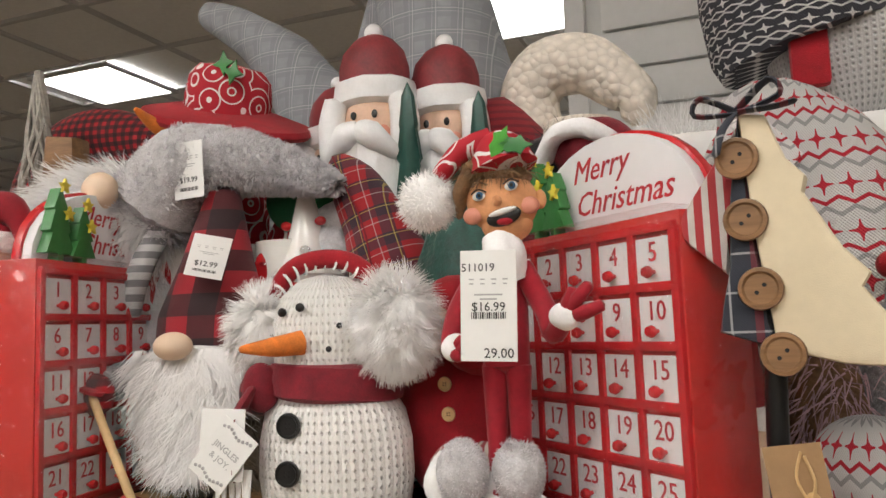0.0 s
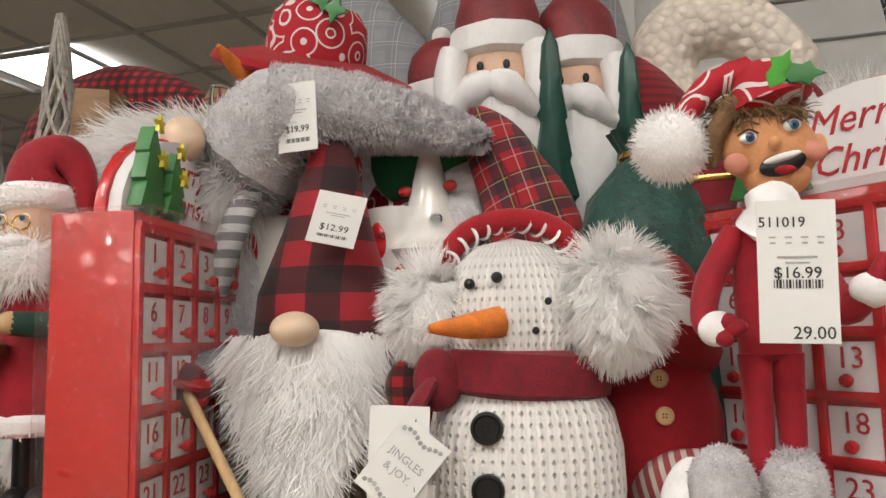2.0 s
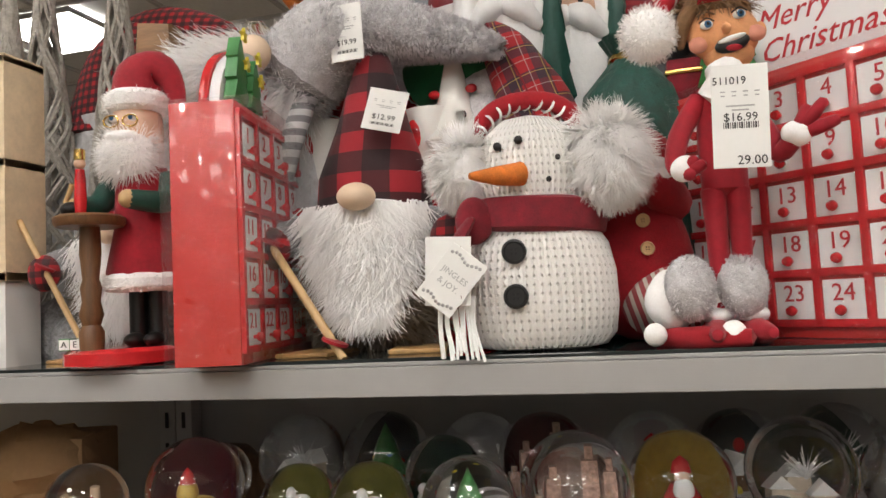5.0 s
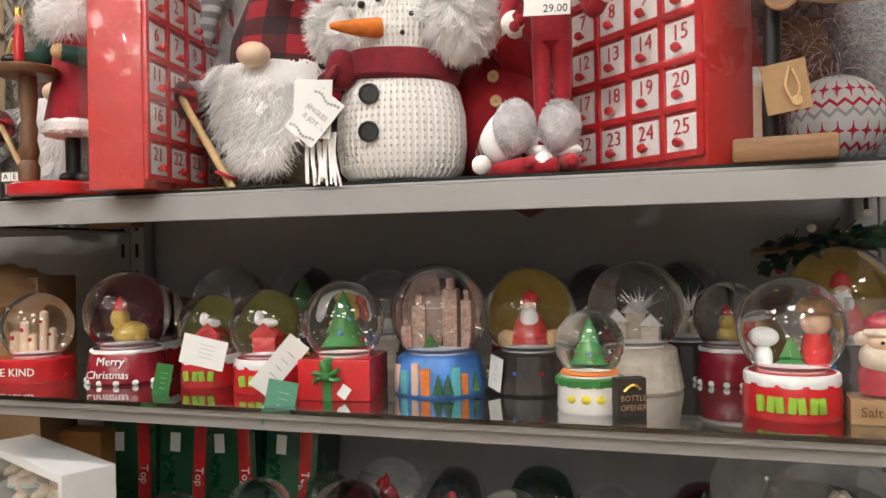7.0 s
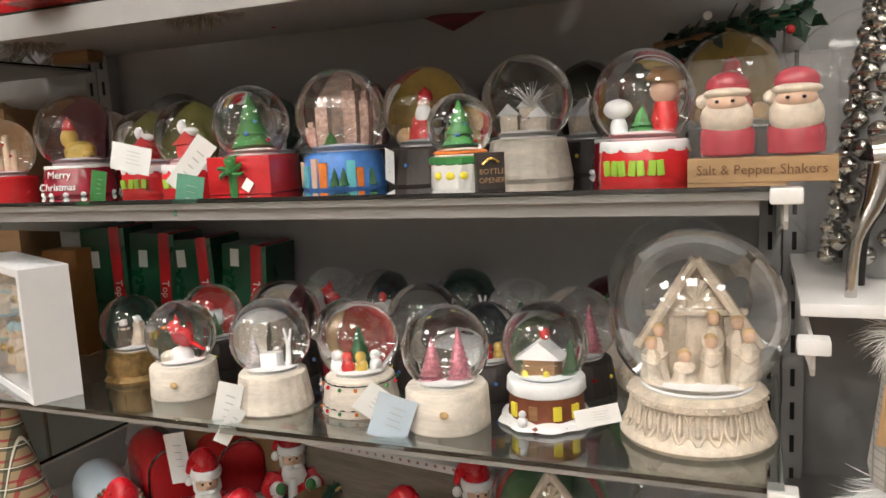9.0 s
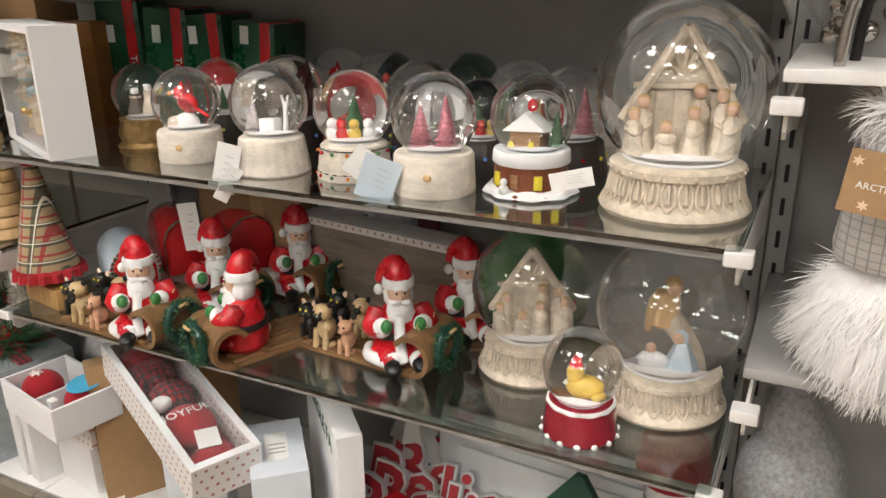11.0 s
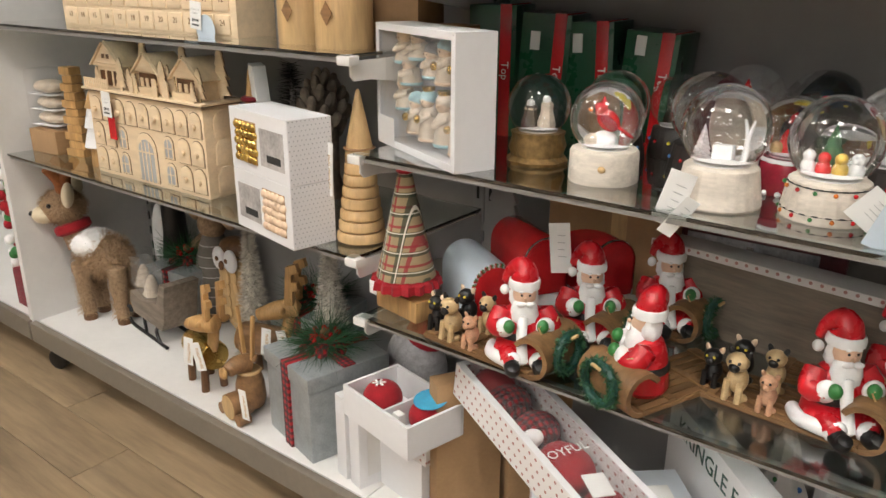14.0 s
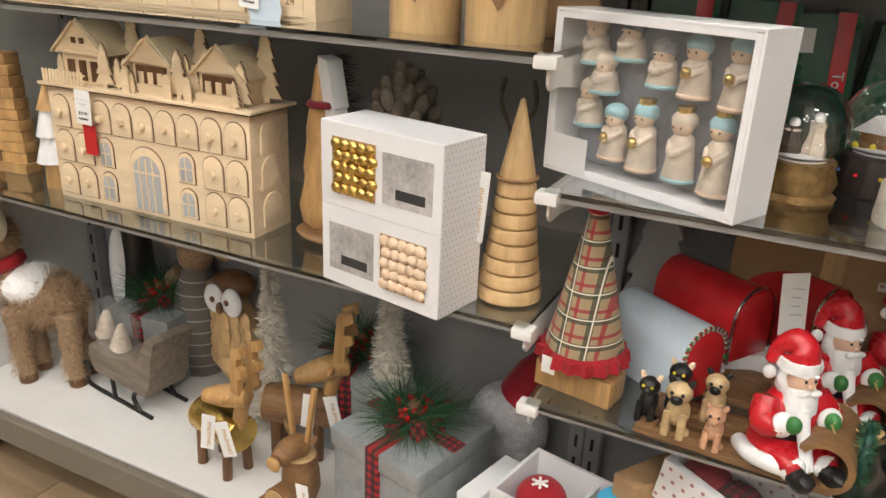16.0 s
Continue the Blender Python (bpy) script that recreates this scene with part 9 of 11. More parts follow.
def mailbox(at, rz, body_mat, label, candy):
    t = thing("mailbox", at, rz, label, "mailbox", "tin mailboxes")
    w, d, h = 0.088, 0.15, 0.065
    part("body", plate(arch(w, h, w / 2), d, (0, d / 2, 0), 0.002), body_mat, t, "arched tin body")
    part("door", plate(arch(w * 0.86, h * 0.95, w * 0.43), 0.003, (0, -d / 2 - 0.0005, 0.004), 0.0006), M_RED_GLOSS, t, "red tin door")
    if not candy:
        ring = arch(w * 1.0, h, w / 2)
        part("rim", tube([(x, -d / 2 - 0.001, z) for x, z in ring[1:] + ring[:1]], 0.0022, 8), M_CHROME, t, "bright metal rim")
    if candy:
        pts = arch(w * 0.97, h, w * 0.485)
        pts = pts[1:] + [pts[0]]
        n = 0
        for (x0, z0), (x1, z1) in zip(pts, pts[1:-1] + [pts[-1]]):
            for q in range(3):
                xa, za = x0 + (x1 - x0) * (q + 0.5) / 3, z0 + (z1 - z0) * (q + 0.5) / 3
                part("candy_stripe", box(0.006, 0.003, 0.0065, (xa, -d / 2 - 0.002, max(0, za - 0.003)), 0.0005, ry=30), (M_RED_GLOSS, M_CARD, M_GREEN)[n % 3], t)
                n += 1
    return t


mailbox((-0.92, 0.815, Z_S), 58, M_PALEBLUE, "pale blue tin mailbox with candy stripe edge", True)
mailbox((-0.87, 0.905, Z_S + 0.035), 58, M_RED_GLOSS, "red tin mailbox with arched top", False)
mailbox((-0.77, 0.97, Z_S + 0.035), 58, M_RED_GLOSS, "red tin mailbox in the back row", False)
t = thing("carton_riser", (-0.82, 0.945, Z_S), 24, "flat white carton under the mailboxes", "carton")
part("carton", box(0.3, 0.14, 0.034, (0.0, 0, 0), 0.002), M_CARD, t)
loose_tag((-0.765, 0.83, Z_S + 0.19), 0.035, 0.09, 10, -6, M_TAG, "white store tag on the mailbox")
t = thing("grey_tree_sign", (-0.965, 0.97, Z_S), 0, "pale grey wooden tree cut-out", "tree decor")
part("board", plate(fir_outline(0.13, 0.24, 3), 0.012, (0, 0, 0), 0.001), M_SHELF, t)

# ---- base deck of the main bay ----
t = thing("picture_frame_stack", (-1.135, 0.73, Z_DECK), -14, "stack of white picture frames standing upright", "picture frame")
for k in range(2):
    part("frame", box(0.036, 0.13, 0.19, (0.045 * k, 0.004 * k, 0), 0.003), M_CARD, t, "white frame")
    part("inset", box(0.0375, 0.09, 0.14, (0.045 * k, 0.004 * k, 0.025), 0.002), M_WHITE, t)
t = thing("white_carton", (-1.0, 0.75, Z_DECK), -10, "plain white carton on the deck", "carton")
part("carton", box(0.13, 0.12, 0.11, (0, 0, 0), 0.002), M_CARD, t)
t = thing("print_box", (-1.0, 0.74, Z_DECK + 0.1105), -10, "white open gift box with small printed figures", "gift box", "printed gift boxes")


def open_box(t, w, d, h, side, end, inside, wall=0.004):
    for sx, sy, x, y, m in ((w, wall, 0, -d / 2 + wall / 2, side), (w, wall, 0, d / 2 - wall / 2, side), (wall, d - 2 * wall, -w / 2 + wall / 2, 0, end), (wall, d - 2 * wall, w / 2 - wall / 2, 0, end)):
        part("side", box(sx, sy, h, (x, y, 0), 0.0008), m, t, "", False)
    part("bottom", box(w - 2 * wall, d - 2 * wall, 0.004, (0, 0, 0), 0), inside, t, "", False)


open_box(t, 0.15, 0.1, 0.075, M_PRINTBOX, M_PRINTSIDE, M_WINE_FELT)
part("rim", box(0.13, 0.02, 0.004, (0, 0.045, 0.071), 0), M_CARD, t)
t = thing("ornament_tray", (-0.985, 0.67, Z_DECK + 0.19), -12, "white tray box with red snowflake ornament and blue tag", "gift box")
open_box(t, 0.2, 0.13, 0.065, M_CARD, M_CARD, M_CARD, 0.006)
part("divider", box(0.005, 0.118, 0.05, (0.01, 0, 0.004), 0), M_CARD, t, "", False)
o = part("ornament", ball(0.038, 0.038, 0.034, (-0.045, -0.012, 0.042), seg=24), M_RED_FELT, t, "red felt ornament")
for k in range(3):
    part("snowflake_arm", box(0.026, 0.004, 0.002, (-0.045, -0.02, 0.0755), 0.0005, rz=60 * k), M_TAG, o)
o = part("ornament", ball(0.034, 0.034, 0.032, (0.055, 0.015, 0.038), seg=24), M_RED_FELT, t, "red felt ornament")
part("blue_tag", lathe([(0, 0), (0.032, 0), (0.032, 0.0015), (0, 0.0015)], 30, pose(0.06, 0.02, 0.0725, 8, 0, 0)), mat("blue_card", (0.06, 0.35, 0.55), 0.5), o, "round blue tag")
part("white_block", box(0.02, 0.015, 0.02, (0.03, -0.03, 0.03), 0.002), M_TAG, t)
t = thing("brown_slab_carton", (-0.885, 0.735, Z_DECK), -32, "flat brown kraft carton standing on end", "carton")
part("carton", box(0.042, 0.13, 0.3, (0, 0, 0), 0.002), M_KRAFT, t)
part("tape", box(0.043, 0.03, 0.012, (0, -0.051, 0), 0.0005), M_TAG, t)
t = thing("brown_slab_carton", (-0.8, 0.85, Z_DECK), -32, "flat brown kraft carton behind the first", "carton")
part("carton", box(0.042, 0.13, 0.26, (0, 0, 0), 0.002), M_KRAFT, t)

t = thing("ornament_box", (-0.68, 0.665, 0.385), -24, "long white printed box with red ornaments behind clear window", "gift box", "printed gift boxes", "", 0, 9)
open_box(t, 0.4, 0.115, 0.066, M_PRINTBOX, M_PRINTSIDE, M_WINE_FELT, 0.006)
for sx, sy, x, y in ((0.4, 0.012, 0, -0.0515), (0.4, 0.012, 0, 0.0515), (0.012, 0.09, -0.194, 0), (0.014, 0.09, 0.193, 0)):
    part("rim", box(sx, sy, 0.002, (x, y, 0.0663), 0), M_CARD, t, "", False)
f = part("window", box(0.376, 0.092, 0.0008, (0, 0, 0.064), 0), M_FILM, t, "clear plastic window", False)
f.visible_shadow = False
o = part("ornament", ball(0.05, 0.042, 0.028, (0.06, 0, 0.033), seg=26), M_RED_FELT, t, "red felt ornament with lettering")
writing("word", "JOYFUL", 0.024, M_TAG, o, (0.055, -0.004, 0.0618), 90, 0)
part("ornament", ball(0.036, 0.04, 0.028, (-0.03, 0.004, 0.033), seg=20), M_BUFFTOP, t, "check cloth ornament")
part("fluff", ball(0.016, 0.018, 0.014, (-0.005, -0.024, 0.045), 0.003), M_WFUR, t)
part("ornament", ball(0.036, 0.04, 0.026, (-0.11, 0, 0.032), seg=20), M_BUFFTOP, t)
part("ornament", ball(0.036, 0.04, 0.026, (-0.16, 0, 0.032), seg=20), M_RED_FELT, t)
part("card", box(0.045, 0.036, 0.0015, (0.13, 0.0, 0.058), 0.0003, rz=-14), M_TAG, t, "white card")
part("ornament", ball(0.03, 0.038, 0.026, (0.15, 0, 0.03), seg=20), M_RED_FELT, t)

for at, rz, w, d, h in (((-0.64, 0.665), 33, 0.1, 0.085, 0.235), ((-0.478, 0.68), 42, 0.09, 0.16, 0.25)):
    t = thing("pale_blue_box", (*at, Z_DECK), rz, "white and pale blue window gift box", "gift box", "pale blue boxes")
    part("carton", box(w, d, h, (0, 0, 0), 0.002), SHARED.setdefault("bluebox", mat("white_to_pale_blue_card", (0.66, 0.71, 0.77), 0.45, var=0.08, scale=5, bstr=0.03)), t)
    part("label", box(w * 0.4, d * 0.5, 0.001, (0, 0, h), 0.0003), M_TAG, t)
    for k in range(3):
        part("print_line", box(w * 0.3, 0.003, 0.0006, (0, -d * 0.12 + k * 0.012, h + 0.001), 0), M_GREYINK, t, "", False)
    wd = part("window", box(0.0008, d * 0.6, h * 0.75, (-w / 2 - 0.0006, 0, h * 0.1), 0), M_SILGL, t, "window onto silver ornaments", False)
t = thing("sign_box", (-0.425, 0.765, Z_DECK), 45, "tall white boxed wooden sign with green lettering", "boxed sign")
part("carton", box(0.042, 0.3, 0.325, (0, 0, 0), 0.002), M_CARD, t)
writing("word", "KRINGLE FA", 0.042, M_DKGREEN, t, (-0.0217, 0.0, 0.29), -90)

# stack of word signs
for k, (x, y) in enumerate(((-0.2, 0.745), (-0.18, 0.795), (-0.21, 0.845), (-0.185, 0.895))):
    t = thing("word_sign", (x, y, Z_DECK), -4 + 2 * k, "red and white wooden cut-out word sign", "sign", "word signs", "", -24)
    part("foot_board", box(0.4, 0.012, 0.07, (0, 0, 0), 0.002), M_CARD, t, "white cut-out board")
    writing("letter_backing", "Believe", 0.135, M_CARD, t, (-0.01, -0.006, 0.095), extrude=0.006, bold=0.007, space=1.08)
    writing("word", "Believe", 0.135, M_REDINK, t, (-0.01, -0.0135, 0.095), extrude=0.0012, bold=0.0022, space=1.08)
    writing("small_word", "the Magic of Christmas", 0.026, M_REDINK, t, (-0.005, -0.007, 0.02))
t = thing("white_board_stack", (-0.13, 0.945, Z_DECK), -4, "stack of white wooden boards leaning back", "sign")
for k in range(4):
    part("board", box(0.4 - 0.02 * k, 0.01, 0.2 - 0.012 * k, (0.012 * k, -0.016 * k, 0), 0.002, rx=-10), M_CARD, t)
t = thing("ornament_carton", (-0.275, 0.715, Z_DECK), -16, "red and gold window carton with bell ornament", "ornament box")
for sx, sy, sz, x, y, z in ((0.1, 0.004, 0.15, 0, 0.048, 0), (0.004, 0.1, 0.15, -0.05, 0, 0), (0.004, 0.1, 0.15, 0.05, 0, 0), (0.1, 0.1, 0.004, 0, 0, 0), (0.104, 0.1, 0.004, 0, 0, 0.15), (0.1, 0.003, 0.03, 0, -0.049, 0.0), (0.1, 0.003, 0.035, 0, -0.049, 0.115), (0.018, 0.003, 0.09, -0.041, -0.049, 0.028), (0.018, 0.003, 0.09, 0.041, -0.049, 0.028)):
    part("panel", box(sx, sy, sz, (x, y, z), 0.0008), M_RED_GLOSS, t, "", False)
for x in (-0.051, 0.051):
    part("gold_edge", box(0.004, 0.004, 0.152, (x, -0.049, 0), 0.0005), M_BRASS, t, "gold edge", False)
part("gold_edge", box(0.104, 0.004, 0.004, (0, -0.0505, 0.15), 0.0005), M_BRASS, t, "", False)
b = part("bell", lathe([(0.024, 0.03), (0.022, 0.036), (0.017, 0.07), (0.01, 0.09), (0, 0.094)], 24, pose(0, -0.02, 0)), M_CERAMIC, t, "white bell ornament")
part("bell_tree", tier_tree(0.008, 0.03, 3, 10, (0, -0.042, 0.045)), M_PINE, b)
t = thing("tree_sign", (0.0, 0.765, Z_DECK), -8, "dark green wooden tree sign with snowy print", "sign", "", "", -6)
part("board", plate(fir_outline(0.24, 0.29, 4, 0.06), 0.014, (0, 0, 0), 0.002), M_DKGREEN, t)
part("snow_print", plate([(-0.05, 0.05), (0.05, 0.05), (0.06, 0.1), (0.02, 0.135), (-0.03, 0.13), (-0.06, 0.1)], 0.002, (0, -0.014, 0), 0.0003), M_CARD, t, "white print")
part("red_print", plate([(-0.03, 0.12), (0.02, 0.125), (0.025, 0.14), (-0.02, 0.14)], 0.002, (0, -0.0165, 0), 0.0003), M_RED_GLOSS, t)
t = thing("truck_sign", (-0.03, 0.68, Z_DECK), -10, "red wooden truck sign with white edge and tree", "sign", "", "", -4)
part("board", plate([(-0.115, 0), (0.115, 0), (0.12, 0.05), (0.1, 0.1), (0.03, 0.115), (0.0, 0.095), (-0.04, 0.085), (-0.06, 0.055), (-0.115, 0.045)], 0.01, (0, 0, 0), 0.002), M_CARD, t, "white backing")
part("truck", plate([(-0.1, 0.012), (0.09, 0.012), (0.09, 0.045), (0.02, 0.05), (0.01, 0.078), (-0.035, 0.075), (-0.05, 0.045), (-0.1, 0.038)], 0.004, (0, -0.0105, 0), 0.0006), M_RED_GLOSS, t, "red truck")
part("load", plate([(0.02, 0.052), (0.1, 0.05), (0.085, 0.09), (0.04, 0.1)], 0.004, (0, -0.0105, 0), 0.0006), M_DKGREEN, t, "green tree load")
t = thing("snowman_lantern", (0.115, 0.93, Z_DECK), 0, "white snowman in red hat holding yellow sign", "snowman figure")
part("body", lathe([(0.04, 0), (0.055, 0.03), (0.055, 0.1), (0.04, 0.15)], 24), M_SNOW, t)
part("head", ball(0.045, 0.042, 0.042, (0, 0, 0.19), seg=20), M_SNOW, t)
part("hat", lathe([(0.055, 0.215), (0.06, 0.23), (0.05, 0.28), (0.03, 0.3), (0, 0.305)], 24), M_RED_FELT, t)
part("sign", box(0.07, 0.006, 0.04, (0, -0.06, 0.07), 0.002), M_YELLOW, t, "yellow sign")
t = thing("ceramic_tree", (-0.38, 0.97, Z_DECK), 0, "white glazed ceramic tree with coloured bulbs", "ceramic tree")
part("tree", tier_tree(0.075, 0.3, 5, 24), M_CERAMIC, t)
for k in range(26):
    a, q = k * 2.4, (k + 0.5) / 26
    part("bulb", ball(0.005, at=(0.068 * (1 - q) * math.cos(a), 0.068 * (1 - q) * math.sin(a), 0.045 + 0.23 * q), seg=8), (M_RED_GLOSS, M_BLUE, M_CLEARGLASS, M_GREEN)[k % 4], t)

# ---- left bay, middle shelf ----
def village_box():
    t = thing("village_advent_calendar", (-1.8, 0.755, Z_V), 1, "pale plywood advent calendar house with village roof scene", "advent calendar")
    W, D, H = 0.45, 0.1, 0.205
    part("body", box(W, D, H, (0, 0, 0), 0.001), M_PALEWOOD, t)
    part("roof_board", box(W + 0.024, D + 0.02, 0.005, (0, 0, H + 0.0025), 0.001), M_PALEWOOD, t)
    part("roof_edge", box(W + 0.02, D + 0.016, 0.0025, (0, 0, H), 0), M_DARKWOOD, t, "dark burnt edge")
    fy = -D / 2

    def arched(x, z, w, h, name, m, proud=0.003, knob=False, par=None):
        p = part(name, plate(arch(w, h - w / 2, w / 2, 10), proud, (x, fy, z), 0.0006), m, par or t)
        if par is None:
            part("burnt_edge", plate(arch(w + 0.0042, h - w / 2 + 0.0006, w / 2 + 0.0024, 10), 0.0009, (x, fy, z - 0.0014), 0), M_DARKWOOD, p)
        if knob:
            k = part("knob", lathe([(0.006, 0), (0.0075, 0.003), (0.006, 0.007), (0, 0.008)], 14), M_PALEWOOD, p)
            k.matrix_basis = pose(x, fy - proud, z + h * 0.45, 90, 0, 0)
        return p

    for k in range(9):
        arched(-0.196 + 0.049 * k, 0.135, 0.041, 0.056, "door", M_PALEWOOD, 0.003, True)
    for x, z in ((-0.196, 0.072), (-0.148, 0.072), (0.147, 0.072), (0.196, 0.072), (-0.196, 0.01), (-0.148, 0.01), (0.147, 0.01), (0.196, 0.01)):
        arched(x, z, 0.041, 0.056, "door", M_PALEWOOD, 0.003, True)
    for x, z in ((-0.095, 0.074), (0.09, 0.074), (-0.095, 0.012), (0.09, 0.012)):
        w = arched(x, z, 0.034, 0.052, "window_frame", M_PALEWOOD, 0.003)
        arched(x, z + 0.003, 0.026, 0.043, "window_pane", M_GREYINK, 0.0036, False, w)
        part("glazing_bar", box(0.002, 0.0015, 0.042, (x, fy - 0.0042, z + 0.004), 0), M_PALEWOOD, w)
        part("glazing_bar", box(0.026, 0.0015, 0.002, (x, fy - 0.0042, z + 0.024), 0), M_PALEWOOD, w)
    w = arched(0, 0.008, 0.078, 0.115, "gate_frame", M_PALEWOOD, 0.003)
    arched(0, 0.008, 0.06, 0.1, "gate_pane", M_GREYINK, 0.0036, False, w)
    for x in (-0.015, 0, 0.015):
        part("glazing_bar", box(0.003, 0.0015, 0.095, (x, fy - 0.0042, 0.008), 0), M_PALEWOOD, w)
    part("glazing_bar", box(0.06, 0.0015, 0.003, (0, fy - 0.0042, 0.076), 0), M_PALEWOOD, w)
    for z in (0.012, 0.075, 0.137):
        p = part("side_door", plate(arch(0.05, 0.032, 0.025, 10), 0.003, (W / 2, 0, z), 0.0006, rz=90), M_PALEWOOD, t)
    z0 = H + 0.0075

    def cottage(x, w, h, open_front):
        c = part("cottage", box(w, 0.06, h, (x, 0, z0), 0.001), M_PALEWOOD, t)
        part("gable", plate([(-w * 0.62, 0), (w * 0.62, 0), (0, w * 0.55)], 0.004, (x, -0.032, z0 + h), 0.0004), M_PALEWOOD, c)
        for sx in (-1, 1):
            part("roof", box(0.004, 0.085, w * 0.82, (x + sx * w * 0.64, 0, z0 + h - 0.006), 0.0008, ry=-sx * 48), M_PALEWOOD, c)
        # Dark plates on the solid front stand in for shade inside the cottage.
        if open_front:
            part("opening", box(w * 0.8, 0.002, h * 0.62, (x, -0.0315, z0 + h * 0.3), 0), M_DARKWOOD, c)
            for q in (-0.25, 0.0, 0.25):
                part("stall_figure", box(w * 0.14, 0.002, h * 0.4, (x + q * w, -0.034, z0 + h * 0.32), 0.0005), M_PALEWOOD, c)
            part("counter", box(w * 0.95, 0.012, h * 0.32, (x, -0.038, z0), 0.001), M_PALEWOOD, c)
        else:
            for q in (-0.28, 0.0, 0.28):
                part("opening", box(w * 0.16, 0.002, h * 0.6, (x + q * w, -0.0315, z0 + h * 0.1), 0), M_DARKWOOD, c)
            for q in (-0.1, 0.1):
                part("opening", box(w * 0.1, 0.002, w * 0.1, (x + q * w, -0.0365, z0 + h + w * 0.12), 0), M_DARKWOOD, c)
            part("rail_relief", box(w * 1.1, 0.004, 0.007, (x, -0.036, z0 + h * 0.88), 0.0005), M_PALEWOOD, c)

    for x, y, h in ((-0.205, -0.03, 0.05), (-0.088, -0.04, 0.078), (-0.05, -0.03, 0.056), (0.078, -0.04, 0.082), (0.103, -0.03, 0.06), (0.202, -0.035, 0.074)):
        f = part("tree_cutout", plate(fir_outline(h * 0.55, h, 4, 0.1), 0.003, (x, y, z0), 0.0003), M_PALEWOOD, t)
        part("burnt_edge", plate(fir_outline(h * 0.55 + 0.003, h + 0.002, 4, 0.1), 0.0008, (x, y + 0.0012, z0), 0), M_DARKWOOD, f)
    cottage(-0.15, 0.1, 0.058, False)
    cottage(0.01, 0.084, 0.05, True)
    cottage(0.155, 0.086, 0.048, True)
    for k in range(12):
        part("picket", box(0.005, 0.002, 0.024, (-0.222 + 0.0085 * k, -0.056, z0), 0.0004), M_PALEWOOD, t)
    for z in (0.005, 0.017):
        part("fence_rail", box(0.105, 0.002, 0.003, (-0.175, -0.054, z0 + z), 0.0003), M_PALEWOOD, t)
    for x, y, h in ((-0.08, 0.02, 0.105), (-0.045, 0.0, 0.06), (0.075, 0.02, 0.1), (0.208, 0.02, 0.1), (-0.062, -0.035, 0.045), (0.085, -0.03, 0.06), (0.1, 0.0, 0.075), (0.2, -0.05, 0.038), (-0.02, -0.045, 0.03)):
        h *= 1.2
        part("tree_cutout", plate(fir_outline(h * 0.5, h, 5, 0.08), 0.003, (x, y, z0), 0.0003), M_PALEWOOD, t)
        part("burnt_edge", plate(fir_outline(h * 0.5 + 0.004, h + 0.003, 5, 0.08), 0.0008, (x, y + 0.0012, z0), 0), M_DARKWOOD, t)
    for x in (0.062, 0.105, -0.03):
        part("figure_cutout", plate(arch(0.016, 0.03, 0.01, 8), 0.003, (x, -0.05, z0), 0.0003), M_PALEWOOD, t)
    price_tag(t, (-0.118, -0.068, 0.21), 0.036, 0.06, "$29.99", 0, 2)
    part("red_label", box(0.03, 0.001, 0.055, (-0.118, -0.061, 0.095), 0.0003), M_RED_GLOSS, t, "red hang label", False)


village_box()


def white_window_box(z, bead_mat, swap, label):
    t = thing("bead_box", (-1.275, 0.665, z), -11, label, "gift box", "boxed bead garlands")
    w, d, h = 0.215, 0.09, 0.118
    part("carton", box(w, d, h, (0, 0, 0), 0.001), M_DOTBOX, t, "white card box", False)
    a, b = (-0.045, 0.05) if not swap else (0.045, -0.05)
    part("front", box(w - 0.001, 0.001, h - 0.001, (0, -d / 2 - 0.0006, 0), 0), M_CARD, t, "", False)
    part("recess", box(0.08, 0.001, 0.08, (a, -d / 2 - 0.0014, 0.018), 0), M_KRAFT, t, "", False)
    for i in range(5):
        for k in range(5):
            part("bead", ball(0.0095, 0.006, 0.0085, (a - 0.031 + 0.0155 * k + 0.004 * (i % 2), -d / 2 - 0.003, 0.027 + 0.0155 * i), seg=12), bead_mat, t)
    p = part("photo", box(0.085, 0.001, 0.07, (b, -d / 2 - 0.0014, 0.022), 0), SHARED.setdefault("photo", mat("grey_photo_print", (0.42, 0.4, 0.39), 0.5, var=0.5, scale=18, bstr=0)), t, "printed photo panel", False)
    part("photo_dark", box(0.05, 0.0006, 0.014, (b + 0.006, -d / 2 - 0.0019, 0.032), 0), M_INK, p, "", False)


white_window_box(Z_V, M_NOSE, True, "white window box of pale wooden bead garland")
white_window_box(Z_V + 0.119, M_BRASS, False, "white window box of gold bead garland")
t = thing("stacked_cone", (-1.128, 0.725, Z_V), 0, "turned tan wooden cone tree in stacked rings", "wood tree")
prof = []
zz, rad = 0.0, 0.047
for k in range(8):
    hh = 0.0215
    part("ring", lathe([(rad * 0.88, zz), (rad, zz + 0.004), (rad * 0.985, zz + hh - 0.005), (rad * 0.9, zz + hh), (0, zz + hh)], 32), M_TANWOOD, t, "turned wooden ring" if k == 0 else "")
    zz += hh
    rad *= 0.925
part("peak", lathe([(rad * 0.95, zz), (rad, zz + 0.005), (rad * 0.6, zz + 0.055), (rad * 0.15, zz + 0.108), (0, zz + 0.112)], 30), M_TANWOOD, t)
tg = part("hang_tag", box(0.032, 0.0012, 0.1, (0, 0, -0.1), 0.0003), M_TAG, t, "tall white hang tag", False)
tg.matrix_basis = pose(-0.035, -0.045, 0.19, 0, 4, -10)
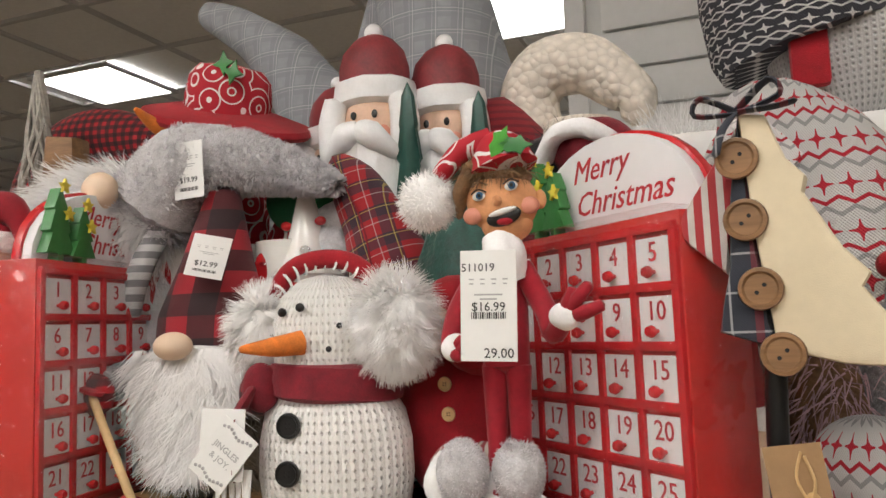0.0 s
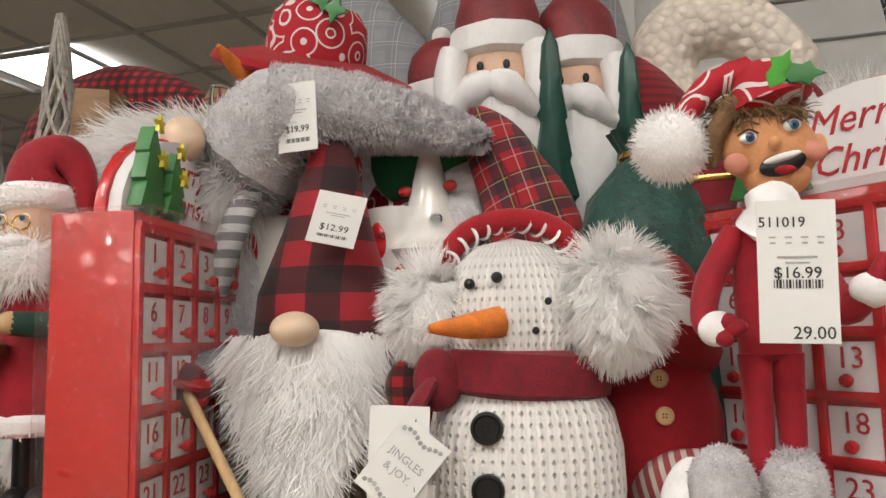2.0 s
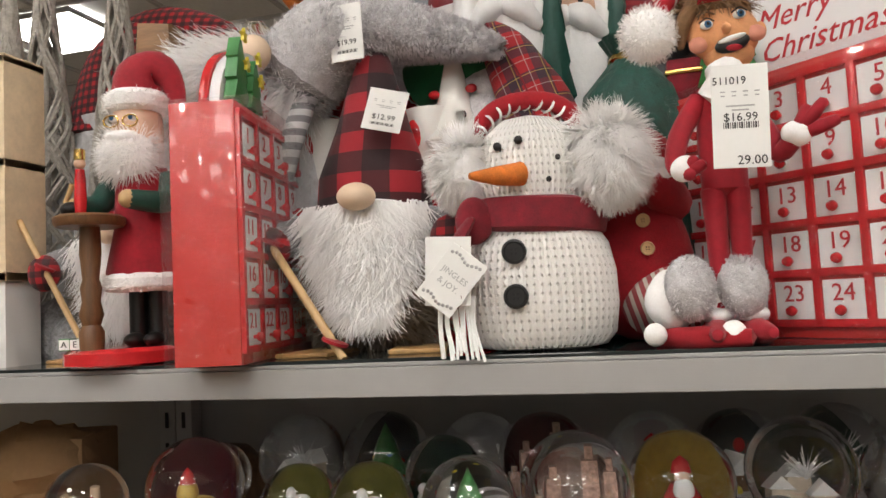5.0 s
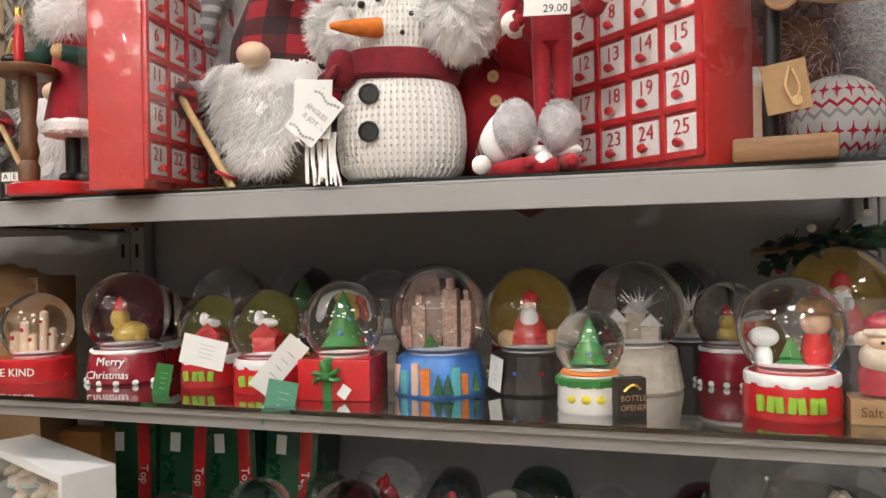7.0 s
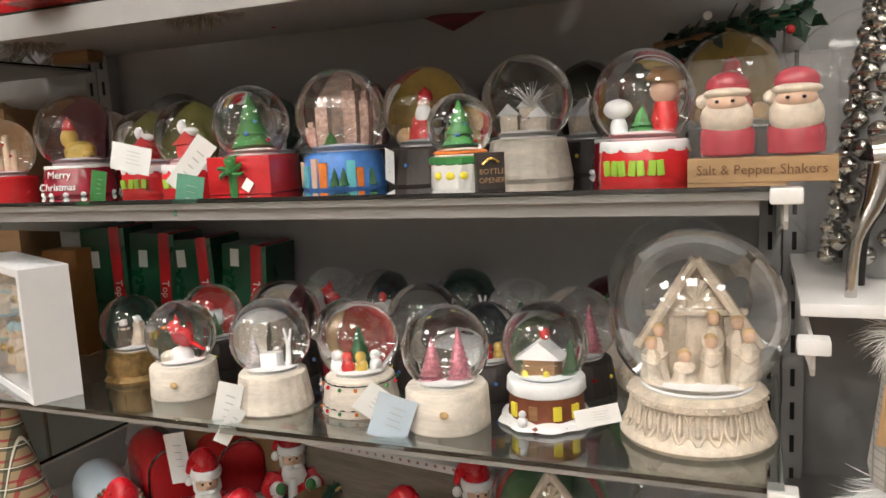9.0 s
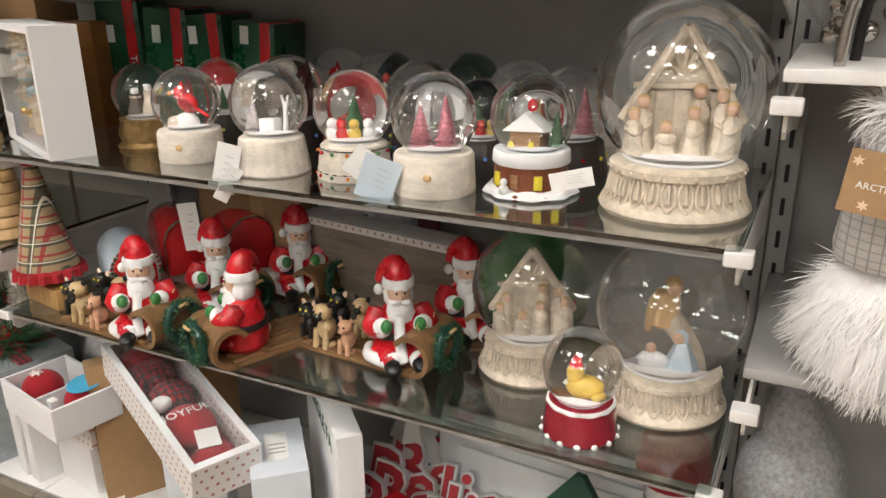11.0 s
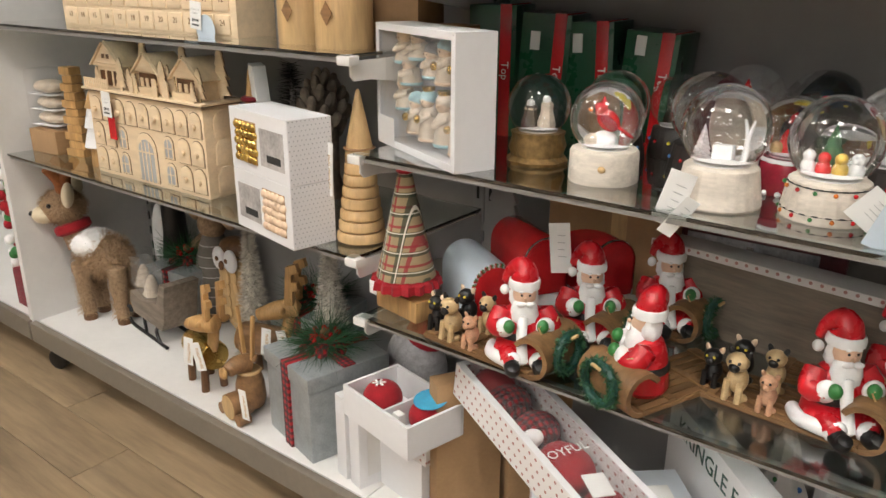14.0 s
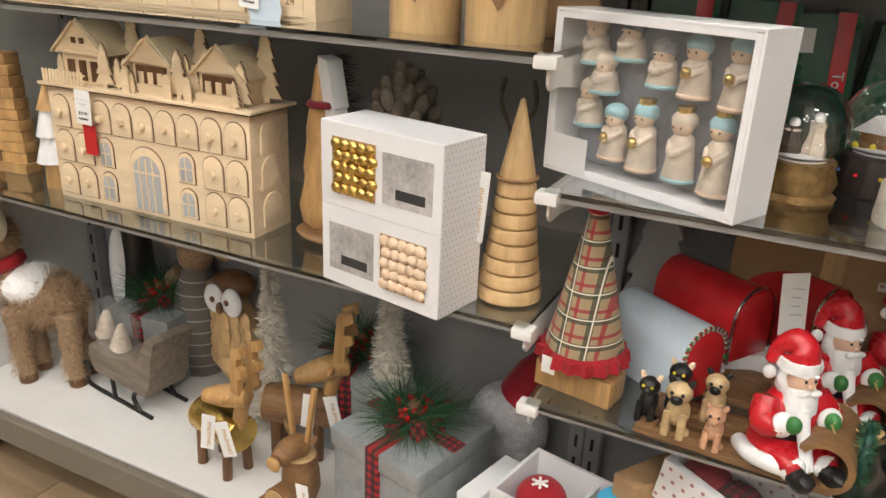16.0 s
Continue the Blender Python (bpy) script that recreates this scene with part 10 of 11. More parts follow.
writing("word", "PHILIPPINES", 0.0125, M_TANWOOD, tg, (0.004, -0.0008, -0.055), 0, 90, 90)
part("cord", lathe([(0.0285, 0.175), (0.03, 0.177), (0.0285, 0.179)], 20), M_BROWNWOOD, t)
t = thing("half_white_tree", (-1.475, 0.77, Z_V), -18, "carved honey wood tree with white painted side", "wood tree")
part("carved_half", lathe([(0.03, 0.02), (0.045, 0.03), (0.05, 0.06), (0.038, 0.11), (0.043, 0.12), (0.03, 0.17), (0.034, 0.18), (0.02, 0.235), (0.008, 0.285), (0, 0.29)], 9, pose(-0.01, 0, 0) @ Matrix.Diagonal((0.85, 0.6, 1, 1)), None, lambda a, i: 1 + 0.07 * math.sin(4 * a + 2 * i)), M_HONEYWOOD, t, "carved honey wood half")
part("white_half", plate([(0.0, 0.02), (0.05, 0.04), (0.045, 0.1), (0.05, 0.105), (0.036, 0.16), (0.042, 0.165), (0.028, 0.22), (0.032, 0.225), (0.016, 0.295), (-0.008, 0.3)], 0.03, (0.0, 0.025, 0), 0.002), M_CARD, t, "white painted stepped half")
part("base", ball(0.06, 0.04, 0.012, (0, 0, 0.012), 0.002), M_BROWNWOOD, t, "bark base")
part("twine", lathe([(0.024, 0.222), (0.028, 0.226), (0.024, 0.232)], 16), M_WINE_FELT, t, "red twine")
t = thing("small_white_tree", (-2.075, 0.735, Z_V), 0, "small wooden tree with white tiers", "wood tree")
for k, (m, r0, r1) in enumerate(((M_HONEYWOOD, 0.022, 0.02), (M_CARD, 0.034, 0.02), (M_CARD, 0.028, 0.016), (M_HONEYWOOD, 0.022, 0.004))):
    part("tier", lathe([(r0, 0.05 * k), (r1, 0.05 * (k + 1)), (0, 0.05 * (k + 1))], 12), m, t)
t = thing("zigzag_tree", (-2.225, 0.765, Z_V), 10, "stacked tan wooden zigzag tree", "wood tree")
part("foot", box(0.07, 0.045, 0.02, (0, 0, 0), 0.002), M_HONEYWOOD, t, "wooden foot")
for k in range(10):
    ww = (0.082 if k % 2 else 0.058) * (1 - 0.05 * k)
    part("tier", box(ww, 0.036, 0.0215, (0.003 * (-1) ** k, 0, 0.02 + 0.022 * k), 0.003, rz=4 * (-1) ** k), M_HONEYWOOD, t)
t = thing("bagged_ornaments", (-2.33, 0.76, Z_V), 6, "brown carton topped with bagged pale ornaments", "ornament bag")
part("carton", box(0.12, 0.1, 0.065, (0, 0, 0), 0.002), M_KRAFT, t)
for k in range(3):
    part("ornament_row", ball(0.055, 0.035, 0.018, (-0.005, 0, 0.095 + 0.042 * k), 0.004), M_IVORY, t)
    part("card", box(0.11, 0.07, 0.0015, (-0.005, 0, 0.075 + 0.042 * k), 0), M_CARD, t)
f = part("bag", box(0.125, 0.08, 0.16, (-0.005, 0, 0.067), 0.01), M_FILM, t, "clear plastic bag")
f.visible_shadow = False
t = thing("grey_cone_bird", (-1.4, 0.9, Z_V), 0, "grey carved wooden pine cone", "wood decor")
for k in range(42):
    a, q = k * 2.4, (k + 0.5) / 42
    r = 0.05 * math.sin(math.pi * (0.15 + 0.8 * q))
    part("scale", ball(0.012, 0.008, 0.02, (r * math.cos(a), r * math.sin(a), 0.14 + 0.13 * q), seg=8, turn=(0, 35 * math.cos(a), 0)), M_GREYWOOD, t)
part("stem", lathe([(0.04, 0), (0.03, 0.05), (0.03, 0.24)], 12), M_GREYWOOD, t)
t = thing("wire_deer", (-1.22, 0.95, Z_V), 0, "dark wire antler decoration", "decor")
for sx in (-1, 1):
    part("antler", tube([(0, 0, 0.0), (sx * 0.005, 0, 0.16), (sx * 0.03, 0, 0.23), (sx * 0.025, 0, 0.27)], 0.004, 8), M_GREYWOOD, t)
t = thing("dark_glitter_tree", (-1.56, 0.95, Z_V), 0, "dark glitter tree at the back", "decor tree")
part("needles", leafy_cone(700, 0.06, 0.28, 3, 0, 0.03, 0.3, 0.0014), M_TINSEL, t)

# left upper shelf
t = thing("drawer_calendar", (-1.79, 0.775, Z_U), 1, "long pale wooden drawer advent calendar", "advent calendar")
part("body", box(0.66, 0.1, 0.1, (0, 0, 0), 0.001), M_PALEWOOD, t)
for r in range(2):
    for k in range(12):
        d = part("drawer", box(0.045, 0.004, 0.038, (-0.29 + 0.0525 * k, -0.051, 0.006 + 0.046 * r), 0.001), M_PALEWOOD, t)
        writing("number", str((1 - r) * 12 + k + 1), 0.017, M_BROWNWOOD, d, (-0.29 + 0.0525 * k, -0.0535, 0.028 + 0.046 * r))
price_tag(t, (0.235, -0.075, 0.07), 0.036, 0.055, "$39.99", 0, 6)
part("round_tag", lathe([(0, 0), (0.03, 0), (0.03, 0.001), (0, 0.001)], 28, pose(0.255, -0.07, 0.015, 90, 0, 0)), M_PALEBLUE, t, "round white tag")
for x, y, r in ((-1.295, 0.76, 0.05), (-1.165, 0.735, 0.052)):
    t = thing("wood_cylinder", (x, y, Z_U), 0, "pale wooden cylinder candle holder", "candle holder", "wooden cylinders")
    part("cylinder", lathe([(r * 0.98, 0), (r, 0.003), (r, 0.13), (r * 0.97, 0.133), (r * 0.6, 0.133)], 32), M_TANWOOD, t)
    part("patch", plate([(-0.014, 0.03), (0, 0.05), (0.014, 0.03), (0, 0.01)], 0.001, (0.01, -r - 0.0005, 0.03), 0), M_BROWNWOOD, t, "brown diamond patch")

# ---- left bay, base deck ----
SHARED["antler"] = mat("rust_brown_plush", (0.26, 0.09, 0.03), 0.9, var=0.3, scale=90, bs=400, bstr=0.6)


def plush_deer():
    t = thing("plush_deer", (-2.29, 0.79, Z_DECK), 22, "standing tan faux fur deer with white cape and red scarf", "plush deer")
    b = part("body", ball(0.09, 0.055, 0.065, (0.03, 0, 0.2), 0.004), M_DEERFUR, t)
    part("body_fur", fur(on_ball(3000, 0.09, 0.055, 0.065, (0.03, 0, 0.2), 3), 0.02, 0.6, 0.0011, 3, 0.6, 4, 0.6, 0.01), M_DSTRAND, b)
    for x, y in ((-0.03, -0.03), (-0.03, 0.03), (0.09, -0.03), (0.09, 0.03)):
        l = part("leg", tube([(x, y, 0.18), (x, y, 0.09), (x + 0.004, y, 0.02)], [0.03, 0.022, 0.02], 12, rough=0.003), M_DEERFUR, t)
        part("leg_fur", fur([(Vector((x + 0.021 * math.cos(a * 2.4), y + 0.021 * math.sin(a * 2.4), 0.02 + 0.14 * a / 500)), Vector((math.cos(a * 2.4), math.sin(a * 2.4), -0.2))) for a in range(500)], 0.017, 0.7, 0.001, 2, 0.5, 4, 0.5, 0.01), M_DSTRAND, l)
        part("hoof", lathe([(0.02, 0), (0.021, 0.015), (0.016, 0.022)], 12, pose(x + 0.004, y, 0)), M_DARKWOOD, l)
    part("neck", tube([(-0.04, 0, 0.23), (-0.06, -0.005, 0.28), (-0.07, -0.01, 0.32)], [0.045, 0.036, 0.035], 14, rough=0.003), M_DEERFUR, t)
    h = part("head", ball(0.052, 0.045, 0.045, (-0.075, -0.015, 0.345), 0.003), M_DEERFUR, t)
    part("head_fur", fur(on_ball(1500, 0.052, 0.045, 0.045, (-0.075, -0.015, 0.345), 4), 0.012, 0.4, 0.0008, 5, 0.6), M_DSTRAND, h)
    part("muzzle", ball(0.028, 0.025, 0.022, (-0.118, -0.025, 0.33), 0.001), M_CREAMCLOTH, h, "cream muzzle")
    part("nose", ball(0.008, 0.008, 0.007, (-0.143, -0.028, 0.335), seg=10), M_BLACK, h)
    part("eye", ball(0.0055, at=(-0.098, -0.055, 0.358), seg=10), M_BLACK, h)
    for sx, y in ((-1, -0.05), (1, 0.03)):
        part("ear", ball(0.013, 0.034, 0.026, (-0.05, y * 1.35, 0.385), 0.001, turn=(-sx * 35, 0, 0)), M_CREAMCLOTH, h, "cream lined ear")
        a = part("antler", tube([(-0.07, y * 0.4, 0.375), (-0.07, y * 0.8, 0.415), (-0.09, y * 1.1, 0.45)], [0.015, 0.015, 0.012], 10), SHARED["antler"], h, "soft brown antler")
        part("antler_tine", tube([(-0.07, y * 0.8, 0.412), (-0.04, y * 1.0, 0.445)], [0.013, 0.011], 10), SHARED["antler"], a)
    part("scarf", lathe([(0.04, 0.0), (0.052, 0.008), (0.052, 0.028), (0.04, 0.034)], 24, pose(-0.055, -0.005, 0.265, 0, -20, 0)), M_RED_FELT, t, "red felt scarf")
    c = part("cape", ball(0.062, 0.062, 0.045, (0.0, 0, 0.235), 0.004), M_WFUR, t, "white fur cape")
    h.matrix_basis = Matrix.Translation((-0.075, -0.015, 0.345)) @ pose(0, 0, 0, 0, 0, 30) @ Matrix.Diagonal((1.2, 1.2, 1.2, 1)) @ Matrix.Translation((0.075, 0.015, -0.345))
    part("cape_fur", fur(on_ball(1800, 0.062, 0.062, 0.045, (0.0, 0, 0.235), 7), 0.01, 0.4, 0.0009, 6, 0.6), M_WSTRAND, c)


plush_deer()
t = thing("wooden_sleigh", (-2.02, 0.83, Z_DECK), -8, "grey brown wooden sleigh on black scrolled runners", "sleigh")
part("side", plate([(-0.1, 0.055), (0.08, 0.055), (0.1, 0.09), (0.115, 0.16), (0.13, 0.2), (0.1, 0.2), (0.06, 0.13), (-0.04, 0.11), (-0.11, 0.12), (-0.12, 0.09)], 0.1, (0, 0.05, 0), 0.002), M_GREYWOOD, t)
for y in (-0.045, 0.045):
    part("runner", tube([(-0.13, y, 0.045), (-0.14, y, 0.06), (-0.155, y, 0.05), (-0.15, y, 0.018), (-0.12, y, 0.006), (0.0, y, 0.006), (0.09, y, 0.006)], 0.005, 8), M_BLACK, t, "black iron runner")
    part("runner_post", tube([(-0.04, y, 0.006), (-0.045, y, 0.06)], 0.005, 8), M_BLACK, t)
    part("runner_post", tube([(0.05, y, 0.006), (0.03, y, 0.035), (0.05, y, 0.06)], 0.005, 8), M_BLACK, t)
t = thing("ornament_case", (-2.1, 0.83, Z_DECK + 0.115), -12, "clear plastic case of white wooden tree ornaments", "ornament box", "", "", 0, 14)
f = part("case", box(0.125, 0.05, 0.09, (0, 0, 0), 0.002), clear_film("clear_rigid_plastic", 0.12, 0.05, 0.1), t, "clear plastic case")
f.visible_shadow = False
for x in (-0.03, 0.03):
    part("ornament", lathe([(0.012, 0.006), (0.024, 0.012), (0.018, 0.026), (0.02, 0.03), (0.014, 0.046), (0.016, 0.05), (0.008, 0.072), (0, 0.078)], 16, pose(x, 0, 0)), M_IVORY, t, "white wooden tree ornament")


def bottle_brush(x, y, h, r, seed, z=Z_DECK):
    t = thing("bottle_brush_tree", (x, y, z), 0, "pale frosted bottle brush tree", "bottle brush tree", "bottle brush trees")
    part("bristle", leafy_cone(4200, r * 1.1, h, seed, 0.02, 0.02, 0.15, 0.0014), SHARED.setdefault("frost", mat("frosted_bristle", (0.74, 0.68, 0.6), 0.85, var=0.4, scale=60)), t)
    part("stem", lathe([(0.014, 0), (0.014, 0.02), (r * 0.75, 0.025), (r * 0.1, h * 0.95)], 14), SHARED["frost"], t)


bottle_brush(-1.705, 0.9, 0.345, 0.05, 3)
bottle_brush(-1.44, 0.93, 0.36, 0.065, 5)
t = thing("wooden_owl", (-1.87, 0.98, Z_DECK), 0, "wooden owl with layered tan feathers and white eyes", "owl figure")
part("body", ball(0.06, 0.045, 0.12, (0, 0, 0.12), 0.001), M_TANWOOD, t)
for r in range(4):
    for k in range(5):
        part("feather", ball(0.02, 0.006, 0.026, ((-0.045 + 0.0225 * k) * (1 - 0.05 * r), -0.045 + 0.012 * abs(k - 2), 0.08 + 0.035 * r), seg=10), M_TANWOOD, t)
for x in (-0.025, 0.025):
    e = part("eye_disc", ball(0.027, 0.012, 0.034, (x, -0.04, 0.235), seg=16), M_CARD, t, "white eye disc")
    part("pupil", ball(0.007, 0.004, 0.007, (x * 0.8, -0.052, 0.238), seg=10), M_DARKWOOD, e)
part("beak", ball(0.008, 0.008, 0.014, (0, -0.053, 0.222), seg=10), M_DARKWOOD, t)
part("cap", ball(0.055, 0.04, 0.03, (0, 0, 0.262), seg=18), M_DARKWOOD, t)
t = thing("mouse_plush", (-2.0, 1.0, Z_DECK), 0, "brown mouse plush in striped waistcoat", "plush mouse")
part("body", lathe([(0.05, 0), (0.06, 0.1), (0.055, 0.2), (0.03, 0.27)], 24), cloth("grey_waistcoat", (0.16, 0.14, 0.12), [(1, 0.03, 0.1, 0, (0.5, 0.48, 0.45), 0.8)]), t)
part("head", ball(0.045, 0.04, 0.045, (0, 0, 0.3), 0.002), M_DEERFUR, t)
for x in (-0.09, 0.09):
    part("arm", tube([(x * 0.55, 0, 0.24), (x, -0.01, 0.2), (x * 1.0, -0.02, 0.12)], [0.022, 0.018, 0.014], 12), M_DEERFUR, t)
    part("ear", ball(0.032, 0.01, 0.034, (x * 0.9, 0, 0.33), seg=16), M_DEERFUR, t)
t = thing("black_skate_plush", (-2.17, 0.98, Z_DECK), 0, "tall black and white penguin figure", "penguin figure")
part("body", tube([(0, 0, 0.03), (0, 0, 0.2), (0.01, 0, 0.37)], [0.05, 0.045, 0.028], 18), M_BLACK, t)
part("belly", ball(0.03, 0.02, 0.12, (-0.02, -0.032, 0.22), seg=16), M_CARD, t)


def log_reindeer(at, rz, s, gold, label):
    t = thing("log_reindeer", at, rz, label, "wooden reindeer", "wooden reindeer")
    body = part("body", lathe([(0.0, -0.055), (0.03, -0.055), (0.032, -0.05), (0.032, 0.05), (0.03, 0.055), (0, 0.055)], 24, pose(0, 0, 0.085 * s, 0, 90, 0) @ Matrix.Diagonal((s, s, s, 1))), M_BRASS if gold else M_BROWNWOOD, t, "gold leaf log body" if gold else "bark log body")
    part("log_end", lathe([(0, 0), (0.029, 0), (0.029, 0.002), (0, 0.002)], 24, pose(-0.057 * s, 0, 0.085 * s, 0, 90, 0) @ Matrix.Diagonal((s, s, 1, 1))), M_TANWOOD, body)
    for x in (-0.035, 0.035):
        for y in (-0.018, 0.018):
            part("leg", tube([(x * s, y * s, 0.07 * s), (x * s, y * 1.2 * s, 0.0)], [0.009 * s, 0.0085 * s], 10), M_DARKWOOD, t)
    part("neck", tube([(0.045 * s, 0, 0.1 * s), (0.06 * s, 0, 0.15 * s)], [0.012 * s, 0.012 * s], 10), M_HONEYWOOD, t)
    hd = part("head", tube([(0.075 * s, 0, 0.17 * s), (0.04 * s, -0.02 * s, 0.165 * s), (0.005 * s, -0.03 * s, 0.155 * s)], [0.02 * s, 0.019 * s, 0.012 * s], 12), M_HONEYWOOD, t, "carved head")
    for y in (-1, 1):
        a = part("antler", plate([(0, 0), (0.018 * s, 0), (0.02 * s, 0.03 * s), (0.032 * s, 0.035 * s), (0.03 * s, 0.05 * s), (0.018 * s, 0.05 * s), (0.02 * s, 0.065 * s), (0.034 * s, 0.072 * s), (0.03 * s, 0.088 * s), (0.008 * s, 0.08 * s)], 0.012 * s, (0.06 * s, y * 0.016 * s + 0.006, 0.18 * s), 0.001), M_HONEYWOOD, hd, "cut wooden antler")
        part("ear", ball(0.006 * s, 0.014 * s, 0.008 * s, (0.06 * s, y * 0.026 * s, 0.17 * s), seg=8), M_HONEYWOOD, hd)
    for k, (x, rz2) in enumerate(((0.03, 6), (0.06, -12))):
        tg = part("hang_tag", box(0.026, 0.001, 0.075, (0, 0, -0.075), 0.0003), M_TAG, t, "white hang tag", False)
        tg.matrix_basis = pose(x * s, -0.045 * s, 0.135 * s, 0, rz2, -rz + 20)
        writing("word", "PHILIPPINES", 0.0105, M_TANWOOD, tg, (0.002, -0.0008, -0.042), 0, 90, 90)


log_reindeer((-1.7, 0.735, Z_DECK), -12, 1.15, True, "gold log reindeer with cut wooden antlers and tags")
log_reindeer((-1.6, 0.85, Z_DECK), 20, 1.25, False, "log reindeer with cut wooden antlers and tags")
t = thing("sitting_reindeer", (-1.5, 0.715, Z_DECK), -10, "sitting log reindeer with tall stick antlers", "wooden reindeer", "wooden reindeer")
part("body", lathe([(0.03, 0.02), (0.036, 0.04), (0.034, 0.08), (0.026, 0.11)], 16), M_BROWNWOOD, t)
part("log_foot", lathe([(0, 0), (0.032, 0), (0.032, 0.05), (0, 0.05)], 20, pose(0.0, -0.01, 0.034, 90, 0, 0)), M_BROWNWOOD, t, "bark log slice")
part("log_face", lathe([(0, 0), (0.029, 0), (0.029, 0.002), (0, 0.002)], 20, pose(0.0, -0.06, 0.034, 90, 0, 0)), M_TANWOOD, t)
for x in (-0.04, 0.04):
    part("foot", lathe([(0, 0), (0.014, 0), (0.014, 0.03), (0, 0.03)], 14, pose(x, -0.03, 0.015, 90, 0, 0)), M_BROWNWOOD, t)
part("head", tube([(0, 0.0, 0.13), (0, -0.03, 0.135), (0.004, -0.055, 0.128)], [0.024, 0.021, 0.016], 12), M_BROWNWOOD, t)
part("muzzle", ball(0.016, 0.008, 0.014, (0.004, -0.066, 0.127), seg=12), M_HONEYWOOD, t)
for x in (-0.016, 0.02):
    part("antler", box(0.01, 0.008, 0.12, (x, 0, 0.145), 0.002, ry=x * 500), M_HONEYWOOD, t, "flat stick antler")
    part("ear", ball(0.006, 0.006, 0.016, (x * 1.8, 0, 0.155), seg=8, turn=(0, x * 1800, 0)), M_BROWNWOOD, t)
tg = part("hang_tag", box(0.026, 0.001, 0.075, (0, 0, -0.075), 0.0003), M_TAG, t, "white hang tag", False)
tg.matrix_basis = pose(0.055, -0.05, 0.1, 0, -6, 10)
writing("word", "PHILIPPINES", 0.0105, M_TANWOOD, tg, (0.002, -0.0008, -0.042), 0, 90, 90)
part("twine", lathe([(0.027, 0.108), (0.03, 0.11), (0.027, 0.114)], 18), M_TANWOOD, t)


def gift_tin(at, rz, s, full=True):
    t = thing("tin_gift_box", at, rz, "galvanised tin gift box with check ribbon and pine sprig", "gift box", "tin gift boxes")
    w, h = 0.195 * s, 0.2 * s
    part("body", box(w, w, h, (0, 0, 0), 0.003), M_TIN, t)
    part("lid", box(w + 0.008, w + 0.008, 0.035 * s, (0, 0, h - 0.03 * s), 0.003), M_TIN, t, "tin lid")
    part("ribbon", box(0.03 * s, w + 0.012, h + 0.007, (0, 0, 0), 0.001), M_BUFFSMALL, t, "red and black check ribbon")
    part("ribbon", box(w + 0.012, 0.03 * s, 0.003, (0, 0, h + 0.0075), 0.001), M_BUFFTOP, t)
    z = h + 0.01
    for a in (15, 75, 140, 200, 260, 320):
        part("bow_loop", tube([(0, 0, z), (0.035 * math.cos(radians(a)), 0.035 * math.sin(radians(a)), z + 0.022), (0.055 * math.cos(radians(a)), 0.055 * math.sin(radians(a)), z + 0.006)], [0.006, 0.016, 0.014], 8, flat=0.3), M_BUFFTOP, t)
    pts = [(Vector((0.02 * math.cos(k), 0.02 * math.sin(k), z + 0.012)), Vector((math.cos(k * 2.4), math.sin(k * 2.4), 0.25 + 0.4 * (k % 5) / 5)).normalized()) for k in range(900)]
    part("pine_sprig", fur(pts, 0.1, 0.35, 0.0011, 4, 0.5), M_PINE, t, "green pine sprig")
    rr = random.Random(3)
    for k in range(16):
        a = k * 2.4
        part("berry", ball(0.0055, at=(0.03 * math.cos(a) * rr.uniform(.4, 1.3), 0.03 * math.sin(a) * rr.uniform(.4, 1.3), z + 0.026 + rr.uniform(0, .012)), seg=10), M_RED_GLOSS, t)
    part("bell", ball(0.011, at=(0, 0, z + 0.035), seg=14), M_BROWNWOOD, t)


gift_tin((-1.3, 0.775, Z_DECK), -14, 1.0)
gift_tin((-1.53, 0.97, Z_DECK), 10, 0.9)
gift_tin((-2.08, 0.96, Z_DECK), 6, 0.85)
t = thing("red_grey_plush", (-1.2, 0.97, Z_DECK), 0, "grey fur plush with red velvet hat", "plush")
part("body", ball(0.08, 0.06, 0.1, (0, 0, 0.12), 0.004), M_GFUR, t)
part("hat", tube([(0.03, 0, 0.2), (0.06, 0, 0.26), (0.1, 0, 0.25)], [0.05, 0.04, 0.02], 16), M_RED_VELVET, t)
part("base", lathe([(0.05, 0), (0.06, 0.05)], 16), M_GFUR, t)

# ---- far left bay ----
t = thing("pompom_garland", (-2.52, 0.72, Z_DECK), 0, "boxed red, green and white pompom garland", "garland")
rr = random.Random(8)
part("carton", box(0.1, 0.1, 0.12, (-0.02, 0, 0), 0.002), M_WINE_FELT, t)
for k in range(60):
    part("pompom", ball(0.016, at=(-0.02 + rr.uniform(-0.05, 0.05), rr.uniform(-0.05, 0.0), 0.13 + 0.3 * k / 60), rough=0.001, seg=10), (M_RED_FELT, M_GREEN, M_WFUR)[k % 3], t)
part("core", box(0.06, 0.03, 0.3, (-0.02, 0.0, 0.12), 0.004), M_WINE_FELT, t)

# ---- side bay ----
t = thing("fur_gnome", (0.345, 0.74, 0.678), -8, "white long haired gnome with grey woven hat and kraft tag", "gnome")
part("body", ball(0.085, 0.065, 0.075, (0, 0, 0.07), 0.004), M_WFUR, t)
part("beard_fur", fur([(p, (n + Vector((-0.4, -0.5, 0))).normalized()) for p, n in on_ball(4200, 0.082, 0.062, 0.07, (0, 0, 0.07), 5)], 0.05, 0.6, 0.0013, 6, 0.3, 5, 0.5, 0.012, 0.6), M_WSTRAND, t, "long white hair")
part("nose", ball(0.026, 0.024, 0.022, (0.03, -0.085, 0.125), seg=22), M_NOSE, t, "round pale nose")
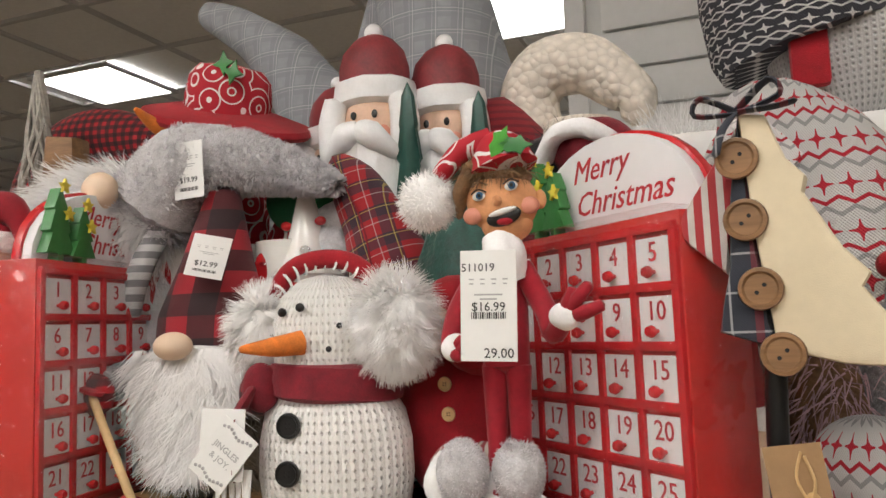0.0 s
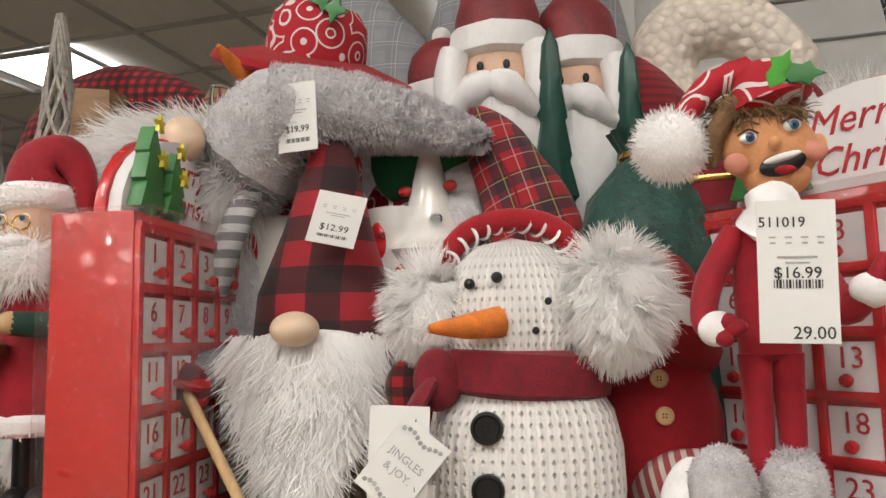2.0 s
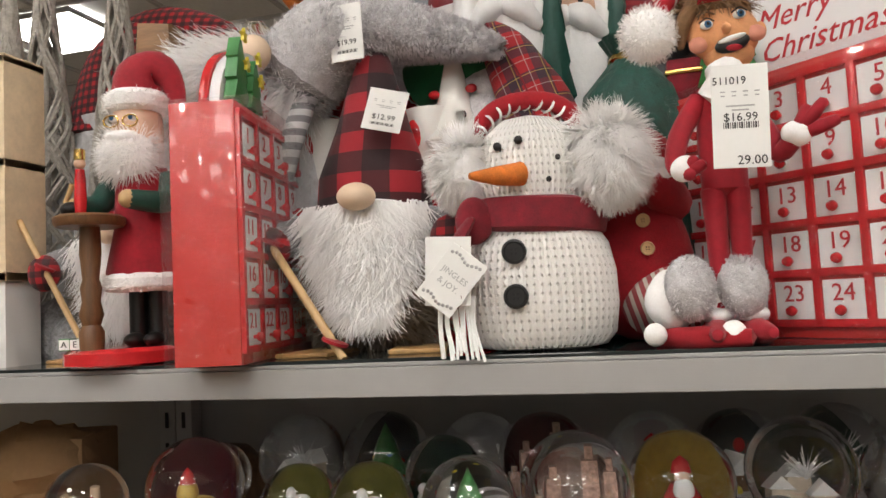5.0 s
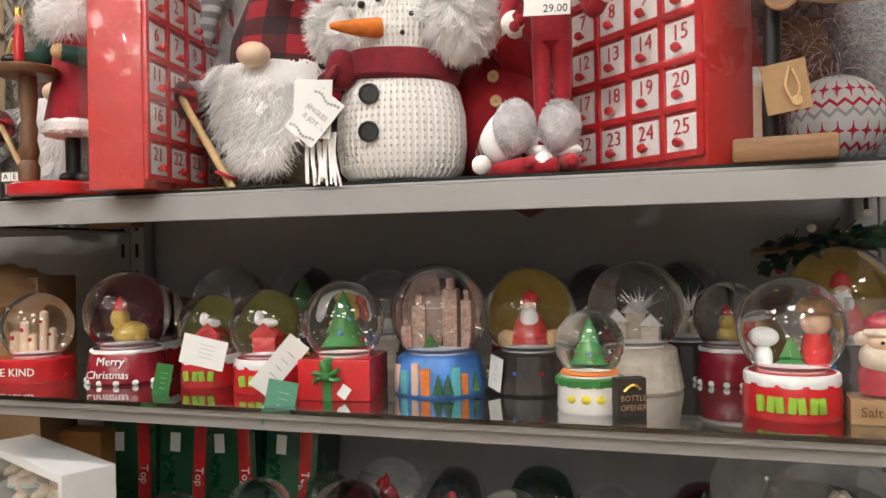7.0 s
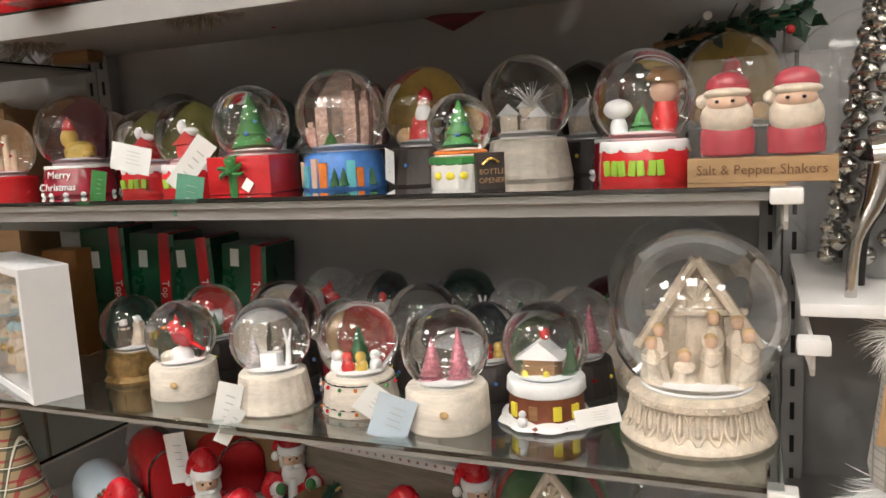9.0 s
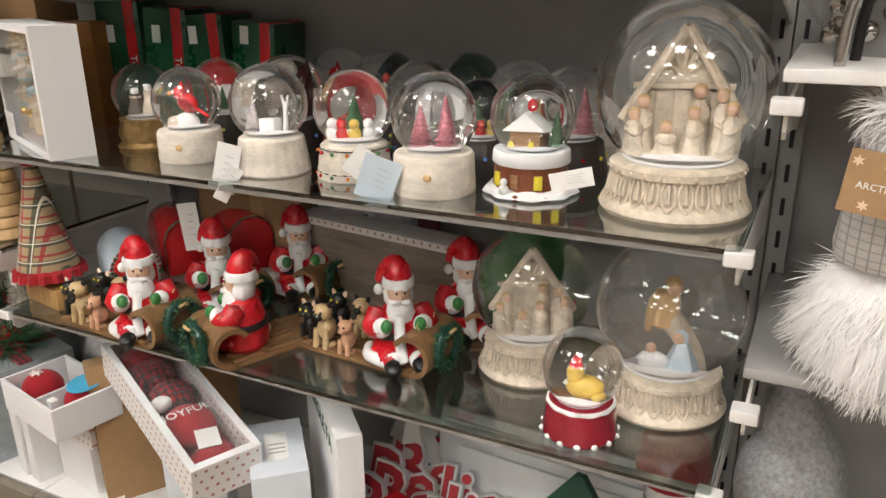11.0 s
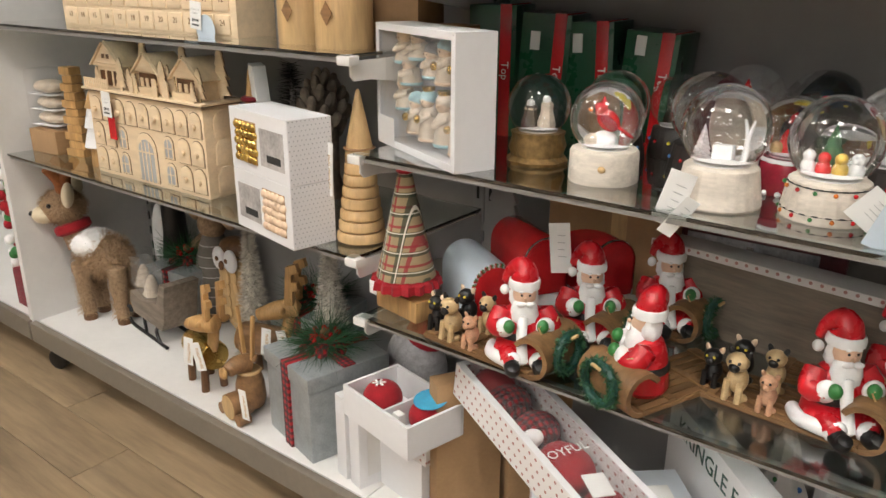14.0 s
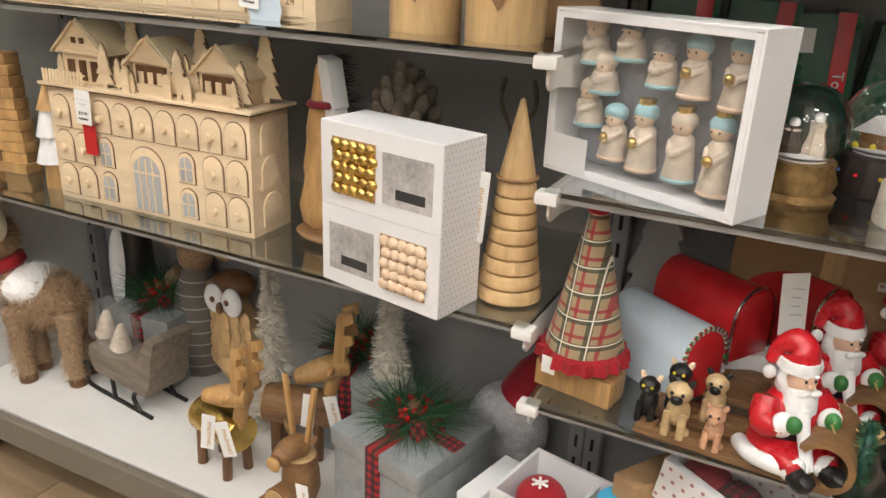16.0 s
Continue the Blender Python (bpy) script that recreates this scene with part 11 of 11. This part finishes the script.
part("hat", lathe([(0.062, 0.14), (0.065, 0.155), (0.055, 0.24), (0.05, 0.3)], 28), cloth("grey_woven_tweed", (0.5, 0.48, 0.45), [(0, 0.012, 0.15, 0, (0.2, 0.19, 0.18), 0.7), (1, 0.009, 0.2, 0, (0.25, 0.24, 0.22), 0.6)]), t, "grey woven hat")
tp = part("hat_top", ball(0.05, 0.045, 0.025, (0, 0, 0.3), 0.004), M_WFUR, t, "white fur trim")
part("top_fur", fur(on_ball(900, 0.05, 0.045, 0.025, (0, 0, 0.3), 8), 0.04, 0.8, 0.0011, 9, 0.6, 5, 0.4, 0.01, 0.3), M_WSTRAND, tp)
kt = part("kraft_tag", box(0.1, 0.0015, 0.062, (0, 0, -0.062), 0.0004), M_KRAFT, t, "brown kraft hang tag", False)
kt.matrix_basis = pose(0.0, -0.1, 0.27, 0, 6, 0)
writing("word", "ARCTIC HOLIDAY", 0.0095, M_TAG, kt, (0, -0.0011, -0.034))
for k in range(7):
    part("snowflake_print", plate(star_outline(0.006, 0, 0, 6), 0.0004, (-0.042 + 0.014 * k, -0.0009, -0.011 - 0.042 * (k % 2)), 0), M_NOSE, kt, "pale printed snowflake" if k == 0 else "")
t = thing("metal_deer", (0.31, 0.78, 1.018), 0, "polished metal standing deer figure", "deer figure")
for x, y in ((-0.05, -0.04), (-0.035, 0.03), (0.06, -0.04), (0.07, 0.03)):
    part("leg", tube([(x, y, 0.0), (x + 0.004, y, 0.06), (x + 0.02, y * 0.8, 0.1), (x + 0.03, y * 0.6, 0.135)], [0.006, 0.006, 0.011, 0.016], 10), M_CHROME if y < 0 else M_BLACK, t)
part("body", tube([(-0.03, 0, 0.145), (0.03, 0, 0.15), (0.1, 0, 0.148)], [0.024, 0.03, 0.024], 16), M_CHROME, t)
t = thing("glass_bead_tree", (0.315, 0.9, 1.018), 0, "clear glass bubble cone tree", "glass tree")
core = part("core", lathe([(0.05, 0), (0.045, 0.1), (0.02, 0.35), (0, 0.4)], 16), M_SHELF, t, "grey core")
gb = bmesh.new()
for k in range(150):
    a, q = k * 2.4, (k + 0.5) / 150
    r = 0.07 * (1 - q * 0.85)
    ball(0.012, at=(r * math.cos(a), r * math.sin(a), 0.01 + 0.39 * q), seg=8, into=gb)
gb_o = part("glass_bubble", gb, M_CHROME, t, "silvered glass bubbles")
t = thing("clear_bag", (0.29, 0.96, 1.018), 0, "clear plastic wrap over stored goods", "plastic bag")
f = part("bag", ball(0.11, 0.06, 0.16, (0, 0, 0.16), 0.02, 24, 20), M_FILM, t)
f.visible_shadow = False
t = thing("grey_plush_pile", (0.33, 0.9, Z_DECK), 0, "pile of grey plush gnomes on the deck", "plush")
pl = part("plush", ball(0.09, 0.08, 0.13, (-0.01, -0.05, 0.13), 0.006), M_GREYKNIT, t)
part("plush_fur", fur(on_ball(2500, 0.09, 0.08, 0.13, (-0.01, -0.05, 0.13), 4), 0.03, 0.8, 0.0011, 4, 0.5, 4, 0.6, 0.012), M_GSTRAND, pl)
part("plush", ball(0.07, 0.07, 0.09, (-0.05, -0.1, 0.33), 0.006), M_GREYKNIT, t)
part("hat", tube([(-0.04, -0.1, 0.38), (-0.06, -0.1, 0.45), (-0.05, -0.1, 0.5)], [0.05, 0.035, 0.01], 14), M_GREYKNIT, t)
t = thing("branch_decor", (0.25, 0.72, Z_DECK), 0, "dark wooden branches with small paper tag", "branch decor")
rr = random.Random(6)
for k in range(14):
    x, y = rr.uniform(-0.05, 0.12), rr.uniform(-0.06, 0.05)
    part("branch", tube([(x, y, 0), (x + rr.uniform(-.03, .03), y, 0.15), (x + rr.uniform(-.06, .06), y + rr.uniform(-.04, .04), rr.uniform(0.25, 0.4))], [0.008, 0.006, 0.003], 7), M_DARKWOOD, t)
part("tag", box(0.045, 0.01, 0.03, (0.03, -0.075, 0.25), 0.002, ry=-12), M_KRAFT, t)
t = thing("leaning_board", (0.36, 0.7, 0.15), 0, "dark red brown wooden board leaning", "wood board", "", "", 0, 10)
part("board", box(0.035, 0.02, 0.42, (0, 0, 0), 0.003), M_DARKWOOD, t)


# ---- floor planks ----
plank_mesh = None
rnd = random.Random(5)
for row in range(14):
    y = 0.62 - row * 0.152
    x = -4.6 + (row % 3) * 0.31
    while x < 1.6:
        if plank_mesh is None:
            ob = part("plank", box(1.0, 0.15, 0.004, (0, 0, -0.004), 0.0008), M_PLANK, floor)
            plank_mesh = ob.data
        else:
            ob = new("plank", plank_mesh)
            ob.parent = floor
        ob.location = (x - floor.location.x, y - floor.location.y, 0.0)
        x += 1.002
